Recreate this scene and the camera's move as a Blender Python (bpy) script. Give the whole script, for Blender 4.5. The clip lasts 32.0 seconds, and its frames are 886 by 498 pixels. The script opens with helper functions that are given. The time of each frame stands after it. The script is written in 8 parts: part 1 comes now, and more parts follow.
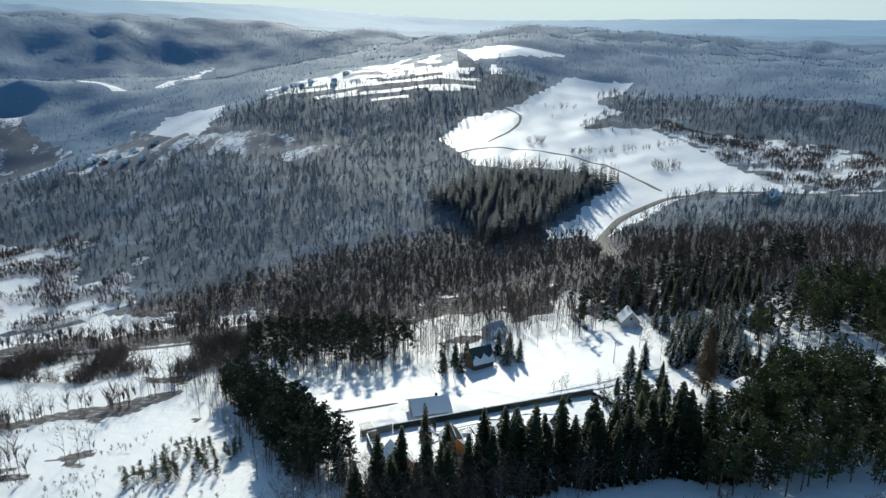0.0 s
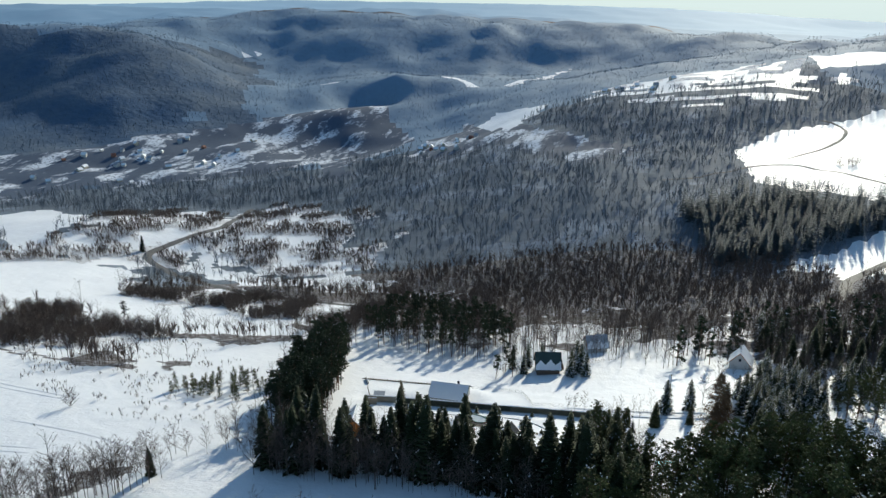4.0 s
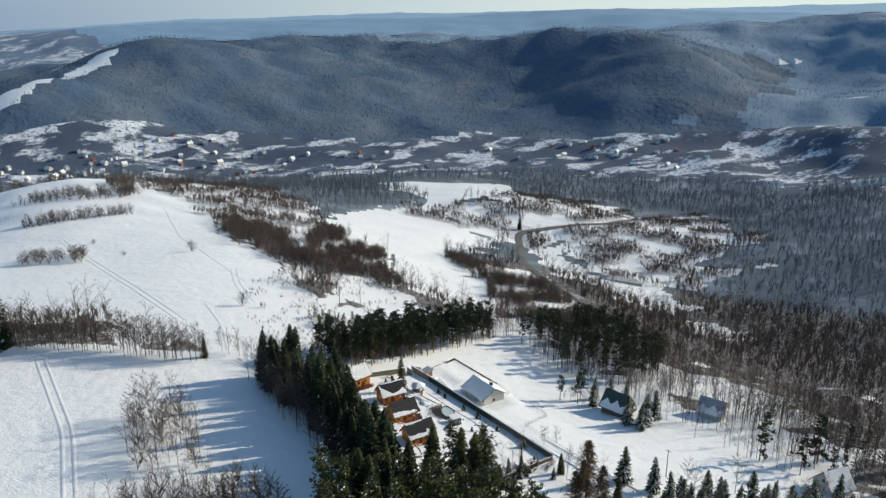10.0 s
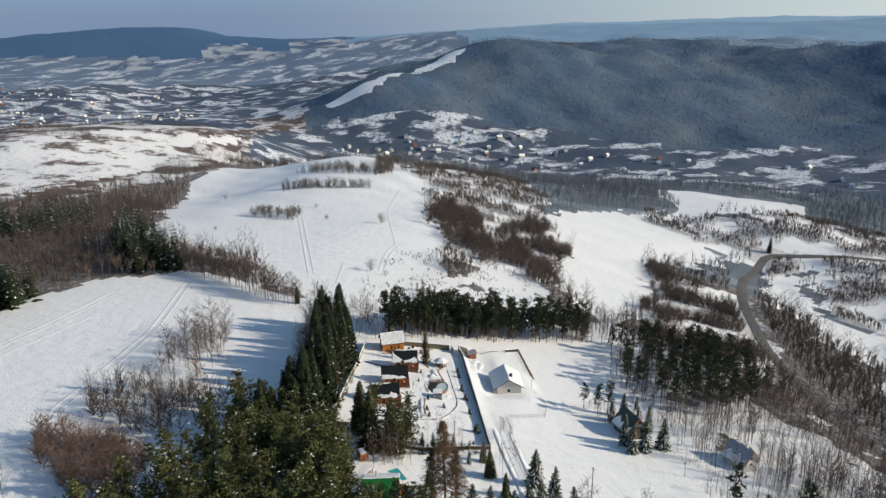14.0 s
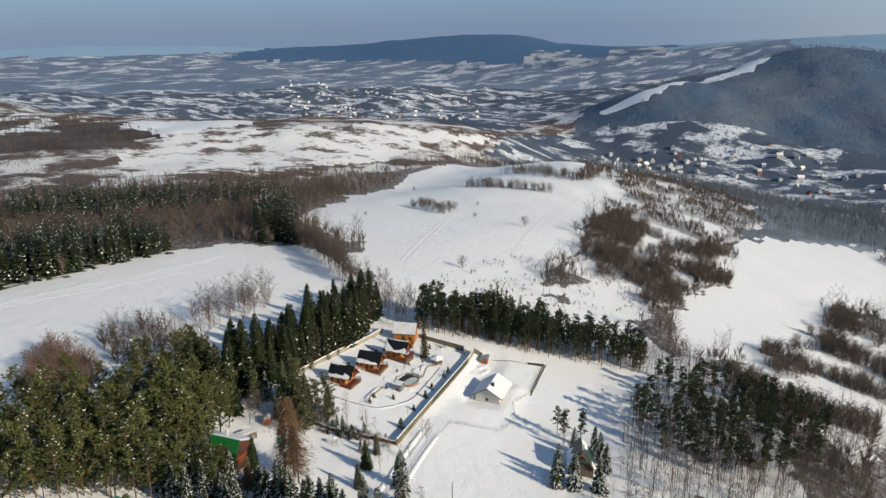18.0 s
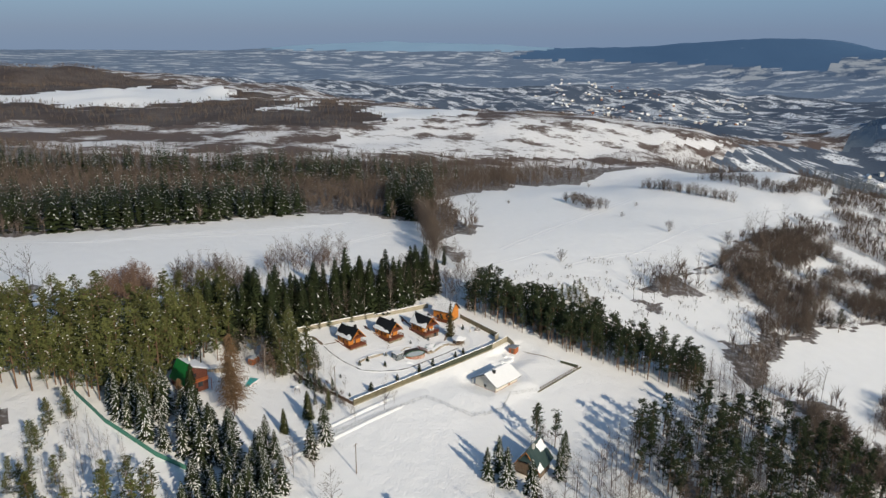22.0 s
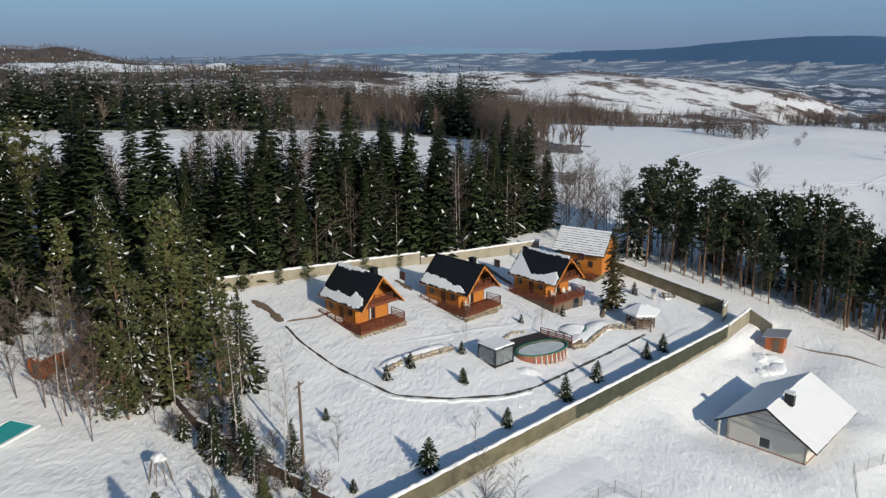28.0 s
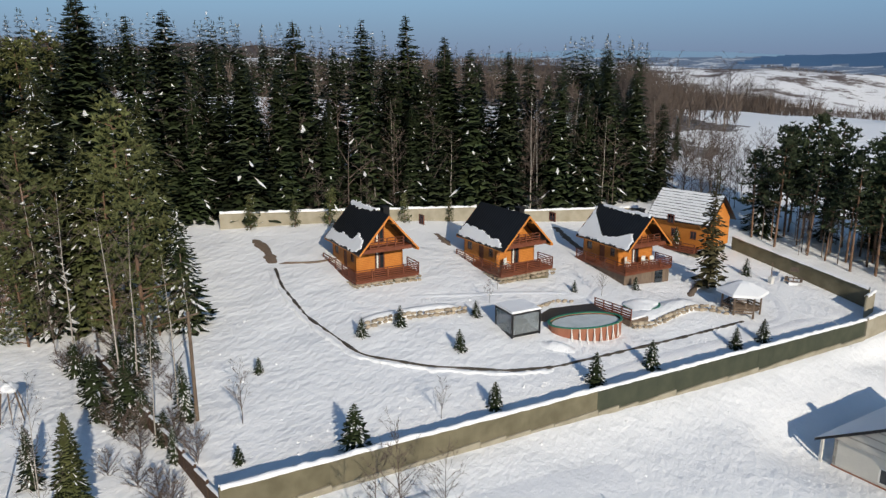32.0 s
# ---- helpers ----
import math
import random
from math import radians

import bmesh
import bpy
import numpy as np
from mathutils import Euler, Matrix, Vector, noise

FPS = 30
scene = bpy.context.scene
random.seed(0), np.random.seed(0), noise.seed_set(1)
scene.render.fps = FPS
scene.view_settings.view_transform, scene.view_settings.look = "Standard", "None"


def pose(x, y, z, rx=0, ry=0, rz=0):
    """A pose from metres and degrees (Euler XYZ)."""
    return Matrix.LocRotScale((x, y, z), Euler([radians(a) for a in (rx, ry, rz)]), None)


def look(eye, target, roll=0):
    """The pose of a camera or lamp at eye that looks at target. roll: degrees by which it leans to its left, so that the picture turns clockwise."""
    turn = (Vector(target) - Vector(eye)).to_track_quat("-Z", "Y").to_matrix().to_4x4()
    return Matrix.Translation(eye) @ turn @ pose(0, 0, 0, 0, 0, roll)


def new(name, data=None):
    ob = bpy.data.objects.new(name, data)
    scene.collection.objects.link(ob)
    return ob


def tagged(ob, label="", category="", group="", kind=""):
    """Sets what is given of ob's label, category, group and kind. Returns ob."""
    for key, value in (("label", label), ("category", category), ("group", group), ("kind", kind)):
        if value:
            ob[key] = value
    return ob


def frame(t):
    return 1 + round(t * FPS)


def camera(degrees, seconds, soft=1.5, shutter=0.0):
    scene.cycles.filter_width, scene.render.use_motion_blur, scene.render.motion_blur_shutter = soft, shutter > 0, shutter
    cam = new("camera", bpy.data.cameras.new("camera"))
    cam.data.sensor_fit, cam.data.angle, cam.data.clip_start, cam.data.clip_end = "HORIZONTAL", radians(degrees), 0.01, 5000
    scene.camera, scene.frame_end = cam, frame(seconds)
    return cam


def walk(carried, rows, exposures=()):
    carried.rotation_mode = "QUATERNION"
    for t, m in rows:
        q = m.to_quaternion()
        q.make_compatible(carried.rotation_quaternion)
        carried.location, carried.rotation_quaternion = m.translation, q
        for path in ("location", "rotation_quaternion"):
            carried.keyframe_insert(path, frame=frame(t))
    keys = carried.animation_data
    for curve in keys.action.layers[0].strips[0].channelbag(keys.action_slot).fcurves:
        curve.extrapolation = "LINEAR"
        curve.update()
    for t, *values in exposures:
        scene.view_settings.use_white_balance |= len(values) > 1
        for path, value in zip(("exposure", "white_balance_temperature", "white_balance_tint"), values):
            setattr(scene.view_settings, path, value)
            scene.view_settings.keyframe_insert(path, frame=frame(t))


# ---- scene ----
cam = camera(60.4, 32.0, soft=1.4)
PATH = [
    (0, (-5.161, 4.623, 109.217), (-4.630, 6.452, 108.608), 0.84),
    (0.5, (6.662, -0.374, 109.740), (7.088, 1.484, 109.133), 0.80),
    (1, (18.343, -4.640, 110.364), (18.631, -2.757, 109.755), 0.73),
    (1.5, (30.870, -6.377, 110.279), (31.005, -4.477, 109.668), 0.53),
    (2, (42.693, -7.903, 110.044), (42.683, -5.999, 109.434), 0.42),
    (2.5, (55.136, -9.207, 110.316), (54.992, -7.308, 109.704), 0.20),
    (3, (67.431, -9.013, 110.610), (67.175, -7.126, 109.997), 0.19),
    (3.5, (80.257, -8.428, 110.165), (79.908, -6.556, 109.553), 0.19),
    (5.5, (129.397, 2.010, 110.697), (128.667, 3.769, 110.086), 0.30),
    (6, (140.579, 7.010, 111.079), (139.751, 8.724, 110.467), 0.25),
    (6.5, (151.970, 12.224, 111.231), (151.039, 13.884, 110.617), 0.28),
    (7, (162.785, 18.264, 111.758), (161.741, 19.855, 111.143), 0.08),
    (7.5, (173.932, 24.701, 112.004), (172.773, 26.211, 111.391), 0.05),
    (8, (183.727, 32.198, 111.836), (182.464, 33.623, 111.225), 0.03),
    (8.5, (193.112, 40.175, 111.878), (191.753, 41.509, 111.267), 0.10),
    (9, (201.989, 48.132, 111.930), (200.543, 49.373, 111.322), 0.08),
    (9.5, (210.339, 57.197, 111.958), (208.816, 58.343, 111.351), -0.03),
    (10, (219.923, 66.558, 112.388), (218.334, 67.612, 111.784), -0.13),
    (10.5, (228.008, 75.529, 112.050), (226.374, 76.513, 111.450), -0.08),
    (11, (235.808, 85.039, 111.800), (234.132, 85.953, 111.204), 0.07),
    (11.5, (243.361, 96.474, 112.475), (241.635, 97.284, 111.874), -0.24),
    (12, (250.714, 108.092, 111.832), (248.933, 108.782, 111.235), -0.17),
    (12.5, (255.773, 118.452, 111.760), (253.951, 119.021, 111.164), -0.10),
    (13, (261.329, 130.437, 110.750), (259.470, 130.876, 110.158), -0.24),
    (13.5, (262.855, 143.145, 110.207), (260.970, 143.455, 109.615), -0.27),
    (14, (265.802, 155.930, 110.016), (263.899, 156.109, 109.425), -0.39),
    (14.5, (268.376, 169.550, 109.365), (266.464, 169.595, 108.780), -0.52),
    (15, (270.451, 182.921, 108.311), (268.539, 182.838, 107.732), -0.62),
    (15.5, (268.135, 193.762, 108.506), (266.231, 193.566, 107.925), -1.00),
    (17.5, (258.260, 244.626, 106.402), (256.429, 244.054, 105.836), -0.75),
    (18, (254.465, 255.818, 106.075), (252.660, 255.167, 105.511), -0.65),
    (18.5, (250.348, 266.857, 105.905), (248.577, 266.116, 105.343), -0.17),
    (19, (246.147, 278.072, 105.631), (244.419, 277.233, 105.071), 0.01),
    (19.5, (241.559, 289.991, 105.688), (239.892, 289.038, 105.130), -0.23),
    (20, (236.249, 299.719, 105.227), (234.649, 298.656, 104.669), -0.06),
    (20.5, (230.435, 309.969, 105.439), (228.905, 308.810, 104.877), -0.07),
    (21, (224.542, 317.962, 104.261), (223.057, 316.747, 103.698), -0.03),
    (21.5, (219.783, 323.115, 101.419), (218.319, 321.873, 100.858), 0.25),
    (22, (215.240, 324.815, 98.469), (213.806, 323.537, 97.913), 0.22),
    (22.1, (214.403, 324.596, 98.059), (212.974, 323.311, 97.504), 0.19),
    (22.2, (213.565, 324.376, 97.648), (212.141, 323.086, 97.093), 0.18),
    (22.3, (212.640, 324.134, 97.195), (211.222, 322.836, 96.641), 0.15),
    (22.4, (211.497, 323.835, 96.635), (210.087, 322.529, 96.081), 0.12),
    (22.5, (210.003, 323.445, 95.902), (208.604, 322.127, 95.349), 0.08),
    (22.6, (208.116, 321.808, 95.188), (206.722, 320.486, 94.636), 0.11),
    (22.7, (205.361, 319.340, 94.161), (203.971, 318.012, 93.608), 0.16),
    (22.8, (202.604, 316.871, 93.132), (201.220, 315.538, 92.579), 0.20),
    (22.9, (199.849, 314.402, 92.104), (198.469, 313.064, 91.551), 0.23),
    (23, (197.156, 311.858, 91.106), (195.781, 310.516, 90.552), 0.27),
    (23.1, (194.667, 309.079, 90.200), (193.292, 307.736, 89.647), 0.31),
    (23.2, (192.177, 306.300, 89.295), (190.804, 304.955, 88.742), 0.35),
    (23.3, (189.699, 303.508, 88.394), (188.327, 302.162, 87.842), 0.39),
    (23.4, (187.225, 300.712, 87.495), (185.855, 299.364, 86.945), 0.42),
    (23.5, (184.781, 297.898, 86.576), (183.411, 296.548, 86.025), 0.45),
    (23.6, (182.490, 294.993, 85.547), (181.122, 293.643, 84.996), 0.45),
    (23.7, (180.200, 292.088, 84.517), (178.831, 290.738, 83.968), 0.45),
    (23.8, (177.913, 289.181, 83.485), (176.544, 287.830, 82.936), 0.45),
    (23.9, (175.629, 286.273, 82.452), (174.260, 284.922, 81.903), 0.45),
    (24, (173.346, 283.363, 81.416), (171.977, 282.012, 80.867), 0.45),
    (24.1, (171.086, 280.449, 80.348), (169.718, 279.097, 79.799), 0.47),
    (24.2, (168.824, 277.535, 79.280), (167.458, 276.181, 78.731), 0.49),
    (24.3, (166.564, 274.620, 78.212), (165.199, 273.265, 77.663), 0.51),
    (24.4, (164.327, 271.736, 77.155), (162.964, 270.380, 76.605), 0.53),
    (24.5, (162.149, 268.928, 76.125), (160.787, 267.571, 75.575), 0.55),
    (26.5, (136.827, 236.891, 50.267), (135.475, 235.512, 49.750), -0.35),
    (27, (132.565, 231.295, 45.310), (131.201, 229.929, 44.788), -0.14),
    (27.5, (127.793, 225.388, 39.548), (126.402, 224.048, 39.027), -0.22),
    (28, (123.396, 219.980, 34.133), (121.988, 218.656, 33.620), -0.30),
    (28.5, (120.938, 216.876, 31.659), (119.531, 215.552, 31.144), -0.20),
    (29, (119.293, 215.063, 29.858), (117.908, 213.713, 29.351), -0.22),
    (29.5, (118.104, 213.882, 28.900), (116.745, 212.505, 28.389), -0.05),
    (30, (116.659, 212.965, 27.911), (115.323, 211.568, 27.399), 0.14),
    (30.5, (113.685, 213.741, 26.736), (112.408, 212.288, 26.227), -0.01),
    (31, (110.066, 215.465, 25.738), (108.849, 213.960, 25.233), -0.04),
    (31.5, (106.257, 217.088, 24.745), (105.108, 215.529, 24.243), 0.03),
    (32, (102.388, 218.613, 23.987), (101.329, 216.991, 23.489), -0.11),
]
# seconds and stops: the camera brightens over the wide white fields
EXPOSURES = [(0, 0.08, 5950, 0), (3, 0.10, 6080, 1), (6, 0.24, 6260, 2), (9, 0.24, 6460, 3), (13, 0.16, 6700, 6), (18, 0.08, 6880, 7), (22, 0.0, 6800, 7), (26, -0.11, 6480, 6), (32, -0.09, 6360, 8)]
walk(cam, [(t, look(eye, target, roll)) for t, eye, target, roll in PATH], EXPOSURES)

# ---- light ----
SUN_WAY = Vector((0.20, 0.98, 0.0)).normalized()
SUN_HEIGHT = radians(23)
sun_vec = Vector((SUN_WAY.x * math.cos(SUN_HEIGHT), SUN_WAY.y * math.cos(SUN_HEIGHT), math.sin(SUN_HEIGHT)))
sun = new("sun", bpy.data.lights.new("sun", "SUN"))
sun.data.energy, sun.data.angle, sun.data.color = 4.0, radians(0.6), (1.0, 0.885, 0.73)
sun.matrix_world = look((0, 0, 900), Vector((0, 0, 900)) - sun_vec)
world = bpy.data.worlds.new("winter_sky")
scene.world = world
world.use_nodes = True
wn = world.node_tree
sky = wn.nodes.new("ShaderNodeTexSky")
sky.sky_type, sky.sun_disc = "NISHITA", False
sky.sun_elevation, sky.sun_rotation = SUN_HEIGHT, math.atan2(SUN_WAY.x, SUN_WAY.y)
sky.air_density, sky.dust_density, sky.ozone_density, sky.altitude = 1.0, 0.05, 2.5, 600
wn.nodes["Background"].inputs["Strength"].default_value = 0.10
# thin winter haze that greys the sky low over the horizon, all round
geo, split, rise = wn.nodes.new("ShaderNodeTexCoord"), wn.nodes.new("ShaderNodeSeparateXYZ"), wn.nodes.new("ShaderNodeMapRange")
wn.links.new(geo.outputs["Generated"], split.inputs[0])
wn.links.new(split.outputs["Z"], rise.inputs[0])
rise.interpolation_type = "SMOOTHSTEP"
rise.inputs[1].default_value, rise.inputs[2].default_value, rise.inputs[3].default_value, rise.inputs[4].default_value = -0.02, 0.3, 0.93, 0.12
haze = wn.nodes.new("ShaderNodeMix")
haze.data_type = "RGBA"
# the haze is brighter below the sun than on the far side
side, glare = wn.nodes.new("ShaderNodeMapRange"), wn.nodes.new("ShaderNodeMix")
wn.links.new(split.outputs["Y"], side.inputs[0])
side.interpolation_type = "SMOOTHSTEP"
side.inputs[1].default_value, side.inputs[2].default_value = -0.25, 1.0
glare.data_type = "RGBA"
glare.inputs[7].default_value = (6.4, 7.2, 7.3, 1)
lift, low_sky = wn.nodes.new("ShaderNodeMapRange"), wn.nodes.new("ShaderNodeMix")
wn.links.new(split.outputs["Z"], lift.inputs[0])
lift.inputs[1].default_value, lift.inputs[2].default_value = 0.0, 0.13
low_sky.data_type = "RGBA"
low_sky.inputs[6].default_value, low_sky.inputs[7].default_value = (1.4, 2.25, 3.95, 1), (1.9, 4.0, 6.6, 1)
wn.links.new(lift.outputs[0], low_sky.inputs[0])
wn.links.new(low_sky.outputs[2], glare.inputs[6])
wn.links.new(side.outputs[0], glare.inputs[0])
wn.links.new(glare.outputs[2], haze.inputs[7])
wn.links.new(rise.outputs[0], haze.inputs[0])
wn.links.new(sky.outputs[0], haze.inputs[6])
wn.links.new(haze.outputs[2], wn.nodes["Background"].inputs["Color"])


# ---- materials ----
def mat(name, rough=0.7, metal=0.0):
    m = bpy.data.materials.new(name)
    m.use_nodes = True
    b = m.node_tree.nodes["Principled BSDF"]
    b.inputs["Roughness"].default_value, b.inputs["Metallic"].default_value = rough, metal
    b.inputs["Specular IOR Level"].default_value = 0.3
    return m, m.node_tree.nodes, m.node_tree.links, b


def ramp(nodes, links, fac, stops):
    r = nodes.new("ShaderNodeValToRGB")
    while len(r.color_ramp.elements) < len(stops):
        r.color_ramp.elements.new(0.5)
    for e, (p, c) in zip(r.color_ramp.elements, stops):
        e.position, e.color = p, (*c, 1)
    links.new(fac, r.inputs[0])
    return r.outputs[0]


def coords(nodes, links, kind="Object", scale=(1, 1, 1), turn=0.0):
    tc, mp = nodes.new("ShaderNodeTexCoord"), nodes.new("ShaderNodeMapping")
    mp.vector_type = "TEXTURE"
    mp.inputs["Scale"].default_value, mp.inputs["Rotation"].default_value = tuple(1 / c for c in scale), (0, 0, turn)
    links.new(tc.outputs[kind], mp.inputs[0])
    return mp.outputs[0]


def noise_of(nodes, links, vec, scale, detail=4.0, rough=0.55):
    n = nodes.new("ShaderNodeTexNoise")
    n.inputs["Scale"].default_value, n.inputs["Detail"].default_value, n.inputs["Roughness"].default_value = scale, detail, rough
    if vec is not None:
        links.new(vec, n.inputs["Vector"])
    return n.outputs["Fac"]


def mix(nodes, links, fac, a, b, mode="MIX"):
    n = nodes.new("ShaderNodeMix")
    n.data_type, n.blend_type = "RGBA", mode
    for sock, v in ((n.inputs[0], fac), (n.inputs[6], a), (n.inputs[7], b)):
        if isinstance(v, (int, float)):
            sock.default_value = v
        elif isinstance(v, tuple):
            sock.default_value = (*v, 1)
        else:
            links.new(v, sock)
    return n.outputs[2]


def bump(nodes, links, b, height, strength=0.3, dist=0.05):
    n = nodes.new("ShaderNodeBump")
    n.inputs["Strength"].default_value, n.inputs["Distance"].default_value = strength, dist
    links.new(height, n.inputs["Height"])
    links.new(n.outputs[0], b.inputs["Normal"])


def plain(name, c1, c2, scale=6.0, rough=0.7, metal=0.0, relief=0.25, stretch=(1, 1, 1), fine=8.0, vary=0.0):
    """A surface of two close colours, with grain at two scales and fine relief."""
    m, n, l, b = mat(name, rough, metal)
    v = coords(n, l, "Object", stretch)
    big, small = noise_of(n, l, v, scale, 3), noise_of(n, l, v, scale * fine, 5)
    col = mix(n, l, small, ramp(n, l, big, [(0.32, c1), (0.68, c2)]), tuple(0.75 * x for x in c1))
    f = n.new("ShaderNodeMath")
    f.operation = "MULTIPLY"
    l.new(small, f.inputs[0])
    f.inputs[1].default_value = 0.55
    l.new(f.outputs[0], col.node.inputs[0])
    if vary:
        oi = n.new("ShaderNodeObjectInfo")
        hsv = n.new("ShaderNodeHueSaturation")
        mr = n.new("ShaderNodeMapRange")
        mr.inputs[3].default_value, mr.inputs[4].default_value = 1 - vary, 1 + vary
        l.new(oi.outputs["Random"], mr.inputs[0])
        l.new(mr.outputs[0], hsv.inputs["Value"])
        l.new(col, hsv.inputs["Color"])
        col = hsv.outputs[0]
    l.new(col, b.inputs["Base Color"])
    if relief:
        bump(n, l, b, small, relief, 0.03)
    return m


def snow_mat(name, tone=(0.89, 0.895, 0.91), relief=0.5, size=1.0):
    m, n, l, b = mat(name, 0.55)
    v = coords(n, l, "Object")
    drift, grain = noise_of(n, l, v, 0.22 * size, 5, 0.5), noise_of(n, l, coords(n, l, "Object", (0.7, 1.15, 1), 0.5), 1.7 * size, 4)
    l.new(mix(n, l, drift, tone, tuple(0.93 * c for c in tone)), b.inputs["Base Color"])
    add = n.new("ShaderNodeMath")
    add.operation = "MULTIPLY_ADD"
    l.new(grain, add.inputs[0])
    add.inputs[1].default_value = 0.30
    l.new(drift, add.inputs[2])
    bump(n, l, b, add.outputs[0], relief, 0.5 / size)
    return m


def patchy(name, c_low, c_high, cut, scale, stretch=(1, 1, 1), turn=0.0, soft=0.06, detail=6.0, third=None, glow=0.0, relief=0.6, rough=0.62, flip=False, dirt=0.5, deep=1.5):
    """Snow broken by scrub, hedges or woods: two colours parted by an uneven line."""
    m, n, l, b = mat(name, 0.8)
    b.inputs["Specular IOR Level"].default_value = 0.12
    v = coords(n, l, "Object", stretch, turn)
    big, small = noise_of(n, l, v, scale, detail, rough), noise_of(n, l, v, scale * 9, 4)
    if flip:
        c_low, c_high = c_high, c_low
    base = ramp(n, l, big, [(cut - soft, c_low), (cut + soft, c_high)])
    col = mix(n, l, small, base, tuple(0.6 * x for x in (third or c_low)))
    f = n.new("ShaderNodeMath")
    f.operation = "MULTIPLY"
    l.new(small, f.inputs[0])
    f.inputs[1].default_value = dirt
    l.new(f.outputs[0], col.node.inputs[0])
    l.new(col, b.inputs["Base Color"])
    # glow: the surface emits its own colour, a veil of haze for far land
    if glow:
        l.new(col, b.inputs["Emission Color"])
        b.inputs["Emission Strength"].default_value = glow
    if relief:
        bump(n, l, b, small, relief, deep)
    return m


SNOW = snow_mat("snow", relief=0.95)
SNOW_CAP = snow_mat("snow_cap", relief=0.35, size=3.0)


def parcels(name, snow, dark, share, size, stretch, turn, glow=0.0, speck=6.0):
    """Far farmland: small snowy fields among dark hedges, woods and gardens."""
    m, n, l, b = mat(name, 0.8)
    v = coords(n, l, "Object", (*stretch, 0.001), turn)
    wob = n.new("ShaderNodeVectorMath")
    wob.operation = "MULTIPLY_ADD"
    nz = n.new("ShaderNodeTexNoise")
    nz.inputs["Scale"].default_value, nz.inputs["Detail"].default_value, nz.inputs["Roughness"].default_value = 1.6 / size, 7, 0.68
    l.new(v, nz.inputs["Vector"])
    l.new(nz.outputs["Color"], wob.inputs[0])
    wob.inputs[1].default_value = (0.75 * size, 0.75 * size, 0)
    l.new(v, wob.inputs[2])
    cell = n.new("ShaderNodeTexVoronoi")
    cell.inputs["Scale"].default_value = 1 / size
    l.new(wob.outputs[0], cell.inputs["Vector"])
    sep = n.new("ShaderNodeSeparateColor")
    l.new(cell.outputs["Color"], sep.inputs[0])
    broken = noise_of(n, l, v, 0.9 / size, 9, 0.66)
    add = n.new("ShaderNodeMath")
    add.operation = "MULTIPLY_ADD"
    l.new(sep.outputs[0], add.inputs[0])
    add.inputs[1].default_value = 0.22
    l.new(broken, add.inputs[2])
    half = tuple(0.6 * a + 0.4 * c for a, c in zip(dark, snow))
    field = ramp(n, l, add.outputs[0], [(share - 0.02, dark), (share + 0.02, half), (share + 0.07, snow)])
    spots = ramp(n, l, noise_of(n, l, coords(n, l), speck / size, 5, 0.72), [(0.53, (0, 0, 0)), (0.60, (1, 1, 1))])
    col = mix(n, l, spots, field, tuple(0.85 * c for c in dark))
    l.new(col, b.inputs["Base Color"])
    # emission in place of haze, for the far plain only
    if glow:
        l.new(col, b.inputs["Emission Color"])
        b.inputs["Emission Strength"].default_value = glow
    return m


SCRUB_FLOOR = patchy("snow_with_dry_grass", (0.80, 0.80, 0.82), (0.30, 0.25, 0.22), 0.60, 0.5, soft=0.10, dirt=0.2)
WOOD_FLOOR = patchy("leaf_litter_and_snow", (0.60, 0.60, 0.63), (0.115, 0.09, 0.076), 0.40, 0.45, soft=0.12, dirt=0.45)
# blue-grey floor: valley haze painted into litter and snow alike
SLOPE_FLOOR = patchy("haze_tinted_slope_floor", (0.165, 0.195, 0.23), (0.40, 0.46, 0.54), 0.61, 0.022, soft=0.09, dirt=0.7)
MOOR = patchy("moor_snow_and_scrub", (0.125, 0.095, 0.086), (0.82, 0.82, 0.84), 0.52, 0.022, (0.9, 1.2, 1), -0.8, 0.04, 12.0, (0.16, 0.125, 0.115), rough=0.7, dirt=0.4)
DOME_SNOW = patchy("snowy_dome_with_low_scrub", (0.14, 0.11, 0.10), (0.85, 0.85, 0.87), 0.455, 0.03, (0.9, 1.2, 1), -0.8, 0.03, 12.0, (0.3, 0.27, 0.26), rough=0.72, dirt=0.2)
# hedge blue and greyed snow include valley haze as colour
STRIPS = parcels("hazed_valley_fields_and_hedges", (0.70, 0.73, 0.78), (0.075, 0.10, 0.145), 0.638, 30.0, (0.75, 1.3), 1.35, 0.0, 7.0)
# HILL_FLOOR and FAR_WOODS have the blue of distance haze mixed into their base colour
HILL_FLOOR = patchy("haze_tinted_hill_woods", (0.088, 0.142, 0.222), (0.185, 0.215, 0.245), 0.53, 0.011, soft=0.16, dirt=0.6, deep=4.0, relief=0.5)
SOUTH_WOODS = patchy("brown_distant_woods", (0.085, 0.068, 0.064), (0.17, 0.145, 0.135), 0.56, 0.02, soft=0.14, dirt=0.6, deep=4.0, relief=0.6)
FAR_WOODS = patchy("haze_tinted_distant_woods", (0.20, 0.29, 0.39), (0.235, 0.305, 0.38), 0.56, 0.007, soft=0.14, dirt=0.4, deep=3.0, relief=0.4)
# backdrop: haze is put into these blues and added as emission
FAR_WEST = parcels("haze_glow_plain", (0.46, 0.49, 0.54), (0.115, 0.158, 0.23), 0.66, 70.0, (0.8, 1.2), -0.85, 0.16, 7.0)
FAR_RANGE = patchy("haze_glow_range", (0.115, 0.19, 0.275), (0.14, 0.21, 0.295), 0.5, 0.006, soft=0.2, glow=0.55, relief=0.0, dirt=0.2)
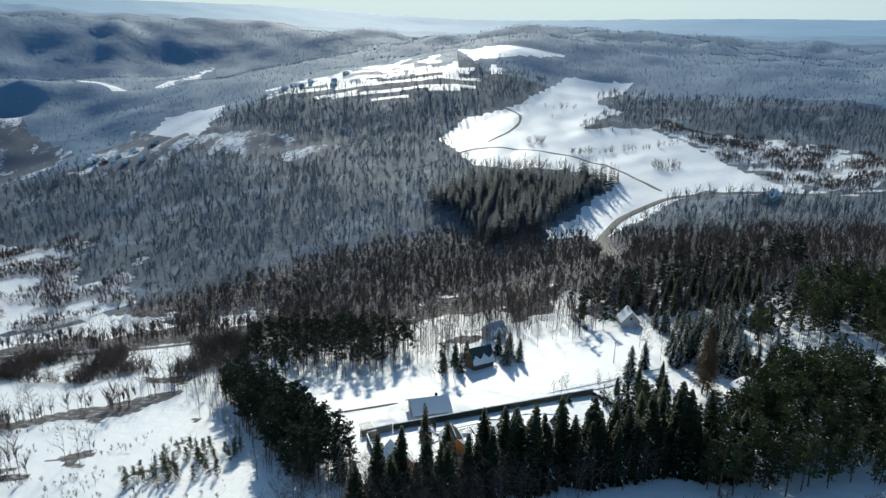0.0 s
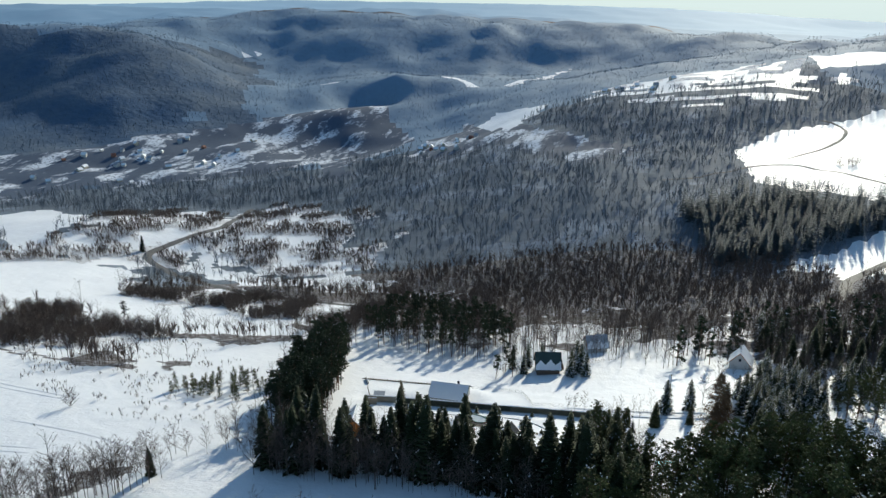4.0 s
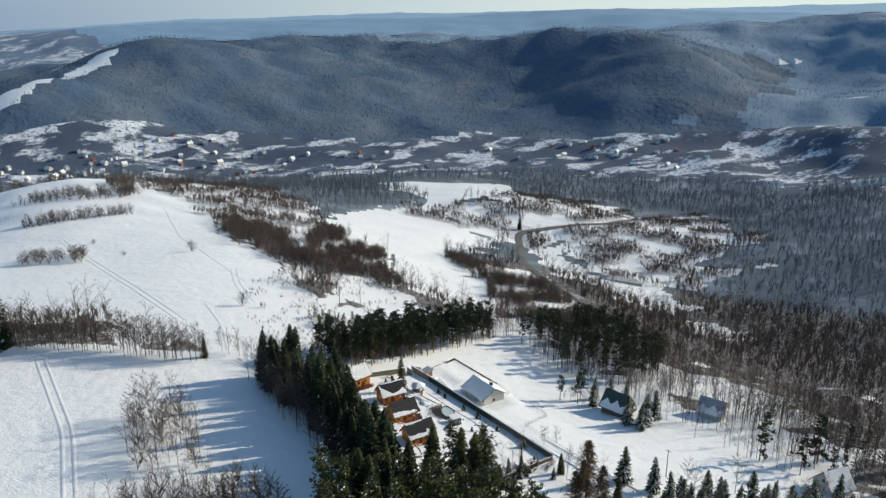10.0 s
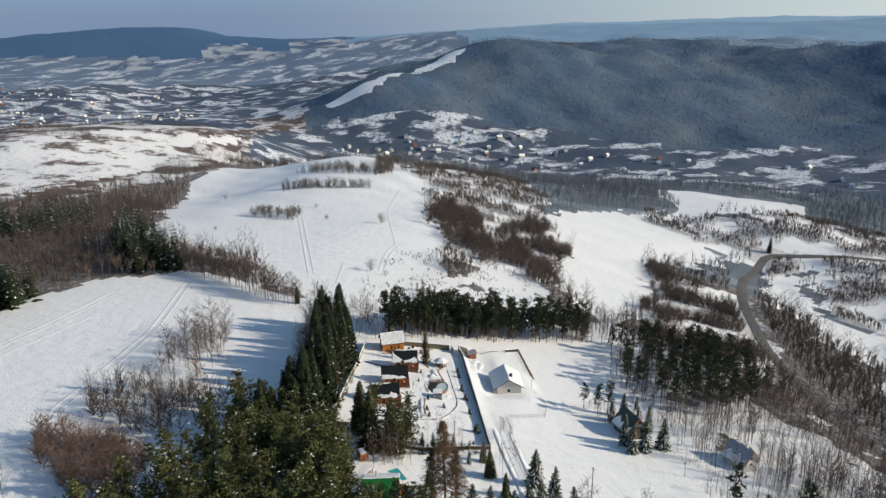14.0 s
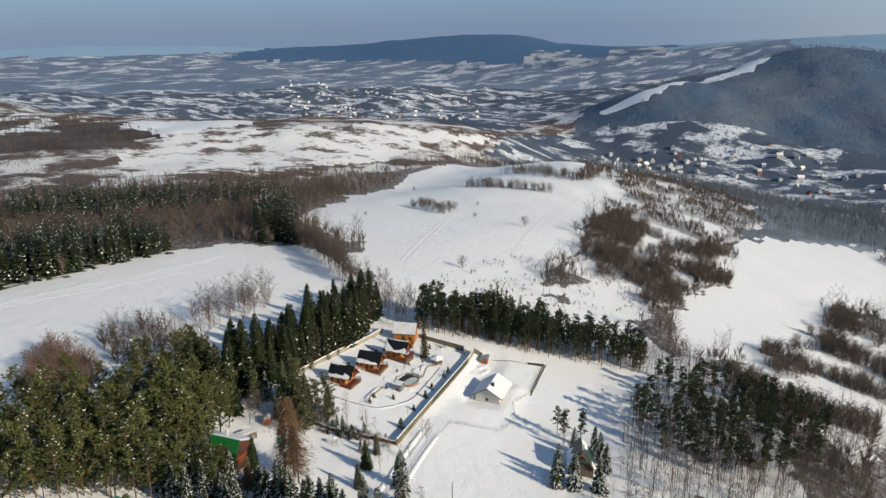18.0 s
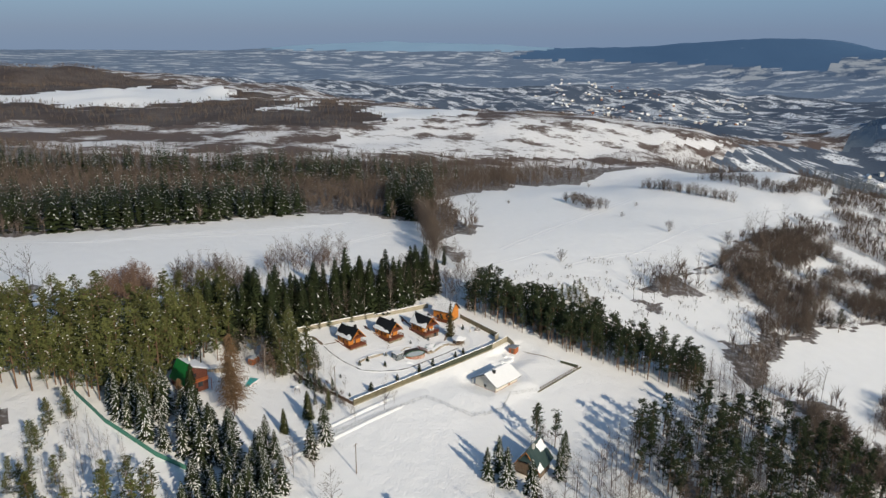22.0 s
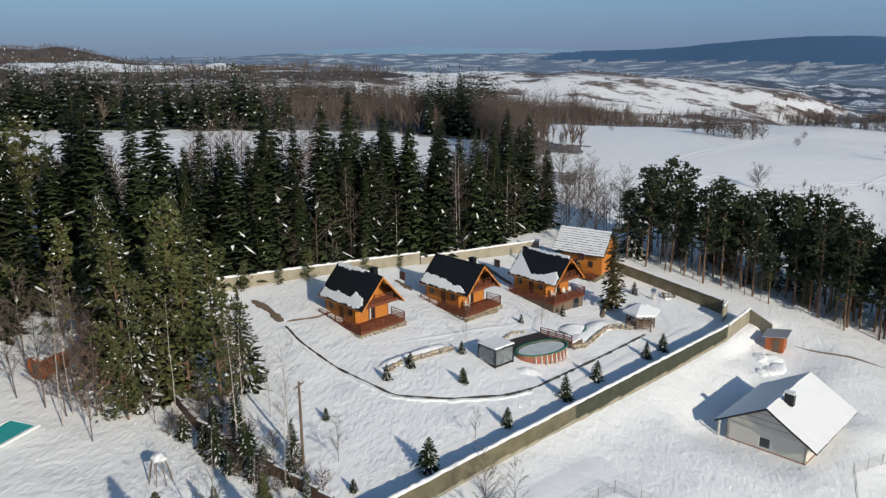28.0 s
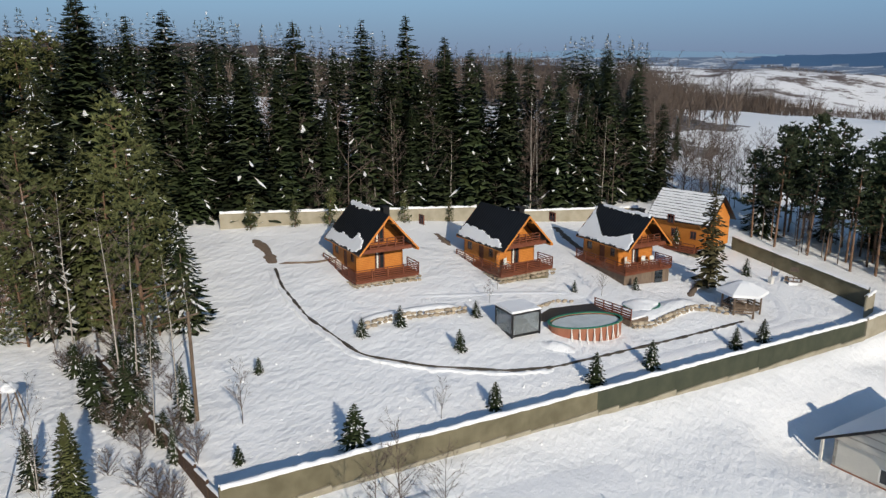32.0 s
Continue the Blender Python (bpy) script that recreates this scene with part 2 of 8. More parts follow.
FAR_HAZE = patchy("haze_glow_pale_range", (0.15, 0.235, 0.33), (0.17, 0.255, 0.345), 0.5, 0.004, soft=0.25, glow=0.55, relief=0.0, dirt=0.1)
FAR_MASSIF = patchy("haze_glow_massif", (0.050, 0.100, 0.185), (0.40, 0.42, 0.46), 0.72, 0.006, soft=0.05, glow=0.34, relief=0.0, dirt=0.25)
FAR_FIELDS = patchy("haze_glow_snowy_fields", (0.08, 0.12, 0.19), (0.36, 0.385, 0.42), 0.50, 0.010, (0.7, 1.4, 1), 0.3, soft=0.05, glow=0.2, relief=0.0, dirt=0.2)
ASPHALT = plain("asphalt", (0.10, 0.095, 0.09), (0.17, 0.16, 0.155), 0.6, 0.75, relief=0.2)
BARK = plain("grey_bark", (0.11, 0.085, 0.07), (0.19, 0.15, 0.125), 1.5, 0.9, stretch=(1, 1, 0.3), vary=0.2)
BIRCH_BARK = plain("birch_bark", (0.50, 0.46, 0.41), (0.30, 0.26, 0.23), 2.0, 0.8, stretch=(1, 1, 2.5))
PINE_BARK = plain("pine_bark", (0.20, 0.115, 0.07), (0.12, 0.085, 0.065), 1.5, 0.9, stretch=(1, 1, 0.4))
TWIG = plain("bare_twigs", (0.11, 0.084, 0.07), (0.17, 0.132, 0.108), 0.05, 0.9, relief=0, vary=0.2)
TWIG_RED = plain("reddish_twigs", (0.19, 0.118, 0.09), (0.24, 0.165, 0.125), 0.1, 0.9, relief=0, vary=0.2)
LARCH = plain("larch_twigs", (0.19, 0.115, 0.06), (0.15, 0.10, 0.06), 0.3, 0.9, relief=0, vary=0.15)
SPRUCE = plain("spruce_needles", (0.026, 0.041, 0.014), (0.045, 0.058, 0.021), 0.25, 0.75, relief=0, vary=0.25)
# twigs lightened and blued to imitate haze across the valley
MID_TWIG = plain("haze_tinted_slope_twigs", (0.15, 0.175, 0.205), (0.205, 0.225, 0.245), 0.02, 0.9, relief=0)
# hill and far twigs repeat the haze tint painted on the ground below
HILL_TWIG = plain("haze_tinted_hill_twigs", (0.108, 0.163, 0.232), (0.148, 0.182, 0.21), 0.02, 0.9, relief=0)
FAR_TWIG = plain("haze_tinted_far_twigs", (0.165, 0.24, 0.325), (0.20, 0.258, 0.315), 0.02, 0.9, relief=0)
# needles with haze blue in the base colour, for the opposite slope
SLOPE_SPRUCE = plain("haze_tinted_spruce_needles", (0.050, 0.074, 0.082), (0.075, 0.098, 0.105), 0.05, 0.8, relief=0)
BELT_PINE = plain("dark_pine_needles", (0.026, 0.041, 0.018), (0.048, 0.062, 0.026), 0.25, 0.75, relief=0, vary=0.25)
FIR_GREEN = plain("olive_fir_needles", (0.078, 0.092, 0.032), (0.125, 0.126, 0.048), 0.25, 0.75, relief=0, vary=0.25)
BROWN_NEEDLES = plain("brown_green_needles", (0.085, 0.07, 0.03), (0.055, 0.056, 0.026), 0.3, 0.8, relief=0)
PINE = plain("pine_needles", (0.072, 0.090, 0.027), (0.122, 0.122, 0.042), 0.25, 0.75, relief=0, vary=0.4)


def striped(name, c1, c2, pitch, rough=0.6, depth=0.5, axis="Z", grain=(1, 1, 1), groove=0.5):
    """Boards or logs laid in courses: grooves in the relief, colour varying along the grain."""
    m, n, l, b = mat(name, rough)
    tc = n.new("ShaderNodeTexCoord")
    w = n.new("ShaderNodeTexWave")
    w.wave_type, w.bands_direction, w.wave_profile = "BANDS", axis, "SIN"
    w.inputs["Scale"].default_value = 0.314 / pitch
    w.inputs["Distortion"].default_value = 0.15
    l.new(tc.outputs["Object"], w.inputs["Vector"])
    v = coords(n, l, "Object", grain)
    g1, g2 = noise_of(n, l, v, 1.2, 4), noise_of(n, l, v, 14, 5)
    col = ramp(n, l, g1, [(0.3, c1), (0.7, c2)])
    col = mix(n, l, g2, col, tuple(0.6 * x for x in c1))
    f = n.new("ShaderNodeMath")
    f.operation = "MULTIPLY"
    l.new(g2, f.inputs[0])
    f.inputs[1].default_value = 0.5
    l.new(f.outputs[0], col.node.inputs[0])
    dark = ramp(n, l, w.outputs["Fac"], [(0.0, (0.45,) * 3), (0.16, (1, 1, 1))])
    l.new(mix(n, l, groove, col, dark, "MULTIPLY"), b.inputs["Base Color"])
    bump(n, l, b, w.outputs["Fac"], depth, 0.04)
    return m


LOG = striped("orange_log_siding", (0.58, 0.20, 0.035), (0.68, 0.27, 0.055), 0.16)
LOG_DARK = plain("red_brown_stain", (0.15, 0.046, 0.024), (0.22, 0.072, 0.036), 2.0, 0.55, stretch=(0.5, 0.5, 2))
TRIM = plain("orange_trim", (0.60, 0.21, 0.04), (0.66, 0.27, 0.06), 2.0, 0.55)
BLACK_ROOF = striped("black_sheet_roof", (0.012, 0.013, 0.015), (0.02, 0.021, 0.024), 0.35, 0.45, 0.35, "Y", groove=0.2)
DARK_METAL = plain("dark_metal", (0.02, 0.02, 0.022), (0.035, 0.035, 0.036), 3.0, 0.45, 0.4)
HOUSE_BOARDS = plain("dark_red_boards", (0.075, 0.026, 0.018), (0.13, 0.045, 0.030), 1.5, 0.8)
FENCE_BROWN = plain("dark_brown_boards", (0.07, 0.042, 0.028), (0.11, 0.068, 0.045), 2.0, 0.8)
WET_WOOD = plain("dark_wet_boards", (0.035, 0.03, 0.027), (0.06, 0.05, 0.042), 2.5, 0.5)
TEAL_SHEET = plain("dark_green_sheet_roof", (0.035, 0.06, 0.058), (0.055, 0.085, 0.08), 0.8, 0.45)
CONCRETE = plain("mossy_concrete", (0.125, 0.11, 0.068), (0.21, 0.185, 0.12), 0.7, 0.85, relief=0.4)
CONCRETE_PALE = plain("pale_concrete", (0.29, 0.26, 0.19), (0.42, 0.38, 0.30), 0.8, 0.85, relief=0.4)
CONCRETE_GREEN = plain("dark_green_concrete", (0.045, 0.052, 0.035), (0.08, 0.085, 0.055), 0.7, 0.85, relief=0.4)
STONE = plain("field_stone", (0.30, 0.24, 0.17), (0.45, 0.38, 0.29), 1.5, 0.85, relief=0.6, vary=0.3)
PLASTER = plain("cream_plaster", (0.66, 0.63, 0.56), (0.72, 0.69, 0.62), 1.0, 0.85)
GABLE_BOARD = striped("cream_gable_boards", (0.58, 0.55, 0.49), (0.66, 0.63, 0.57), 0.6, 0.75, 0.6, groove=0.8)
PLINTH = plain("rust_plinth", (0.28, 0.10, 0.055), (0.36, 0.15, 0.08), 2.0, 0.8)
GREEN_SHEET = striped("green_sheet_metal", (0.012, 0.19, 0.045), (0.02, 0.24, 0.06), 0.25, 0.45, 0.4, "Y", groove=0.25)
GREY_SHEET = striped("grey_sheet_metal", (0.35, 0.37, 0.40), (0.45, 0.47, 0.50), 0.22, 0.4, 0.4, "Y", groove=0.3)
WEATHERED = plain("weathered_wood", (0.14, 0.10, 0.075), (0.22, 0.165, 0.12), 2.5, 0.85, stretch=(2, 2, 0.4))
RUST_WOOD = plain("red_wood", (0.36, 0.10, 0.035), (0.44, 0.15, 0.06), 2.0, 0.65)
POOL_SIDE = striped("rattan_pool_wall", (0.34, 0.13, 0.075), (0.42, 0.18, 0.11), 0.1, 0.6, 0.3)
WHITE_PLASTIC = plain("white_plastic", (0.75, 0.74, 0.70), (0.80, 0.79, 0.76), 3.0, 0.4, relief=0.05)
POOL_GREEN = plain("green_liner", (0.02, 0.16, 0.10), (0.04, 0.22, 0.14), 2.0, 0.35)
TURQUOISE = plain("turquoise_liner", (0.04, 0.42, 0.42), (0.07, 0.50, 0.50), 1.5, 0.35, relief=0.1)
ICE = plain("snowy_ice", (0.55, 0.60, 0.61), (0.76, 0.79, 0.80), 1.0, 0.35)
PALE_BRICK = plain("pale_paint", (0.62, 0.60, 0.56), (0.70, 0.68, 0.64), 1.2, 0.8)
CURTAIN = plain("white_curtain", (0.72, 0.70, 0.66), (0.80, 0.78, 0.74), 4.0, 0.85)
WIRE = plain("fence_wire", (0.30, 0.30, 0.29), (0.38, 0.38, 0.37), 3.0, 0.5, 0.5, relief=0)
NETTING = plain("green_netting", (0.05, 0.20, 0.15), (0.09, 0.26, 0.19), 2.0, 0.8)
TILE_ROOF = plain("dull_red_tiles", (0.22, 0.085, 0.06), (0.30, 0.13, 0.09), 1.0, 0.8)


def glass_mat(name, tint, rough=0.06):
    m, n, l, b = mat(name, rough)
    b.inputs["Base Color"].default_value = (*tint, 1)
    b.inputs["Specular IOR Level"].default_value = 0.8
    return m


PANE = glass_mat("dark_window_glass", (0.02, 0.025, 0.03))
m, n, l, b = mat("clear_panel", 0.08)
b.inputs["Base Color"].default_value = (0.55, 0.6, 0.62, 1)
b.inputs["Transmission Weight"].default_value = 0.75
CLEAR = m


# ---- terrain ----
YARD_SPOTS = [(94.1, 184, 1.3), (76.1, 185, 0.5), (58.1, 185, -0.4), (36.1, 184.9, -1.5), (22.7, 183.9, -2.4), (58.1, 176, 0.5), (40, 176, 0.6), (73.9, 162.1, 4.4),
              (59.9, 165, 3.6), (45, 167, 1.8), (47, 170, 0.8), (51, 169, 1.5), (29.7, 164, 1.3), (75.8, 146.1, 6.5), (44.9, 150.1, 4.3), (28.7, 153, 2.9), (89.9, 162, 3.7), (108.9, 159, 5.2),
              (124.7, 153.1, 9.4), (47.3, 197.9, -4.7), (17.5, 206.8, -7.5), (69.4, 205.8, -5.5), (77.5, 229.8, -8.2), (137.4, 238.8, -4.4), (108.3, 215.8, -3.5)]
FIELD_SPOTS = [(-53.2, 154.1, 2.2), (-144.1, 160.1, -0.9), (-149.2, 130.1, 0.5), (-158.2, 99.1, 1.7), (-153, 187, -4.8), (15.8, 78.2, 9.5), (-297.1, 117.1, -4.2), (-395.1, 133, -8.0), (-284.8, 207.9, -12.2), (-256.1, 89.1, -3.2), (-220.1, 161, -4.0), (-475.8, 134.4, -34.8), (-502.6, 53.3, -37.7), (86.4, 16.5, 15.7),
               (-107.1, 252.6, -20.2), (-269.6, 53.8, -12.9), (-90.4, 36.2, 6.8), (125.4, 81.3, 15.2), (215.4, 54.3, 17.9), (215.7, 144.1, 12.0), (53.4, 0.3, 14.4), (-20, -139.9, 6.9), (134.6, -71.8, 15.1),
               (296.8, 225.1, 10.7), (207.6, 305.7, -6.9), (1.1, 296.5, -22.9), (73.2, 305.4, -22.9)]
VALLEY_SPOTS = [(-225.5, 431.8, -56.0), (-198.4, 519.8, -58.8), (-12.8, 392.8, -49.9), (6.1, 406.8, -50.3), (206.6, 399.2, -28.2), (-361.3, 380.2, -44.0), (-274.4, 448.2, -41.2), (-210.8, 610.4, -72.8),
                (-156.2, 704.7, -63.3), (-283, 945.6, -74.0), (-686.9, 372.5, -78.7), (-649.6, 601.8, -68.3), (-769.8, 119, -60.6), (-513, 261, -52.6), (-573, 223.5, -73.0), (360.5, 314.8, -1.8), (539.5, 180.3, 24.5),
                (-290.3, 1135.7, -70.2), (-446.7, 718.4, -80.9), (-554.9, 403.5, -76.6)]
HILL_SPOTS = [(98.3, 530.4, -27.3), (158.7, 612.7, -13.6), (291.8, 738.1, 4.6), (93.8, 944.6, 15.9), (336.2, 966.4, 53.1), (-35.6, 872.8, -17.8), (41.1, 1126.4, 6.5), (278.5, 1277.2, 42.2), (394, 1340.4, 52.6),
              (663.1, 1380.9, 76.8), (836, 1229, 47.6), (959.9, 950.5, 36.1), (560.7, 587.6, -4.5), (353, 434.5, -13.3), (393.9, 860.5, 23.1), (539.5, 1710.2, 12.0)]
WEST_SPOTS = [(-758, -192.5, -34.1), (-707.8, -511.6, -32.4), (-559.2, 1.9, -8.8), (-456, -119.5, 10.9), (-238.5, -251.8, 9.1), (-353.8, -450.6, 13.5), (-249.5, -959.3, 27.0), (-400.2, -895.4, 16.0),
              (-247.4, -669.8, 12.0), (-29.1, -463.9, 12.8), (-541.2, -704.9, 1.0), (-1195.7, 62.4, -54.5), (-1176.6, -818.7, -44.7), (-851.3, -1147.4, -19.3), (-1470.3, -247.8, -65.6), (-1890, -1051.5, -53.7),
              (-1713.8, -1828.6, -42.8), (-1764.3, -498.8, -70.1), (-359.5, 35.8, -17.2), (-135.3, -296.9, 8.4), (358.8, -539.4, 42.3), (718, -179.1, 61.0), (808.8, 450.6, 40.8)]
RANGE_SPOTS = [(-1154.6, 330.8, 52.2), (-1108.9, 294.1, 40.2), (-1163.3, 400.3, 65), (-1124, 599.9, 41.8), (-1076.5, 294.7, 38.0), (-948.2, 200, 16.1), (-915.6, 169.8, 7.6), (-844.8, 492.9, -29.0), (-915.2, 796.6, -9.3), (-991.5, 1272.6, 64.8), (-925.5, 1227.6, 67.4),
               (-1387.3, 674.1, 39.2), (-563, 1258.5, -8.5), (-621.2, 1344, 10.3), (-1323, 774.4, 54.0), (-1732.2, 1199, 59.9), (-2038.4, 566.1, 63.9),
               (-2078.4, 304.6, 46.4), (-1409.5, 1377.2, 34.3), (-811, 945.5, -11.6)]
FAR_SPOTS = [(-1726, 1943.3, 104.5), (-2017.9, 1589.8, 80.1), (-1445.7, 2413.2, 100.3), (-1091.9, 2723.8, 84), (-596.6, 2547.2, 68.0), (27.2, 2703.8, 42),
             (895.7, 3021.6, 12.4), (1395.6, 2521.2, 15.6), (2042.6, 2032.2, 38.5), (-3154.1, 1986.9, 87.6), (-1489, 3534.3, 128.8), (-202.2, 3871, 104.6),
             (995.6, 3741.7, 8.4), (2328.8, 3205.1, 65.3), (-3278, 1916.8, 82.9), (-2798, -1020, 48.3), (-2855, -884, 58.2), (-2911, -731, 65.9),
             (-2958, -582, 69.2), (-2983, -490, 57.9), (-2986, -429, 34.6), (-2999, -369, 10.3), (-2411, -1126, -22.6), (-1561, -849, -28), (-1592, -654, -28),
             (-1684, -412, -28), (-1912, -242, -28), (-1852, -2744, -1.2), (-2038, -2610, 23.5), (-2373, -2320, 41.9), (-2691, -1965, 30.9), (-2918, -1644, 12.9),
             (-1323, -1900, -26), (-1359, -1382, -26), (-1600, -1147, -26), (-555, -3906, -2.4), (-1173, -3745, -10), (-1873, -3434, -15.8),
             (-2719, -3087, -39.1), (-3379, -2383, -36.2), (-3920, -1450, -25.7), (-4107, -928, -17.5), (-4105, -444, -33.1), (-4116, -314, -44.4),
             (-4096, -481, -52.9)]
KNOLL_SPOTS = [(-861, 1130, 76), (-650, 1120, 47), (-545, 1175, -4), (-256, 1219, -6), (-203, 1225, -8), (-330, 1195, -16), (-407, 1182, -20), (-160, 1330, -12), (-124, 1442, -14), (-16, 1523, -6),
               (-585, 1606, 86), (-398, 1664, 79), (-185, 1703, 67), (-11, 1715, 62), (146, 1710, 56), (292, 1693, 50), (-280, 1390, -14), (-470, 1330, -12), (-275, 1160, -3), (-350, 1150, -14), (-200, 1160, -12), (-275, 1085, -30), (-350, 1075, -36), (-205, 1080, -35), (-310, 1540, 30), (-310, 1460, 8), (-160, 1560, 26), (-160, 1470, 2), (-20, 1600, 28), (-300, 990, -44), (-180, 1010, -44), (-1273, 352, 40), (-1240, 240, 10), (-1236, 140, -16), (-1480, 250, -20), (-3739, 1880, 52), (-3544, 2255, 89), (-3431, 2435, 47), (-3967, 1271, 60),
               (403, 4328, 88), (861, 4263, 55), (1072, 4214, 5), (-200, 4340, 107)]
SPOTS = np.array(KNOLL_SPOTS + YARD_SPOTS + FIELD_SPOTS + VALLEY_SPOTS + HILL_SPOTS + WEST_SPOTS + RANGE_SPOTS + FAR_SPOTS, dtype=float)


def _spread(dx, dy):
    return np.sqrt(dx * dx + dy * dy + 35.0 ** 2)


_xy, _zz = SPOTS[:, :2], SPOTS[:, 2]
_soft = 0.4 + 0.004 * np.hypot(_xy[:, 0] - 72, _xy[:, 1] - 171)
_A = _spread(_xy[:, 0][:, None] - _xy[:, 0][None], _xy[:, 1][:, None] - _xy[:, 1][None]) + np.diag(-_soft)
_mean = 20.0
_W = np.linalg.solve(_A, _zz - _mean)
_rw = np.random.RandomState(7)
_WAVES = [(k, a, p) for k, a, p in zip(_rw.uniform(0.6, 1.6, 40), _rw.uniform(0, 2 * np.pi, 40), _rw.uniform(0, 2 * np.pi, 40))]


def rough(x, y, size):
    """Rolling unevenness of about unit height and the given wavelength in metres."""
    z = np.zeros_like(x)
    for k, a, p in _WAVES[:14]:
        f = 2 * np.pi * k / size
        z += np.sin(f * (x * np.cos(a) + y * np.sin(a)) + p + 1.3 * np.sin(f * 0.6 * (x * np.cos(a + 1.7) + y * np.sin(a + 1.7)) + 2 * p))
    return z / 3.8


def box_fade(x, y, x0, x1, y0, y1, edge):
    """1 inside a box of the plan, falling smoothly to 0 over the given edge."""
    d = np.hypot(np.maximum(np.maximum(x0 - x, x - x1), 0), np.maximum(np.maximum(y0 - y, y - y1), 0))
    f = np.clip(1 - d / edge, 0, 1)
    return f * f * (3 - 2 * f)


def ground_z(x, y):
    x, y = np.atleast_1d(np.asarray(x, float)), np.atleast_1d(np.asarray(y, float))
    z = np.full(x.shape, _mean)
    for (sx, sy), w in zip(_xy, _W):
        z += w * _spread(x - sx, y - sy)
    r = np.hypot(x - 72, y - 171)
    amp = np.clip((r - 250) / 900, 0, 1) * np.where(r > 1500, np.clip(1 - (r - 1500) / 1800, 0.35, 1), 1)
    z += amp * (6 * rough(x, y, 420) + 3 * rough(x + 900, y, 130))
    # folded hillsides: spurs and gullies on the wooded ranges, none on the valley floor
    fold = np.clip((r - 750) / 500, 0, 1) * np.clip((z + 30) / 70, 0, 1) * np.clip(1 - (r - 1700) / 1500, 0.25, 1)
    z += fold * (4 * rough(x + 400, y, 420) + 2.5 * rough(x, y + 700, 190) + 1.2 * rough(x, y, 80))
    z += np.clip((r - 120) / 300, 0, 1) * 0.5 * rough(x, y + 500, 45)
    # the plot below the front wall is dug lower, and levelled round the cream house
    below = np.clip((y - 184.9) / 1.2, 0, 1)
    z -= below * (0.5 * box_fade(x, y, 32, 70, 187, 190, 7) + 0.75 * box_fade(x, y, 23, 34, 187, 191, 6))
    pad = below * box_fade(x, y, 41, 53, 192.5, 201, 7)
    return z * (1 - pad) - 4.72 * pad


def gz(x, y):
    return float(ground_z(x, y)[0])



# ---- land cover ----
def inside(poly, x, y):
    hit = np.zeros(x.shape, bool)
    n = len(poly)
    for i in range(n):
        (x0, y0), (x1, y1) = poly[i], poly[(i + 1) % n]
        cross = (y0 > y) != (y1 > y)
        with np.errstate(divide="ignore", invalid="ignore"):
            hit ^= cross & (x < (x1 - x0) * (y - y0) / (y1 - y0 + 1e-12) + x0)
    return hit


OPEN_FIELDS = [
    [(-36, 47), (-12, 30), (83, 7), (162, -36), (288, -18), (288, 81), (153, 59), (126, 63), (90, 115), (83, 134), (12, 136), (-11, 134), (-45, 76)],
    [(-5, 137), (-56, 104), (-90, 45), (-216, 29), (-333, 16), (-410, 27), (-432, 117), (-396, 171), (-297, 194), (-216, 194), (-153, 192), (-100, 192), (-68, 185), (-18, 180), (7, 153)],
    [(-17, 212), (-27, 207), (-68, 199), (-90, 212), (-70, 232), (-29, 225)],
    [(-22, 252), (-63, 245), (-104, 252), (-142, 266), (-209, 271), (-262, 291), (-278, 356), (-216, 346), (-140, 310), (-95, 302), (-43, 273)],
    [(-288, 341), (-270, 302), (-178, 298), (-157, 321), (-201, 396), (-249, 381)],
    [(-490, 450), (-428, 585), (-354, 536), (-304, 506), (-279, 376), (-305, 400)],
    [(-190, 414), (-182, 454), (-158, 417), (-103, 402), (-72, 421), (-45, 418), (-33, 396), (-54, 382), (-135, 387)],
    [(7, 405), (9, 362), (-22, 376), (-22, 396)],
    [(94, 184), (117, 191), (133, 190), (146, 165), (150, 143), (158, 146), (172, 158), (178, 173), (165, 215), (155, 236), (101, 241), (81, 221), (54, 230), (36, 238), (4, 241), (13, 200), (20, 166), (29, 150), (76, 143), (101, 153), (119, 162), (115, 184)],
    [(186, 683), (230, 734), (298, 762), (409, 895), (494, 874), (395, 783), (407, 740), (321, 668), (403, 674), (392, 561), (372, 423), (342, 446), (328, 471), (260, 441), (213, 412), (184, 433), (271, 508), (262, 563), (191, 592)],
    [(304, 1009), (372, 1028), (450, 988), (393, 953), (297, 920)],
    [(-89, 940), (-74, 992), (-2, 957), (-4, 915), (-30, 822)],
    [(-895, 90), (-915, 135), (-955, 188), (-1030, 246), (-1105, 294), (-1150, 318), (-1141, 336), (-1085, 323), (-1040, 295), (-982, 243), (-930, 195), (-885, 152), (-873, 96)],
    [(-1225, 128), (-1250, 140), (-1340, 300), (-1290, 330), (-1245, 240)],
    [(-100, 1221), (-91, 1208), (-12, 1484), (-16, 1502)],
    [(-210, 1249), (-190, 1262), (-134, 1190), (-146, 1183)],
    [(-645, 1330), (-614, 1417), (-610, 1398), (-637, 1341)],
    [(-411, 1195), (-365, 1203), (-371, 1192), (-390, 1177)],
    [(-328, 1213), (-308, 1230), (-306, 1216)],
    [(-89, -653), (-169, -705), (-356, -810), (-460, -724), (-333, -525), (-241, -538), (-155, -568), (-99, -613)],
    [(-301, -381), (-451, -543), (-592, -700), (-560, -640), (-365, -409), (-294, -355)],
    [(-350, -293), (-480, -390), (-572, -434), (-427, -190), (-364, -190), (-308, -215)],
]
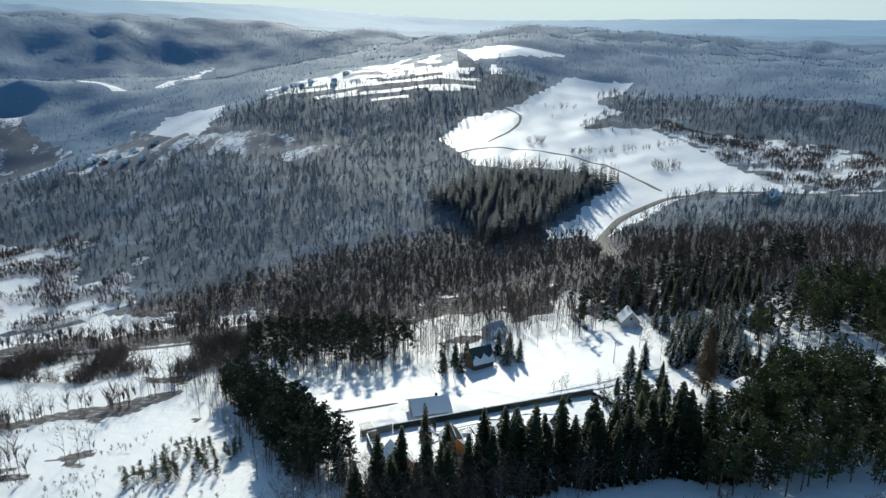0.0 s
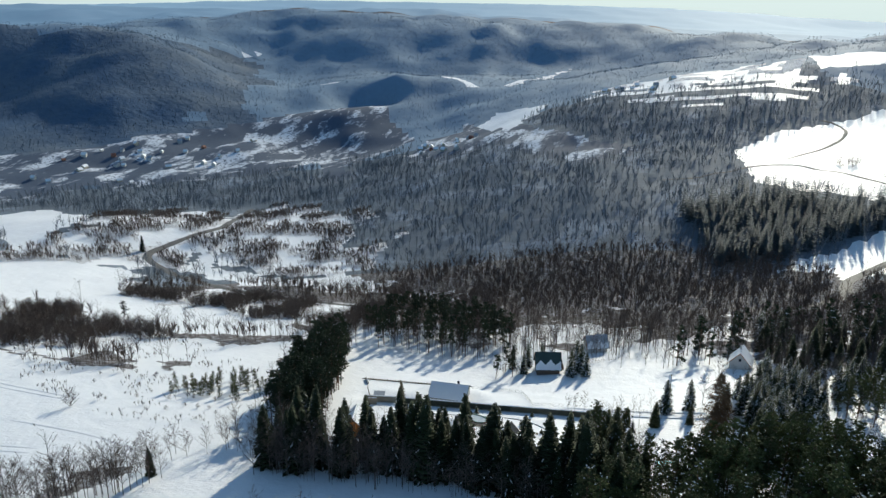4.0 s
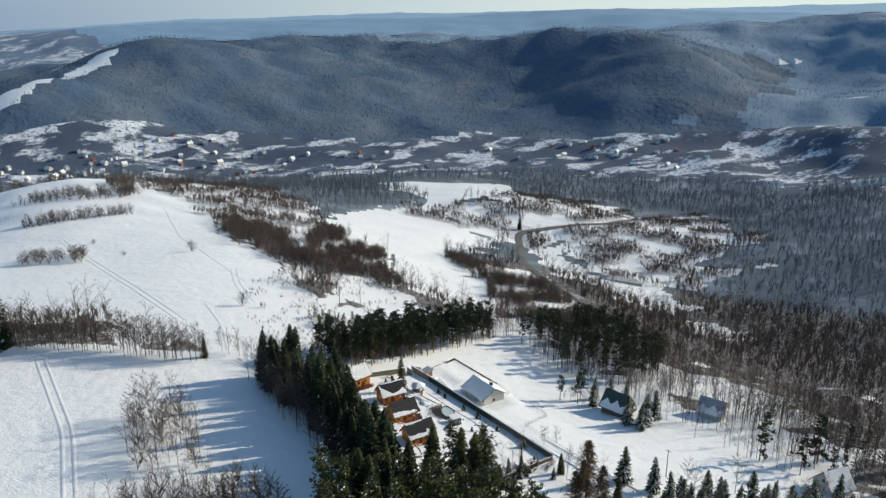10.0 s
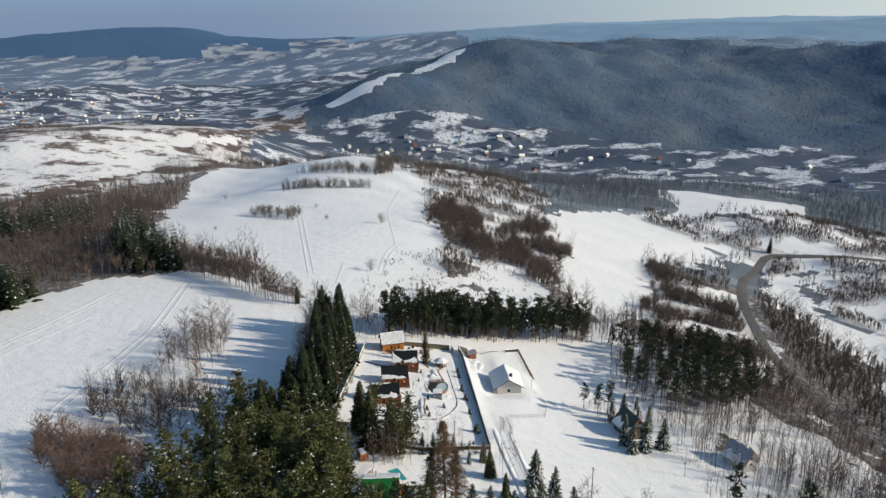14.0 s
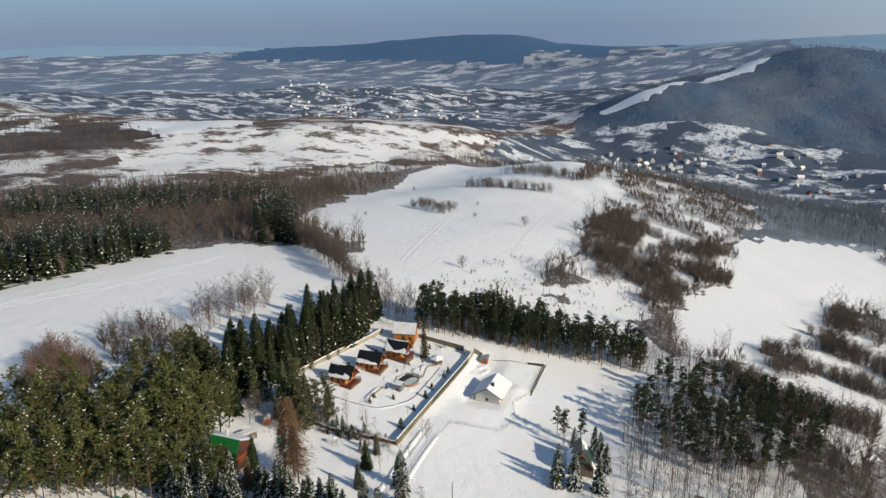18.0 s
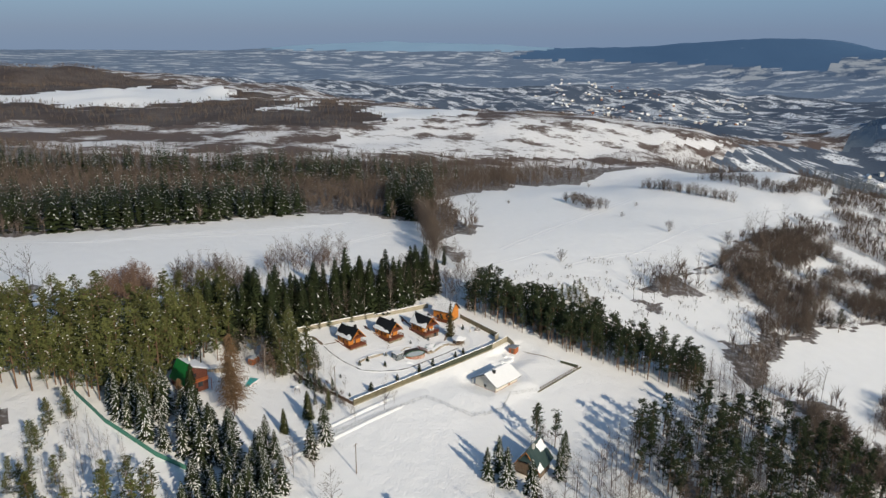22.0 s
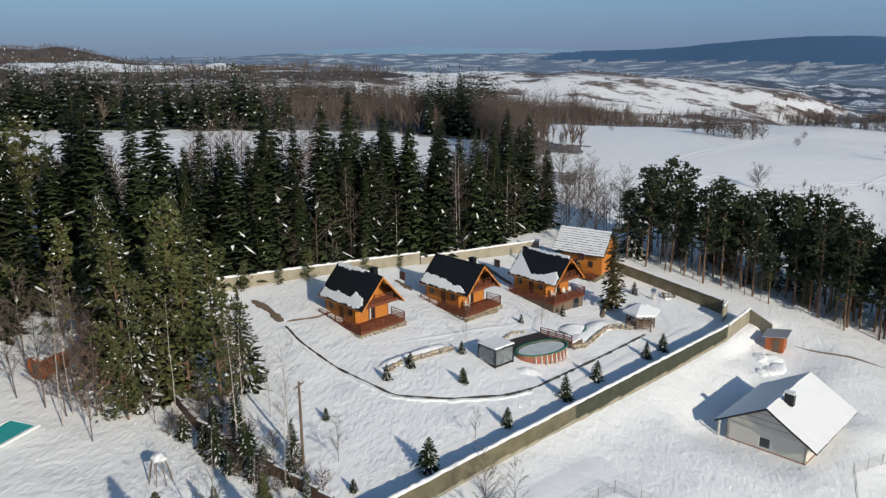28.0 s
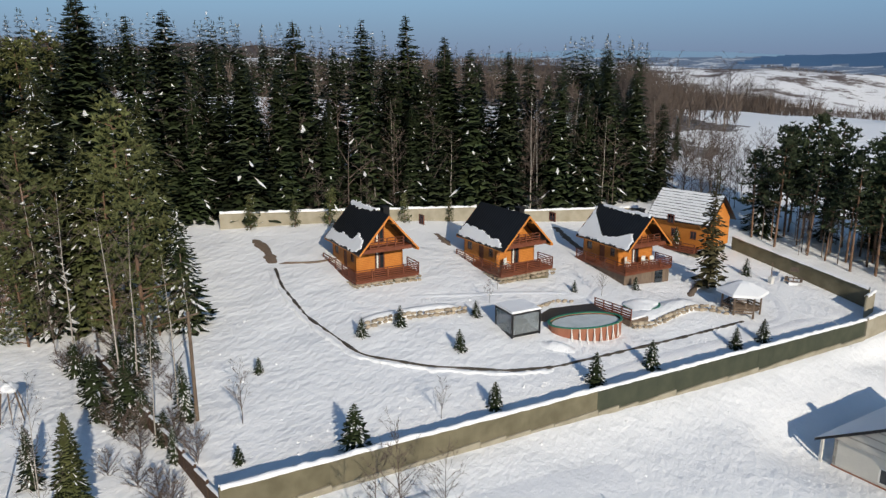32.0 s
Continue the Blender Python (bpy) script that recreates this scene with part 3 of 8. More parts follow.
SCRUB = [
    [(372, 423), (392, 561), (403, 674), (470, 640), (520, 480), (450, 400)],
    [(-89, 193), (-130, 194), (-297, 194), (-396, 173), (-432, 234), (-288, 297), (-262, 290), (-209, 270), (-142, 264), (-104, 250), (-70, 236)],
    [(-270, 302), (-278, 356), (-216, 346), (-140, 310), (-95, 302), (-43, 273), (-9, 261), (18, 310), (-57, 343), (-121, 364), (-162, 320)],
    [(-306, 396), (-288, 341), (-249, 381), (-201, 401), (-190, 414), (-182, 459), (-135, 423), (-103, 410), (-72, 428), (-108, 576), (-225, 648), (-306, 508), (-279, 378)],
    [(50, 1007), (125, 1016), (265, 1026), (296, 872), (113, 916), (46, 932)],
    [(-155, 876), (-96, 867), (-67, 814), (-130, 806)],
]
MOORLAND = [[(-18, -243), (-99, -148), (-201, -81), (-378, 18), (-535, 32), (-684, -36), (-810, -225), (-630, -504), (-450, -468), (-255, -275), (-162, -504), (72, -504)]]
DOME = [(-180, -145), (-233, -208), (-292, -214), (-364, -186), (-410, -146), (-476, -97), (-526, -62), (-544, -9), (-560, 13), (-481, -8), (-342, -40), (-269, -71), (-217, -107)]
BROWN_WOODS = [[(-70, -612), (-134, -533), (-215, -489), (-318, -508), (-438, -675), (-453, -626), (-282, -340), (-370, -404), (-560, -600), (-448, -423), (-306, -217), (-253, -232), (-146, -335), (-103, -417), (-38, -523)],
               [(-162, -937), (-335, -959), (-558, -1055), (-409, -787), (-237, -766), (-87, -686), (60, -700), (60, -960)]]
VALLEY = [[(-117, 982), (-21, 840), (48, 763), (112, 695), (69, 667), (26, 701), (-59, 792)], [(-271, 919), (-252, 1062), (-170, 944), (-188, 886), (-228, 837)], [(-148, 816), (-149, 928), (-90, 930), (-50, 766), (-94, 758)],
          [(-486, 36), (-630, 18), (-774, 0), (-846, 99), (-832, 288), (-792, 436), (-684, 576), (-657, 720), (-576, 774), (-297, 1107), (-243, 1071), (-261, 900), (-297, 810),
           (-468, 684), (-540, 504), (-630, 387), (-576, 216)],
          [(-207, 792), (-162, 752), (-202, 734), (-297, 900), (-270, 909)]]

# pale fields on the far massif
MASSIF_FIELDS = [[(-2261, -665), (-2316, -568), (-2041, -413), (-2021, -552)], [(-2554, -393), (-2507, -236), (-1996, -76), (-2070, -237), (-2087, -336)], [(-2620, -120), (-2700, 60), (-2033, 102), (-2053, -45)]]
TERRACES = [(46, 913), (101, 1015), (238, 924), (298, 886), (267, 826), (163, 811), (95, 868)]


def cover(x, y):
    """0 open snow, 1 bare woods, 2 dry scrub, 3 moor, 4 valley strips, 5 distant woods, 8 slope woods with haze in
    their colour, 6 hazy plain, 7 hazy range, 9 dark massif, 10 its snowy fields, 11 snowy dome.
    """
    r = np.hypot(x - 72, y - 171)
    w = np.clip((r - 60) / 150, 0, 1) * np.clip((420 - r) / 100, 0, 1)
    x, y = x + w * (5 * rough(x, y, 45) + 2 * rough(x, y, 16)), y + w * (5 * rough(x + 300, y, 45) + 2 * rough(x + 300, y, 16))
    far_w = np.clip((r - 430) / 150, 0, 1) * np.clip((100 - y) / 120, 0, 1)
    x, y = x + far_w * (16 * rough(x, y, 120) + 6 * rough(x, y, 40)), y + far_w * (16 * rough(x + 300, y, 120) + 6 * rough(x + 300, y, 40))
    c = np.where(r > 740, 5, 1)
    c[(x < -420) & (y < 60) & (r > 600)] = 3
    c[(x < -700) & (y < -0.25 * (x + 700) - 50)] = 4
    # scrub thins out unevenly into the woods
    ragged = np.clip((r - 250) / 150, 0, 1)
    sx, sy = x + ragged * (20 * rough(x, y + 90, 110) + 9 * rough(x, y, 38)), y + ragged * (14 * rough(x + 500, y, 90) + 7 * rough(x + 200, y, 33))
    for p in SCRUB:
        c[inside(p, sx, sy)] = 2
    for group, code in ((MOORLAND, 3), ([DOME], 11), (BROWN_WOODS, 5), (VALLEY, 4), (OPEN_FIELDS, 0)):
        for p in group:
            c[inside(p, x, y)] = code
    # thickets with snow between them, terraces with snow on their treads
    c[(c == 2) & (rough(x, y, 60) + 0.6 * rough(x + 70, y, 24) < -0.3)] = 0
    c[inside(TERRACES, x, y) & (np.sin((0.25 * x + y) * 2 * np.pi / 34) > 0.15)] = 0
    west = ((y < -0.16 * (x + 1350) + 20) & (x < 500)) | ((x < -1500) & (y < 430))
    c[(r > 1700) & west] = 6
    c[(r > 1700) & ~west] = 7
    z = ground_z(x, y)
    c[(c == 6) & (z > 8) & (r > 2300)] = 7
    c[np.isin(c, (6, 7)) & (np.hypot(x + 2850, 1.3 * (y + 760)) < 1150) & (z > -16)] = 9
    for p in MASSIF_FIELDS:
        c[np.isin(c, (6, 7, 9)) & inside(p, x, y)] = 10
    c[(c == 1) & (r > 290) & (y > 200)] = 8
    c[(c == 1) & (r < 128 + 26 * rough(x, y, 55) + 12 * rough(x + 40, y, 19))] = 0
    return c


# ---- the ground, one sheet to the horizon ----
C0 = (70.0, 176.0)
rings = list(np.arange(1.5, 130, 1.5))
while rings[-1] < 4560:
    rings.append(rings[-1] * (1.015 if rings[-1] < 1700 else 1.025) + 0.6)
NA = 720
rr, aa = np.array(rings), np.linspace(0, 2 * np.pi, NA, endpoint=False)
gx = (C0[0] + rr[:, None] * np.cos(aa)[None]).ravel()
gy = (C0[1] + rr[:, None] * np.sin(aa)[None]).ravel()
# the sheet's corners are drawn onto the edges of the far fields
gr = np.hypot(gx - C0[0], gy - C0[1])
for poly in OPEN_FIELDS:
    for (xa, ya), (xb, yb) in zip(poly, poly[1:] + poly[:1]):
        if min(math.hypot(xa - C0[0], ya - C0[1]), math.hypot(xb - C0[0], yb - C0[1])) < 260:
            continue
        f = np.clip(((gx - xa) * (xb - xa) + (gy - ya) * (yb - ya)) / ((xb - xa) ** 2 + (yb - ya) ** 2), 0, 1)
        dx, dy = xa + f * (xb - xa) - gx, ya + f * (yb - ya) - gy
        ux, uy = (gx - C0[0]) / gr, (gy - C0[1]) / gr
        near = (np.abs(dx * ux + dy * uy) < 0.5 * (0.015 * gr + 0.6)) & (np.abs(dy * ux - dx * uy) < 0.5 * gr * 2 * np.pi / NA)
        gx, gy = gx + np.where(near, dx, 0), gy + np.where(near, dy, 0)
gzz = ground_z(gx, gy)
NR = len(rr)
i0 = (np.arange(NR - 1)[:, None] * NA + np.arange(NA)[None]).ravel()
i1 = (np.arange(NR - 1)[:, None] * NA + (np.arange(NA) + 1)[None] % NA).ravel()
faces = np.stack([i0, i0 + NA, i1 + NA, i1], 1)
fx, fy = gx[faces].mean(1), gy[faces].mean(1)
fcov = cover(fx, fy)
far = np.hypot(fx - C0[0], fy - C0[1]) > 1700


def fast_mesh(name, verts, polys, mats, index=None, smooth=False):
    """A mesh from arrays; polys all have the same number of corners."""
    me = bpy.data.meshes.new(name)
    verts, polys = np.asarray(verts, np.float32), np.asarray(polys, np.int32)
    nf, k = polys.shape
    me.vertices.add(len(verts))
    me.vertices.foreach_set("co", verts.ravel())
    me.loops.add(nf * k)
    me.loops.foreach_set("vertex_index", polys.ravel())
    me.polygons.add(nf)
    me.polygons.foreach_set("loop_start", np.arange(0, nf * k, k, dtype=np.int32))
    for m in mats:
        me.materials.append(m)
    if index is not None:
        me.polygons.foreach_set("material_index", np.asarray(index, np.int32))
    if smooth:
        me.polygons.foreach_set("use_smooth", np.ones(nf, bool))
    me.update(calc_edges=True)
    return me


def compact(sel):
    f = faces[sel]
    used, inv = np.unique(f, return_inverse=True)
    return np.stack([gx[used], gy[used], gzz[used]], 1), inv.reshape(f.shape)


gv, gf = compact(~far)
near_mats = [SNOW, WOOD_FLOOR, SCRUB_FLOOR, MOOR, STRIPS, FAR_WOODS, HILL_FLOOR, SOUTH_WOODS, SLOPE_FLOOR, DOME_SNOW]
woods = fcov == 5


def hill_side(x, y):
    """The nearer hillsides, with a darker haze tint; the ranges behind them get the paler one."""
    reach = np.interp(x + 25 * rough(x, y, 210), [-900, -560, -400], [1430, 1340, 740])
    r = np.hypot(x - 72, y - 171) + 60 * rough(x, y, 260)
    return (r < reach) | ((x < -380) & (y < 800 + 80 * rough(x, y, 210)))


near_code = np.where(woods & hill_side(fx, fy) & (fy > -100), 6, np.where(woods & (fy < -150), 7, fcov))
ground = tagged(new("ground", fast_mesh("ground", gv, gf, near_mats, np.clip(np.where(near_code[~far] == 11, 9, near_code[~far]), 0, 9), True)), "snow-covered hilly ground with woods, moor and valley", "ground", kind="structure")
# glowing haze colours by cover; ranges past 2650 m take the palest
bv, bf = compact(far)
tagged(new("backdrop", fast_mesh("backdrop", bv, bf, [FAR_WEST, FAR_RANGE, FAR_MASSIF, FAR_HAZE, FAR_FIELDS], np.where(fcov[far] == 10, 4, np.where(fcov[far] == 6, 0, np.where(fcov[far] == 9, 2, np.where(np.hypot(fx - 72, fy - 171)[far] > 2650, 3, 1)))), True)), "wooded ranges and wide plain in the distance, haze painted as blue glow", "mountains", kind="structure")
# middle cap of the sheet
cap = bmesh.new()
ring = [cap.verts.new((gx[i], gy[i], gzz[i])) for i in range(NA)]
cap.faces.new(ring)
bmesh.ops.triangulate(cap, faces=cap.faces[:])
cm = bpy.data.meshes.new("ground_cap")
cap.to_mesh(cm)
cm.materials.append(SNOW)
cap_ob = new("ground_middle", cm)
cap_ob.parent = ground


# ---- trees: shapes ----
def blade(V, T, a, b, w):
    """A thin three-cornered twig from a to b."""
    a, b = np.array(a), np.array(b)
    side = np.cross(b - a, _rt.normal(size=3))
    side = side / (np.linalg.norm(side) + 1e-9) * w * 0.5
    i = len(V)
    V += [a - side, a + side, b]
    T.append((i, i + 1, i + 2))


def stem(V, T, pts, radii, sides=5):
    """A tapered round stem along points."""
    i = len(V)
    for p, r in zip(pts, radii):
        for s in range(sides):
            a = 2 * math.pi * s / sides
            V.append(np.array((p[0] + r * math.cos(a), p[1] + r * math.sin(a), p[2])))
    for k in range(len(pts) - 1):
        for s in range(sides):
            a, b = i + k * sides + s, i + k * sides + (s + 1) % sides
            T += [(a, b, b + sides), (a, b + sides, a + sides)]


def bare_shape(seed, h=14.0, limbs=14, twigs=9, sides=5, spread=0.2, low=0.35, width=0.05, thin=1.0, n=5):
    global _rt
    _rt = np.random.RandomState(seed)
    TV, TT, CV, CT = [], [], [], []
    lean = _rt.uniform(-0.04, 0.04, 2) * h
    pts = [np.array((lean[0] * (k / n) ** 2 + _rt.normal() * 0.04, lean[1] * (k / n) ** 2 + _rt.normal() * 0.04, h * k / n - (0.4 if k == 0 else 0))) for k in range(n + 1)]
    r0 = (0.009 * h + 0.015) * thin
    stem(TV, TT, pts, [r0 * (1 - 0.88 * k / n) for k in range(n + 1)], sides)
    for j in range(limbs):
        f = low + (0.97 - low) * (j + _rt.rand()) / limbs
        base = pts[0] * 0 + np.array([np.interp(f * n, range(n + 1), [p[c] for p in pts]) for c in range(3)])
        a = _rt.uniform(0, 2 * math.pi)
        ln = h * spread * (1.35 - f) * _rt.uniform(0.7, 1.25)
        up = _rt.uniform(0.7, 1.5)
        tip = base + np.array((math.cos(a) * ln, math.sin(a) * ln, up * ln))
        blade(CV, CT, base, tip, width * 2.2 * (1.2 - f))
        blade(CV, CT, base, tip, width * 2.2 * (1.2 - f))
        for q in range(twigs):
            s = _rt.uniform(0.25, 1.0)
            b0 = base + (tip - base) * s
            d = np.array((math.cos(a), math.sin(a), 0.9)) + _rt.normal(size=3) * 0.75
            blade(CV, CT, b0, b0 + d / np.linalg.norm(d) * ln * _rt.uniform(0.25, 0.6), width)
    return np.array(TV), np.array(TT), np.array(CV), np.array(CT)


def frond(V, T, I, base, tip, w, mat_index=0, plain_blade=False):
    """A drooping conifer branch: a folded blade with saw-like sides."""
    base, tip = np.array(base), np.array(tip)
    d = tip - base
    side = np.cross(d, (0, 0, 1.0))
    side = side / (np.linalg.norm(side) + 1e-9)
    i = len(V)
    if plain_blade:
        mid = base + d * 0.6 - np.array((0, 0, 0.1 * w))
        V += [base, tip, mid + side * w * 1.1, mid - side * w * 1.1]
        T += [(i, i + 2, i + 1), (i, i + 1, i + 3)]
        I += [mat_index, mat_index]
        return
    m1, m2 = base + d * 0.45, base + d * 0.75
    drop = np.array((0, 0, -0.22 * w))
    V += [base, tip, m1 + side * w + drop, m1 - side * w + drop, m1 + (0, 0, 0.06 * w), m2 + side * w * 0.75 + drop, m2 - side * w * 0.75 + drop, m2]
    for t in ((0, 2, 4), (0, 4, 3), (4, 5, 7), (4, 7, 6), (7, 1, 5), (7, 6, 1)):
        T.append(tuple(i + k for k in t))
        I.append(mat_index)


def spruce_shape(seed, h=17.0, whorls=22, per=8, wide=0.17, snow=0.12, first=0.07, simple=False, fine=1.0, cap=0.15):
    global _rt
    _rt = np.random.RandomState(seed)
    TV, TT, CV, CT, CI = [], [], [], [], []
    stem(TV, TT, [np.array((0, 0, z)) for z in (-0.4, h * 0.4, h)], [0.014 * h, 0.009 * h, 0.01], 6)
    for j in range(whorls):
        f = first + (0.985 - first) * (j / (whorls - 1)) ** 0.84
        z = f * h
        reach = h * wide * (1 - f) ** 0.64 + 0.012 * h
        for q in range(max(6, int(per * (1.15 - 0.4 * f)))):
            a = 2 * math.pi * (q + 0.37 * j) / per + _rt.uniform(-0.35, 0.35)
            ln = reach * _rt.uniform(0.6, 1.12)
            zz = z + _rt.uniform(-0.02, 0.02) * h
            tip = (math.cos(a) * ln, math.sin(a) * ln, zz + ln * (_rt.uniform(-0.5, -0.15) + 0.55 * max(0.0, f - 0.35)))
            w = (0.24 * ln + 0.016 * h) * fine
            frond(CV, CT, CI, (0, 0, zz), tip, w, 0, simple)
            if _rt.rand() < snow:
                s = _rt.uniform(0.3, 0.6)
                p0, p1 = np.array((0, 0, zz)) * (1 - s) + np.array(tip) * s, np.array(tip)
                frond(CV, CT, CI, p0 + (0, 0, 0.007 * h), p1 * 0.98 + (0, 0, 0.007 * h), w * cap, 1, True)
    blade(CV, CT, (0, 0, h * 0.95), (0, 0, h * 1.02), 0.25)
    CI.append(0)
    return np.array(TV), np.array(TT), np.array(CV), np.array(CT), np.array(CI)


def larch_shape(seed, h=15.0, limbs=420):
    """A straight stem with many thin drooping limbs, widest at a third of its height."""
    global _rt
    _rt = np.random.RandomState(seed)
    TV, TT, CV, CT = [], [], [], []
    stem(TV, TT, [np.array((0, 0, z)) for z in (-0.4, h * 0.4, h)], [0.013 * h, 0.009 * h, 0.01], 6)
    for j in range(limbs):
        f = 0.14 + 0.85 * (j / limbs) ** 0.9
        ln = h * 0.25 * min(1.0, (1 - f) * 1.5 + 0.08) * (0.65 + 0.35 * min(1.0, (f - 0.08) * 5)) * _rt.uniform(0.5, 1.1)
        a = _rt.uniform(0, 2 * math.pi)
        p0 = np.array((0, 0, f * h))
        p1 = p0 + np.array((math.cos(a) * ln, math.sin(a) * ln, ln * _rt.uniform(-0.35, 0.15)))
        blade(CV, CT, p0, p1, 0.10)
        for s in range(9):
            q = p0 + (p1 - p0) * _rt.uniform(0.25, 1.0)
            blade(CV, CT, q, q + _rt.normal(size=3) * 0.30 + np.array((math.cos(a) * 0.3, math.sin(a) * 0.3, -0.35)), 0.075)
    return np.array(TV), np.array(TT), np.array(CV), np.array(CT)


def pine_shape(seed, h=17.0, limbs=16, tufts=9, low=0.45, snow=0.10, wide=0.2, size=0.8):
    global _rt
    _rt = np.random.RandomState(seed)
    TV, TT, CV, CT, CI = [], [], [], [], []
    lean = _rt.uniform(-0.03, 0.03, 2) * h
    stem(TV, TT, [np.array((lean[0] * s * s, lean[1] * s * s, h * s - (0.4 if s == 0 else 0))) for s in (0, 0.3, 0.6, 1.0)], [0.012 * h, 0.010 * h, 0.007 * h, 0.02], 6)
    for j in range(limbs):
        f = low + (1.0 - low) * (j + 0.5 * _rt.rand()) / limbs
        a = _rt.uniform(0, 2 * math.pi)
        ln = h * wide * (1.2 - f) ** 0.8 * _rt.uniform(0.35, 1.2)
        base = np.array((lean[0] * f * f, lean[1] * f * f, f * h))
        tip = base + (math.cos(a) * ln, math.sin(a) * ln, ln * _rt.uniform(0.0, 0.45))
        blade(TV, TT, base, tip, 0.14)
        for q in range(tufts):
            c = base + (tip - base) * _rt.uniform(0.35, 1.05) + _rt.normal(size=3) * (0.42, 0.42, 0.26)
            kind = 1 if _rt.rand() < snow else 0
            for k in range(5 if kind == 0 else 3):
                d = _rt.normal(size=3)
                d[2] = abs(d[2]) * (0.15 if kind else 0.7) + (0.02 if kind else 0.1)
                d /= np.linalg.norm(d)
                o = np.cross(d, _rt.normal(size=3))
                o = o / (np.linalg.norm(o) + 1e-9) * size * (0.24 if kind == 0 else 0.17)
                i = len(CV)
                up = (0, 0, 0.2) if kind else (0, 0, 0)
                ln2 = size * _rt.uniform(0.7, 1.2) * (1.0 if kind == 0 else 0.65)
                CV += [c + up - o, c + up + o, c + up + d * ln2]
                CT.append((i, i + 1, i + 2))
                CI.append(kind)
    return np.array(TV), np.array(TT), np.array(CV), np.array(CT), np.array(CI)


def fuzz_shape(seed, h=12.0, count=10, wide=0.5, crowned=False):
    """A far leafless tree: a few slender upright sprays."""
    global _rt
    _rt = np.random.RandomState(seed)
    V, T = [], []
    blade(V, T, (0, 0, -0.5), (0, 0, h * 0.8), wide * 0.8)
    for k in range(count):
        a, f = _rt.uniform(0, 6.28), _rt.uniform(0.25, 0.6)
        s = h * _rt.uniform(0.12, 0.26)
        p, q = (0, 0, h * f), (math.cos(a) * s, math.sin(a) * s, h * min(1, f + _rt.uniform(0.25, 0.5)))
        blade(V, T, q if crowned else p, p if crowned else q, wide * (1.15 if crowned else 1.0))
    return np.array(V), np.array(T)


def scatter_mesh(name, shapes, places, mats):
    """One joined mesh of many small trees. places: x, y, z, turn, scale, which."""
    VV, TT, II, off = [], [], [], 0
    for k, shape in enumerate(shapes):
        V, T = shape[0], shape[1]
        sel = places[places[:, 5].astype(int) == k]
        if not len(sel):
            continue
        c, s = np.cos(sel[:, 3])[:, None], np.sin(sel[:, 3])[:, None]
        sc = sel[:, 4][:, None]
        x = (V[:, 0][None] * c - V[:, 1][None] * s) * sc + sel[:, 0][:, None]
        y = (V[:, 0][None] * s + V[:, 1][None] * c) * sc + sel[:, 1][:, None]
        z = V[:, 2][None] * sc + sel[:, 2][:, None]
        VV.append(np.stack([x, y, z], 2).reshape(-1, 3))
        TT.append((T[None] + (np.arange(len(sel)) * len(V))[:, None, None] + off).reshape(-1, 3))
        II.append(np.tile(shape[2] if len(shape) > 2 else np.zeros(len(T), int), len(sel)))
        off += len(V) * len(sel)
    return fast_mesh(name, np.concatenate(VV), np.concatenate(TT), mats, np.concatenate(II))


def joined(*shape):
    """Trunk and crown of a bare tree as one array pair; the trunk takes the second material."""
    TV, TT, CV, CT = shape[:4]
    return np.concatenate([TV, CV]), np.concatenate([TT, CT + len(TV)]), np.concatenate([np.ones(len(TT), int), np.zeros(len(CT), int)])


def with_trunk(TV, TT, CV, CT, CI):
    """Trunk and crown of a conifer as one set of arrays; the trunk takes the third material."""
    return np.concatenate([TV, CV]), np.concatenate([TT, CT + len(TV)]), np.concatenate([np.full(len(TT), 2), CI])


# ---- woods ----
rs = np.random.RandomState(11)


def sow(n, x0, x1, y0, y1, keep):
    x, y = rs.uniform(x0, x1, n), rs.uniform(y0, y1, n)
    ok = keep(x, y)
    return x[ok], y[ok]


def stand(x, y, kinds, smin=0.75, smax=1.2, sink=0.1):
    return np.stack([x, y, ground_z(x, y) - sink, rs.uniform(0, 6.28, len(x)), rs.uniform(smin, smax, len(x)), rs.randint(0, kinds, len(x))], 1)


def stuff(name, me, label, category):
    return tagged(new(name, me), label, category, kind="stuff")


ROAD = [(-248, 640), (-235, 590), (-212, 520), (-226, 431), (-197, 412), (-166, 386), (-137, 370), (-110, 358), (-66, 342), (-30, 328), (8, 318), (45, 312), (84, 318), (120, 330), (160, 338), (187, 345), (205, 375), (212, 411), (247, 445), (292, 467), (328, 461), (356, 441), (390, 410), (450, 380)]
LANES = [[(300, 477), (297, 568), (266, 611), (215, 645), (144, 596), (116, 601)], [(220, 650), (267, 690), (286, 727), (282, 749), (263, 766)]]


def off_road(x, y, gap):
    ok = np.ones(x.shape, bool)
    for line in [ROAD] + LANES:
        for (xa, ya), (xb, yb) in zip(line, line[1:]):
            d2 = (xb - xa) ** 2 + (yb - ya) ** 2
            f = np.clip(((x - xa) * (xb - xa) + (y - ya) * (yb - ya)) / d2, 0, 1)
            ok &= np.hypot(x - xa - f * (xb - xa), y - ya - f * (yb - ya)) > gap
    return ok



CONIFERS = [[(114, -22), (84, 10), (30, 20), (-12, 33), (-24, 8), (20, -22), (70, -44), (110, -60)], [(90, -176), (67, -166), (-11, -118), (-57, -42), (-125, 12), (-165, 2), (-100, -75), (-45, -155), (50, -215)],
            [(150, 430), (135, 520), (180, 560), (235, 555), (290, 520), (215, 470), (190, 445)], [(110, 235), (150, 250), (190, 262), (230, 250), (250, 280), (180, 300), (130, 280)],
            [(170, 210), (200, 225), (250, 220), (300, 240), (290, 190), (230, 170), (180, 190)], [(-60, 40), (-40, 60), (-46, 74), (-75, 60), (-95, 40)]]


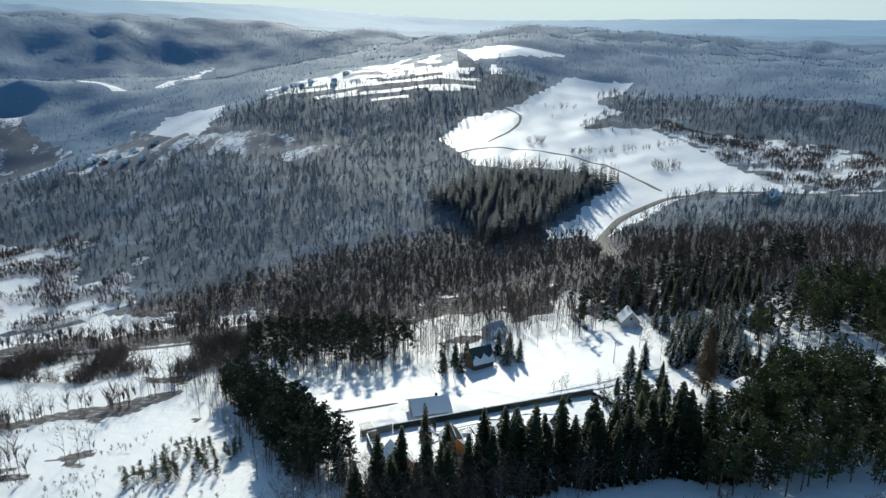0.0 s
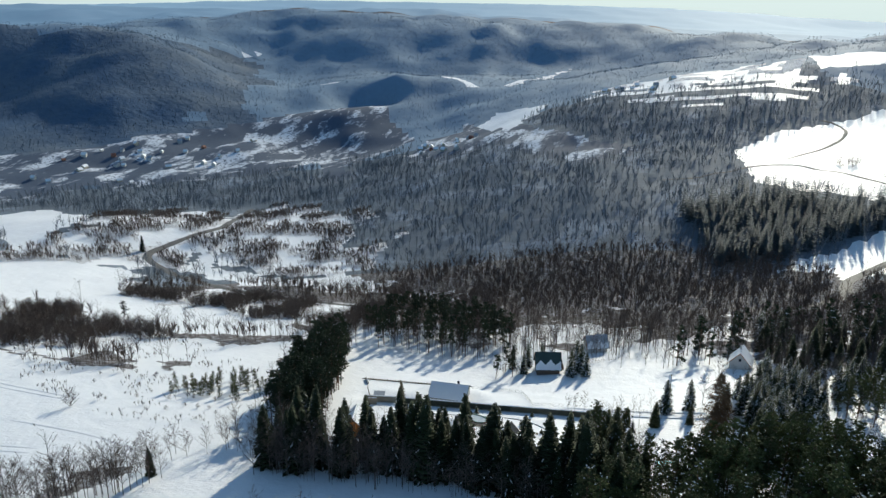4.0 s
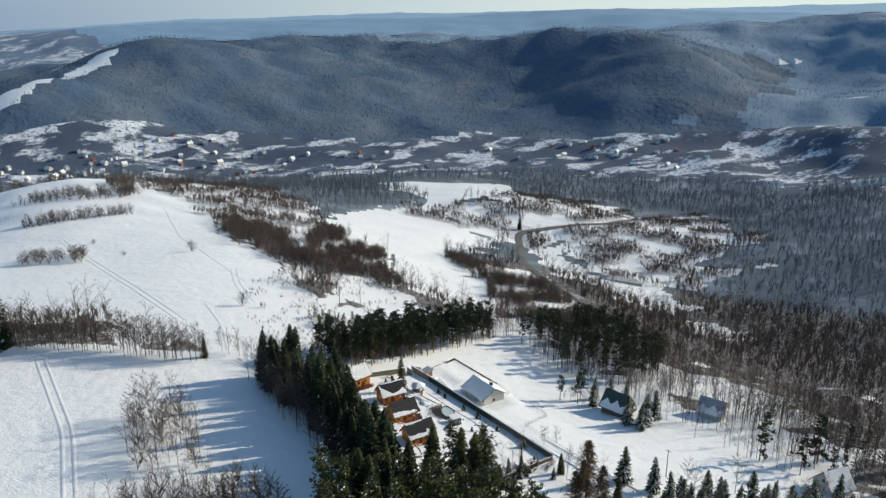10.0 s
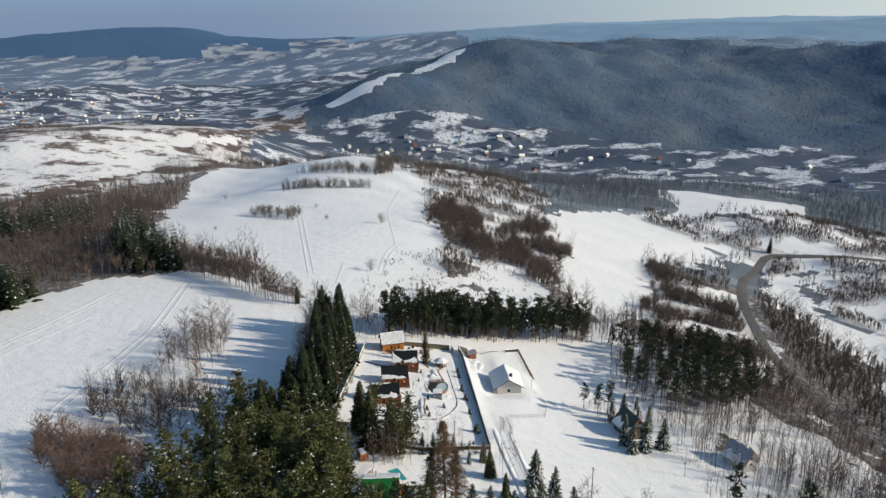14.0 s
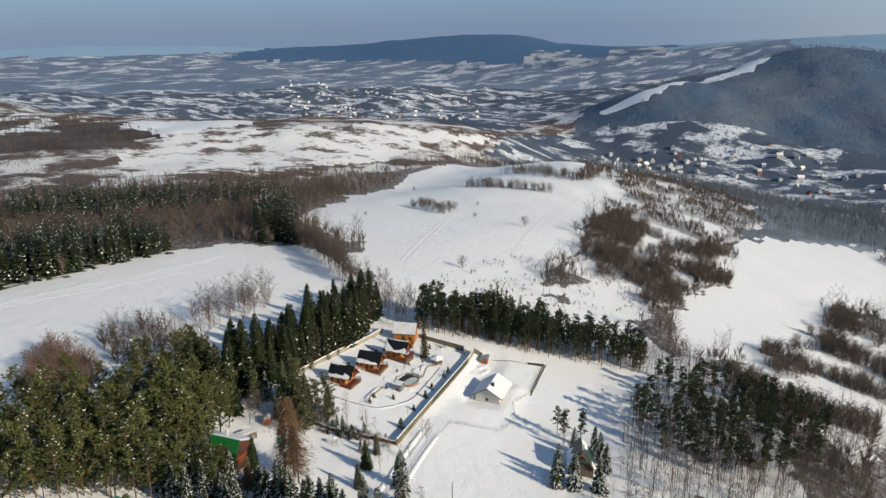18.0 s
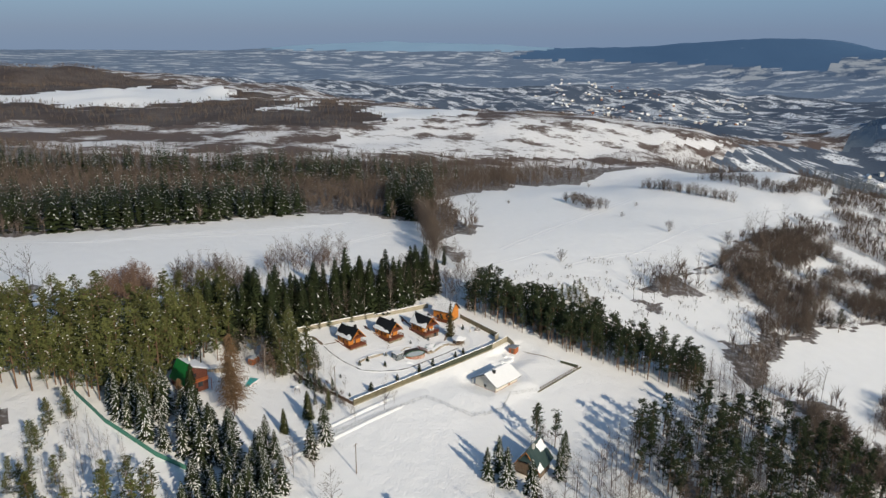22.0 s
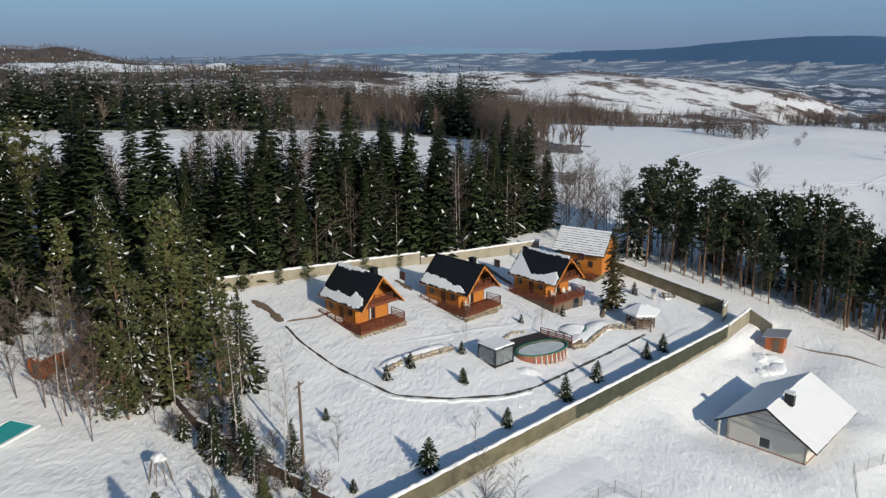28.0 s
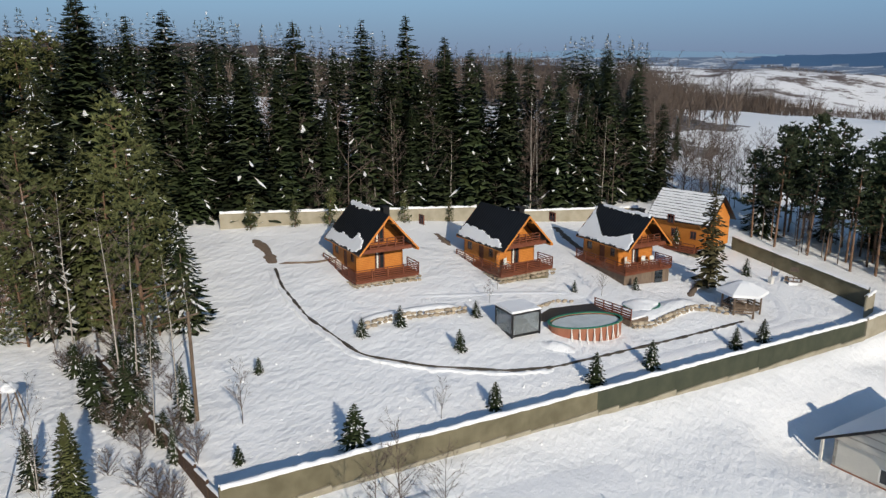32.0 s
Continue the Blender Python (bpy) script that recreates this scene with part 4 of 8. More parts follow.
def leafy(x, y):
    return ~(inside(CONIFERS[0], x, y) | inside(CONIFERS[1], x, y))


mid_bare = [joined(*bare_shape(50 + k, 11.5 + 0.8 * k, 10, 7, 3, 0.25, 0.30, 0.085, 0.7, 2)) for k in range(5)]
slope_bare = [fuzz_shape(30 + k, 13.0, 12, 0.26) for k in range(5)]
scrub_bare = [fuzz_shape(90 + k, 7.0, 13, 0.22) for k in range(5)]
bush_bare = [joined(*bare_shape(400 + k, 5.0, 15, 7, 3, 0.32, 0.06, 0.09, 0.8, 2)) for k in range(5)]
far_bare = [fuzz_shape(70 + k, 11.0, 6, 0.5) for k in range(4)]
dist = lambda x, y: np.hypot(x - 72, y - 171)
x, y = sow(60000, -290, 440, -180, 540, lambda x, y: (cover(x, y) == 1) & (dist(x, y) < 330) & (dist(x, y) > 100) & leafy(x, y))
ok = off_road(x, y, 8)
x, y = x[ok][:6800], y[ok][:6800]
stuff("bare_woods", scatter_mesh("bare_woods", mid_bare, stand(x, y, 5, 0.6, 1.15), [TWIG, BARK]), "leafless brown woods on the snowy slopes", "woods")
x, y = sow(90000, -290, 440, -180, 540, lambda x, y: (cover(x, y) == 1) & (dist(x, y) < 330) & (dist(x, y) > 130) & leafy(x, y))
ok = off_road(x, y, 7)
x, y = x[ok][:12000], y[ok][:12000]
stuff("brush_woods", scatter_mesh("brush_woods", scrub_bare, stand(x, y, 5, 0.6, 1.5), [TWIG]), "dense leafless brush and young trees in the woods", "woods")
x, y = sow(90000, -600, 700, -450, 900, lambda x, y: (np.isin(cover(x, y), (1, 8))) & (dist(x, y) >= 300) & (dist(x, y) < 760))
ok = off_road(x, y, 8)
x, y = x[ok][:30000], y[ok][:30000]
south = y < 150
stuff("slope_woods", scatter_mesh("slope_woods", slope_bare, stand(x[~south], y[~south], 5, 0.55, 1.1), [MID_TWIG]), "dense leafless woods on the shaded valley sides, haze in their colour", "woods")
stuff("slope_woods", scatter_mesh("slope_woods", slope_bare, stand(x[south], y[south], 5, 0.55, 1.1), [TWIG]), "dense leafless brown woods beyond the fields", "woods")
x, y = sow(240000, -500, 530, 190, 700, lambda x, y: (cover(x, y) == 2) & (rough(x, y, 60) + 0.6 * rough(x + 70, y, 24) + 0.4 * rs.normal(size=len(x)) > -0.15))
keep = off_road(x, y, 7)
x, y = x[keep], y[keep]
close = dist(x, y) < 290
xn, yn = x[close], y[close]
pick = np.arange(len(xn)) % max(1, len(xn) // 2600) == 0
stuff("thicket", scatter_mesh("thicket", bush_bare, stand(xn[pick], yn[pick], 5, 0.6, 1.35), [TWIG, BARK]), "leafless thicket and young trees on the snowy slope", "scrub")
x, y = x[~close][:16000], y[~close][:16000]
stuff("thicket", scatter_mesh("thicket", scrub_bare, stand(x, y, 5, 0.3, 0.95), [TWIG]), "leafless scrub and young trees on snowy slopes", "scrub")
x, y = sow(75000, -1500, 1100, -20, 1760, lambda x, y: (cover(x, y) == 5) & (dist(x, y) < 1690))
# two haze tints of the same bare trees, parted by hill_side
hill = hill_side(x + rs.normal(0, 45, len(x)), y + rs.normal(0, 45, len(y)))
stuff("far_woods", scatter_mesh("far_woods", far_bare, stand(x[~hill], y[~hill], 4, 0.3, 0.55), [FAR_TWIG]), "distant leafless woods on the hills, haze mixed into their colour", "woods")
stuff("hill_woods", scatter_mesh("hill_woods", far_bare, stand(x[hill], y[hill], 4, 0.4, 0.7), [HILL_TWIG]), "woods on the hill above the village, tinted haze blue", "woods")
x, y = sow(16000, -800, 200, -1100, -150, lambda x, y: cover(x, y) == 5)
stuff("far_woods", scatter_mesh("far_woods", far_bare, stand(x, y, 4, 0.5, 0.8), [TWIG]), "distant brown leafless woods above the moor", "woods")
x, y = sow(110000, -900, 300, -560, 100, lambda x, y: (cover(x, y) == 3) & (rough(x, y, 140) + 0.5 * rough(x, y, 40) > 0.35))
stuff("moor_scrub", scatter_mesh("moor_scrub", far_bare, stand(x, y, 4, 0.12, 0.38), [TWIG]), "low brown scrub on the snowy moor", "scrub")


# ---- helpers for things ----
def thing(name, x, y, z, turn=0.0, label="", category="", group=""):
    ob = new(name)
    ob.empty_display_size = 0.3
    ob.matrix_world = pose(x, y, z, 0, 0, turn)
    return tagged(ob, label, category, group)


def part(name, bm, material, parent, label="", smooth=False):
    me = bpy.data.meshes.new(name)
    bmesh.ops.recalc_face_normals(bm, faces=bm.faces[:])
    bm.to_mesh(me)
    bm.free()
    me.materials.append(material)
    if smooth:
        me.polygons.foreach_set("use_smooth", np.ones(len(me.polygons), bool))
    ob = new(name, me)
    ob.parent = parent
    if label:
        ob["label"] = label
    return ob


def slab(bm, c, s, turn=0.0, tilt=0.0, soft=0.0):
    """A block of size s centred at c, turned about z and tilted about its own y."""
    got = bmesh.ops.create_cube(bm, size=1)
    mtx = pose(c[0], c[1], c[2], 0, tilt, turn) @ Matrix.Diagonal((s[0], s[1], s[2], 1))
    bmesh.ops.transform(bm, matrix=mtx, verts=got["verts"])
    if soft:
        edges = list({e for v in got["verts"] for e in v.link_edges})
        bmesh.ops.bevel(bm, geom=edges, offset=soft, segments=1, affect="EDGES")
    return bm


def block(c, s, turn=0.0, tilt=0.0, soft=0.0):
    return slab(bmesh.new(), c, s, turn, tilt, soft)


def prism(bm, pts, axis, a, b):
    """A flat outline pushed out from a to b along an axis; pts lie in the two other axes, in order."""
    def place(p, d):
        return {"x": (d, p[0], p[1]), "y": (p[0], d, p[1]), "z": (p[0], p[1], d)}[axis]
    lo, hi = [bm.verts.new(place(p, a)) for p in pts], [bm.verts.new(place(p, b)) for p in pts]
    bm.faces.new(lo[::-1])
    bm.faces.new(hi)
    k = len(pts)
    for i in range(k):
        bm.faces.new((lo[i], lo[(i + 1) % k], hi[(i + 1) % k], hi[i]))
    return bm


def bar(bm, p, q, w, h=None, sides=0):
    """A straight rail of square or round section from p to q."""
    p, q = Vector(p), Vector(q)
    d = q - p
    if sides:
        got = bmesh.ops.create_cone(bm, cap_ends=True, segments=sides, radius1=w / 2, radius2=(h or w) / 2, depth=d.length)
        bmesh.ops.transform(bm, matrix=Matrix.Translation((p + q) / 2) @ d.to_track_quat("Z", "Y").to_matrix().to_4x4(), verts=got["verts"])
    else:
        got = bmesh.ops.create_cube(bm, size=1)
        m = Matrix.Translation((p + q) / 2) @ d.to_track_quat("X", "Z").to_matrix().to_4x4() @ Matrix.Diagonal((d.length, w, h or w, 1))
        bmesh.ops.transform(bm, matrix=m, verts=got["verts"])
    return bm


def holed(bm, u0, u1, v0, v1, holes, place, thick):
    """A wall in the (u, v) plane with openings cut through it, as one closed shell."""
    us = sorted({u0, u1, *[h[0] for h in holes], *[h[1] for h in holes]})
    vs = sorted({v0, v1, *[h[2] for h in holes], *[h[3] for h in holes]})
    full = {(i, j) for i in range(len(us) - 1) for j in range(len(vs) - 1)
            if not any(h[0] < (us[i] + us[i + 1]) / 2 < h[1] and h[2] < (vs[j] + vs[j + 1]) / 2 < h[3] for h in holes)}
    pts = {}

    def vert(i, j, side):
        if (i, j, side) not in pts:
            c, s = place(us[i], vs[j], 0.0, 0.0, thick)
            pts[i, j, side] = bm.verts.new([a + b * 0.5 * side for a, b in zip(c, s)])
        return pts[i, j, side]
    for i, j in full:
        for side in (1, -1):
            bm.faces.new([vert(a, b, side) for a, b in ((i, j), (i + 1, j), (i + 1, j + 1), (i, j + 1))])
        for di, dj, a, b in ((-1, 0, (i, j), (i, j + 1)), (1, 0, (i + 1, j), (i + 1, j + 1)), (0, -1, (i, j), (i + 1, j)), (0, 1, (i, j + 1), (i + 1, j + 1))):
            if (i + di, j + dj) not in full:
                bm.faces.new((vert(*a, 1), vert(*b, 1), vert(*b, -1), vert(*a, -1)))
    return bm


def window(name, parent, place, u, v, w, h, out, cross=True, frame_mat=None, curtain=False):
    """A window set into an opening. place maps u, v, size and depth to a block; out: its plane."""
    fm = frame_mat or LOG_DARK
    fr = bmesh.new()
    for du, dv, sw, sh in ((0, h / 2 - 0.05, w, 0.1), (0, -h / 2 + 0.05, w, 0.1), (-w / 2 + 0.05, 0, 0.1, h), (w / 2 - 0.05, 0, 0.1, h)):
        c, s = place(u + du, v + dv, sw, sh, 0.1)
        slab(fr, c, s)
    if cross:
        c, s = place(u, v, 0.06, h - 0.1, 0.08)
        slab(fr, c, s)
    win = part(name, fr, fm, parent)
    c, s = place(u, v, w - 0.12, h - 0.12, 0.03)
    part("pane", block(c, s), PANE, win)
    if curtain:
        c, s = place(u + w * 0.2, v, w * 0.25, h - 0.16, 0.05)
        part("curtain", block(c, s, soft=0.01), CURTAIN, win, "white drawn-aside curtain")
    return win


def snow_slab(outline, seed, thick=0.12, step=0.35, ragged=0.12):
    """A slab of lying snow with an uneven edge: outline in the plane, upper side puffed."""
    r = random.Random(seed)
    pts = []
    k = len(outline)
    for i in range(k):
        a, b = Vector(outline[i]), Vector(outline[(i + 1) % k])
        n = max(1, int((b - a).length / step))
        for j in range(n):
            p = a.lerp(b, j / n)
            pts.append((p.x + r.uniform(-ragged, ragged), p.y + r.uniform(-ragged, ragged)))
    bm = bmesh.new()
    lo = [bm.verts.new((p[0], p[1], 0)) for p in pts]
    cx, cy = sum(p[0] for p in pts) / len(pts), sum(p[1] for p in pts) / len(pts)
    hi = [bm.verts.new((cx + (p[0] - cx) * 0.95, cy + (p[1] - cy) * 0.95, thick * r.uniform(0.75, 1.1))) for p in pts]
    bm.faces.new(lo[::-1])
    top = bm.faces.new(hi)
    for i in range(len(pts)):
        bm.faces.new((lo[i], lo[(i + 1) % len(pts)], hi[(i + 1) % len(pts)], hi[i]))
    bmesh.ops.triangulate(bm, faces=[top])
    return bm


def on_slope(bm, origin, u_dir, v_dir):
    """Lay a flat piece, built in x and y, on a slope."""
    u, v = Vector(u_dir).normalized(), Vector(v_dir).normalized()
    n = u.cross(v)
    m = Matrix((u, v, n)).transposed().to_4x4()
    bmesh.ops.transform(bm, matrix=Matrix.Translation(origin) @ m, verts=bm.verts[:])
    return bm


def boulder(seed, size):
    r = random.Random(seed)
    bm = bmesh.new()
    bmesh.ops.create_icosphere(bm, subdivisions=1, radius=0.5)
    for v in bm.verts:
        v.co *= r.uniform(0.8, 1.15)
        v.co.z *= 0.8
        v.co = Vector((v.co.x * size[0], v.co.y * size[1], v.co.z * size[2]))
    return bm


STONE_MESHES = []
for k in range(6):
    sb = boulder(k, (0.55, 0.4, 0.42))
    sm = bpy.data.meshes.new("stone")
    sb.to_mesh(sm)
    sb.free()
    sm.materials.append(STONE)
    STONE_MESHES.append(sm)


def stone_piece(parent, x, y, z, turn, scale, k):
    ob = new("stone", STONE_MESHES[k % 6])
    ob.parent = parent
    ob.matrix_basis = pose(x, y, z, 0, 0, turn) @ Matrix.Diagonal((*scale, 1))
    return ob


def railing(parent, runs, z0, tall, rails, material, name="railing", post_every=1.6, rail_h=0.11):
    """Posts and level boards along runs of (x0, y0, x1, y1)."""
    for x0, y0, x1, y1 in runs:
        ln = math.hypot(x1 - x0, y1 - y0)
        host = part(name, bar(bmesh.new(), (x0, y0, z0 + tall), (x1, y1, z0 + tall), 0.09, 0.06), material, parent)
        for k in range(rails):
            z = z0 + tall * (k + 0.6) / (rails + 0.6) - 0.06
            part("rail", bar(bmesh.new(), (x0, y0, z), (x1, y1, z), 0.035, rail_h), material, host)
        n = max(1, round(ln / post_every))
        for k in range(n + 1):
            f = k / n
            part("post", bar(bmesh.new(), (x0 + (x1 - x0) * f, y0 + (y1 - y0) * f, z0 - 0.1), (x0 + (x1 - x0) * f, y0 + (y1 - y0) * f, z0 + tall), 0.09), material, host)


# ---- log cabins ----
def cabin(x, y, z, turn, ridge, eave, snow_set, seed, label, cellar=False):
    c = thing("log_cabin", x, y, z, turn, label, "cabin", "log cabins in the yard")
    HW, RW = 2.35, 2.92
    Y0, Y1, YB, YF = -3.5, 1.9, -4.05, 4.0
    k = (ridge - eave) / RW
    top = lambda px: ridge - 0.16 - abs(px) * k
    side = top(HW)

    def px(s):
        return lambda u, v, w, h, t: ((s, u, v), (t, w, h))

    def py(s):
        return lambda u, v, w, h, t: ((u, s, v), (w, t, h))
    part("floor", block((0, (Y0 + Y1) / 2, -0.08), (2 * HW, Y1 - Y0, 0.16)), LOG_DARK, c)
    east = [(-2.9, -2.1, 0.85, 1.75), (-0.95, -0.1, 0.0, 1.95), (0.75, 1.45, 0.85, 1.75)]
    part("wall", holed(bmesh.new(), Y0, Y1, 0, side, east, px(HW - 0.08), 0.16), LOG, c)
    window("window", c, px(HW - 0.06), -2.5, 1.3, 0.8, 0.9, 1)
    window("window", c, px(HW - 0.06), 1.1, 1.3, 0.7, 0.9, 1)
    part("door", block((HW - 0.1, -0.525, 0.975), (0.07, 0.85, 1.95)), LOG_DARK, c, "dark brown side door")
    part("wall", holed(bmesh.new(), Y0, Y1, 0, side, [(-1.6, -0.7, 0.9, 1.8)], px(-HW + 0.08), 0.16), LOG, c)
    window("window", c, px(-HW + 0.06), -1.15, 1.35, 0.9, 0.9, 1)
    part("wall", prism(bmesh.new(), [(-HW, 0), (HW, 0), (HW, side), (0, top(0)), (-HW, side)], "y", Y0, Y0 + 0.16), LOG, c)
    # front wall and gable, with the two door openings
    for s in (1, -1):
        part("front_wall", prism(bmesh.new(), [(s * 0.5, 0), (s * HW, 0), (s * HW, side), (s * 0.5, top(0.5))], "y", Y1 - 0.16, Y1), LOG, c)
    part("lintel", block((0, Y1 - 0.08, (2.0 + 2.55) / 2), (1.0, 0.16, 0.55)), LOG, c)
    part("gable_peak", prism(bmesh.new(), [(-0.5, 4.3), (0.5, 4.3), (0.5, top(0.5)), (0, top(0)), (-0.5, top(0.5))], "y", Y1 - 0.16, Y1), LOG, c)
    for v, h in ((1.0, 1.98), (3.42, 1.74)):
        d = window("door", c, py(Y1 - 0.06), 0, v, 0.98, h, 1, True, LOG_DARK)
        part("curtain", block((0.22, Y1 - 0.01, v), (0.17, 0.03, h - 0.25), soft=0.01), CURTAIN, d, "white curtain tied back")
    # roof
    for s in (1, -1):
        u = Vector((s * RW, 0, eave - ridge))
        rb = prism(bmesh.new(), [(0, ridge), (s * RW, eave), (s * RW, eave - 0.13), (0, ridge - 0.15)], "y", YB, YF)
        part("roof_slope", rb, BLACK_ROOF, c, "black sheet roof slope")
        for yy in (YF + 0.025, YB - 0.025):
            part("bargeboard", prism(bmesh.new(), [(0, ridge - 0.02), (s * RW, eave - 0.02), (s * RW, eave - 0.24), (0, ridge - 0.26)], "y", yy - 0.02, yy + 0.02), TRIM, c)
        part("fascia", block((s * (RW - 0.03), 0, eave - 0.15), (0.05, YF - YB, 0.16)), TRIM, c)
        for q in (0.15, 0.95):
            zz = ridge - 0.3 - q * RW * k
            part("purlin", bar(bmesh.new(), (s * q * RW, Y1, zz), (s * q * RW, YF - 0.06, zz), 0.14), TRIM, c)
    part("ridge_cap", prism(bmesh.new(), [(-0.18, ridge - 0.16), (0.18, ridge - 0.16), (0, ridge + 0.05)], "y", YB, YF), BLACK_ROOF, c)
    # chimney on the west slope
    ch = part("chimney", block((-0.9, 1.3, ridge - 0.55), (0.62, 0.75, 1.5), soft=0.02), DARK_METAL, c)
    part("chimney_cap", block((-0.9, 1.3, ridge + 0.25), (0.74, 0.86, 0.08), soft=0.02), DARK_METAL, ch)
    # balcony under the gable
    bz = 2.42
    part("balcony_floor", block((0, (Y1 + YF) / 2 - 0.2, bz - 0.09), (2 * RW - 1.0, YF - Y1 - 0.5, 0.18)), LOG_DARK, c)
    part("balcony_beam", block((0, YF - 0.5, bz - 0.16), (2 * RW - 0.9, 0.14, 0.34)), LOG_DARK, c)
    railing(c, [(-1.65, YF - 0.5, 1.65, YF - 0.5)], bz, 0.85, 3, LOG_DARK, "balcony_railing", 0.85, 0.085)
    part("lamp_globe", boulder(3, (0.3, 0.3, 0.36)), WHITE_PLASTIC, c, "round white lamp", True)
    c.children[-1].location = (-1.75, YF - 0.35, 3.0)
    # deck along the front and the east side
    part("deck", block((0.35, 3.1, -0.1), (6.2, 2.4, 0.14)), LOG_DARK, c)
    part("deck", block((2.9, -0.8, -0.1), (1.1, 5.4, 0.14)), LOG_DARK, c)
    part("deck_skirt", block((0.35, 4.27, -0.2), (6.2, 0.06, 0.2)), LOG_DARK, c)
    part("deck_skirt", block((3.43, 0.4, -0.2), (0.06, 7.8, 0.2)), LOG_DARK, c)
    railing(c, [(-2.75, 4.22, 3.4, 4.22), (3.4, 4.22, 3.4, -3.3), (-2.75, 4.22, -2.75, 2.0)], 0, 0.85, 4, LOG_DARK, "deck_railing", 1.6, 0.075)
    if cellar:
        part("cellar_wall", block((0.35, 4.0, -1.15), (6.0, 0.2, 2.0)), WEATHERED, c, "dark boarded space under the deck")
        part("cellar_wall", block((3.2, 1.5, -1.0), (0.2, 5.0, 1.8)), WEATHERED, c)
        part("cellar_door", block((-1.2, 4.12, -1.2), (1.0, 0.06, 1.7)), PANE, c)
    else:
        part("plinth", block((0.2, 0.6, -0.7), (5.4, 6.8, 1.2)), CONCRETE, c)
        r = random.Random(seed)
        xx = -2.8
        while xx < 3.5:
            w = r.uniform(0.4, 0.75)
            for lv in range(2):
                stone_piece(c, xx, 4.25 + r.uniform(-0.06, 0.06), -0.42 - 0.34 * lv, r.uniform(-20, 20), (w / 0.5, 1.0, r.uniform(0.9, 1.15)), r.randint(0, 5))
            xx += w * 0.95
        for j in range(9):
            stone_piece(c, 3.5, 4.0 - j * 0.55, -0.45 - 0.05 * (j % 2), 90 + r.uniform(-15, 15), (1.1, 1.0, 0.9), r.randint(0, 5))
    # snow on the roof
    ln = math.hypot(RW, ridge - eave)
    for s, pieces in ((1, snow_set[0]), (-1, snow_set[1])):
        for i, outline in enumerate(pieces):
            sb = snow_slab([(a * (YF - YB), b * ln) for a, b in outline], seed * 7 + i, 0.09, 0.22, 0.13)
            if s > 0:
                on_slope(sb, (0.02, YF, ridge + 0.02), (0, -1, 0), (RW, 0, eave - ridge))
            else:
                on_slope(sb, (-0.02, YB, ridge + 0.02), (0, 1, 0), (-RW, 0, eave - ridge))
            part("roof_snow", sb, SNOW_CAP, c, "lying snow left on the roof")
    return c


full_west = [[(0.02, 0.55), (0.98, 0.5), (0.99, 0.99), (0.01, 0.99)]]
cabin(70.61, 157.67, 4.90, -3, 5.42, 2.2, ([[(0.05, 0.88), (0.12, 0.72), (0.3, 0.6), (0.36, 0.8), (0.62, 0.72), (0.8, 0.78), (0.99, 0.70), (0.99, 0.99), (0.1, 0.99)],
      [(0.3, -0.02), (0.99, -0.04), (0.99, 0.07), (0.75, 0.10), (0.45, 0.06)]], full_west), 1, "orange log cabin with black roof, balcony and snow patches")
cabin(57.38, 160.66, 4.08, -1, 5.2, 2.15, ([[(0.08, 0.92), (0.2, 0.78), (0.34, 0.84), (0.5, 0.72), (0.99, 0.66), (0.99, 0.99), (0.1, 0.99)]], full_west), 2,
      "orange log cabin with black roof and snow along the eaves")
cabin(44.52, 164.34, 3.06, -4, 5.25, 2.15, ([[(0.02, 0.74), (0.10, 0.58), (0.16, 0.82), (0.34, 0.74), (0.42, 0.84), (0.7, 0.78), (0.9, 0.72), (0.93, 0.40), (0.96, 0.1), (0.99, 0.08), (0.99, 0.99), (0.02, 0.99)],
      [(0.02, -0.02), (0.9, -0.03), (0.9, 0.06), (0.02, 0.05)]], full_west), 3, "orange log cabin on a cellar, roof half covered with snow", True)


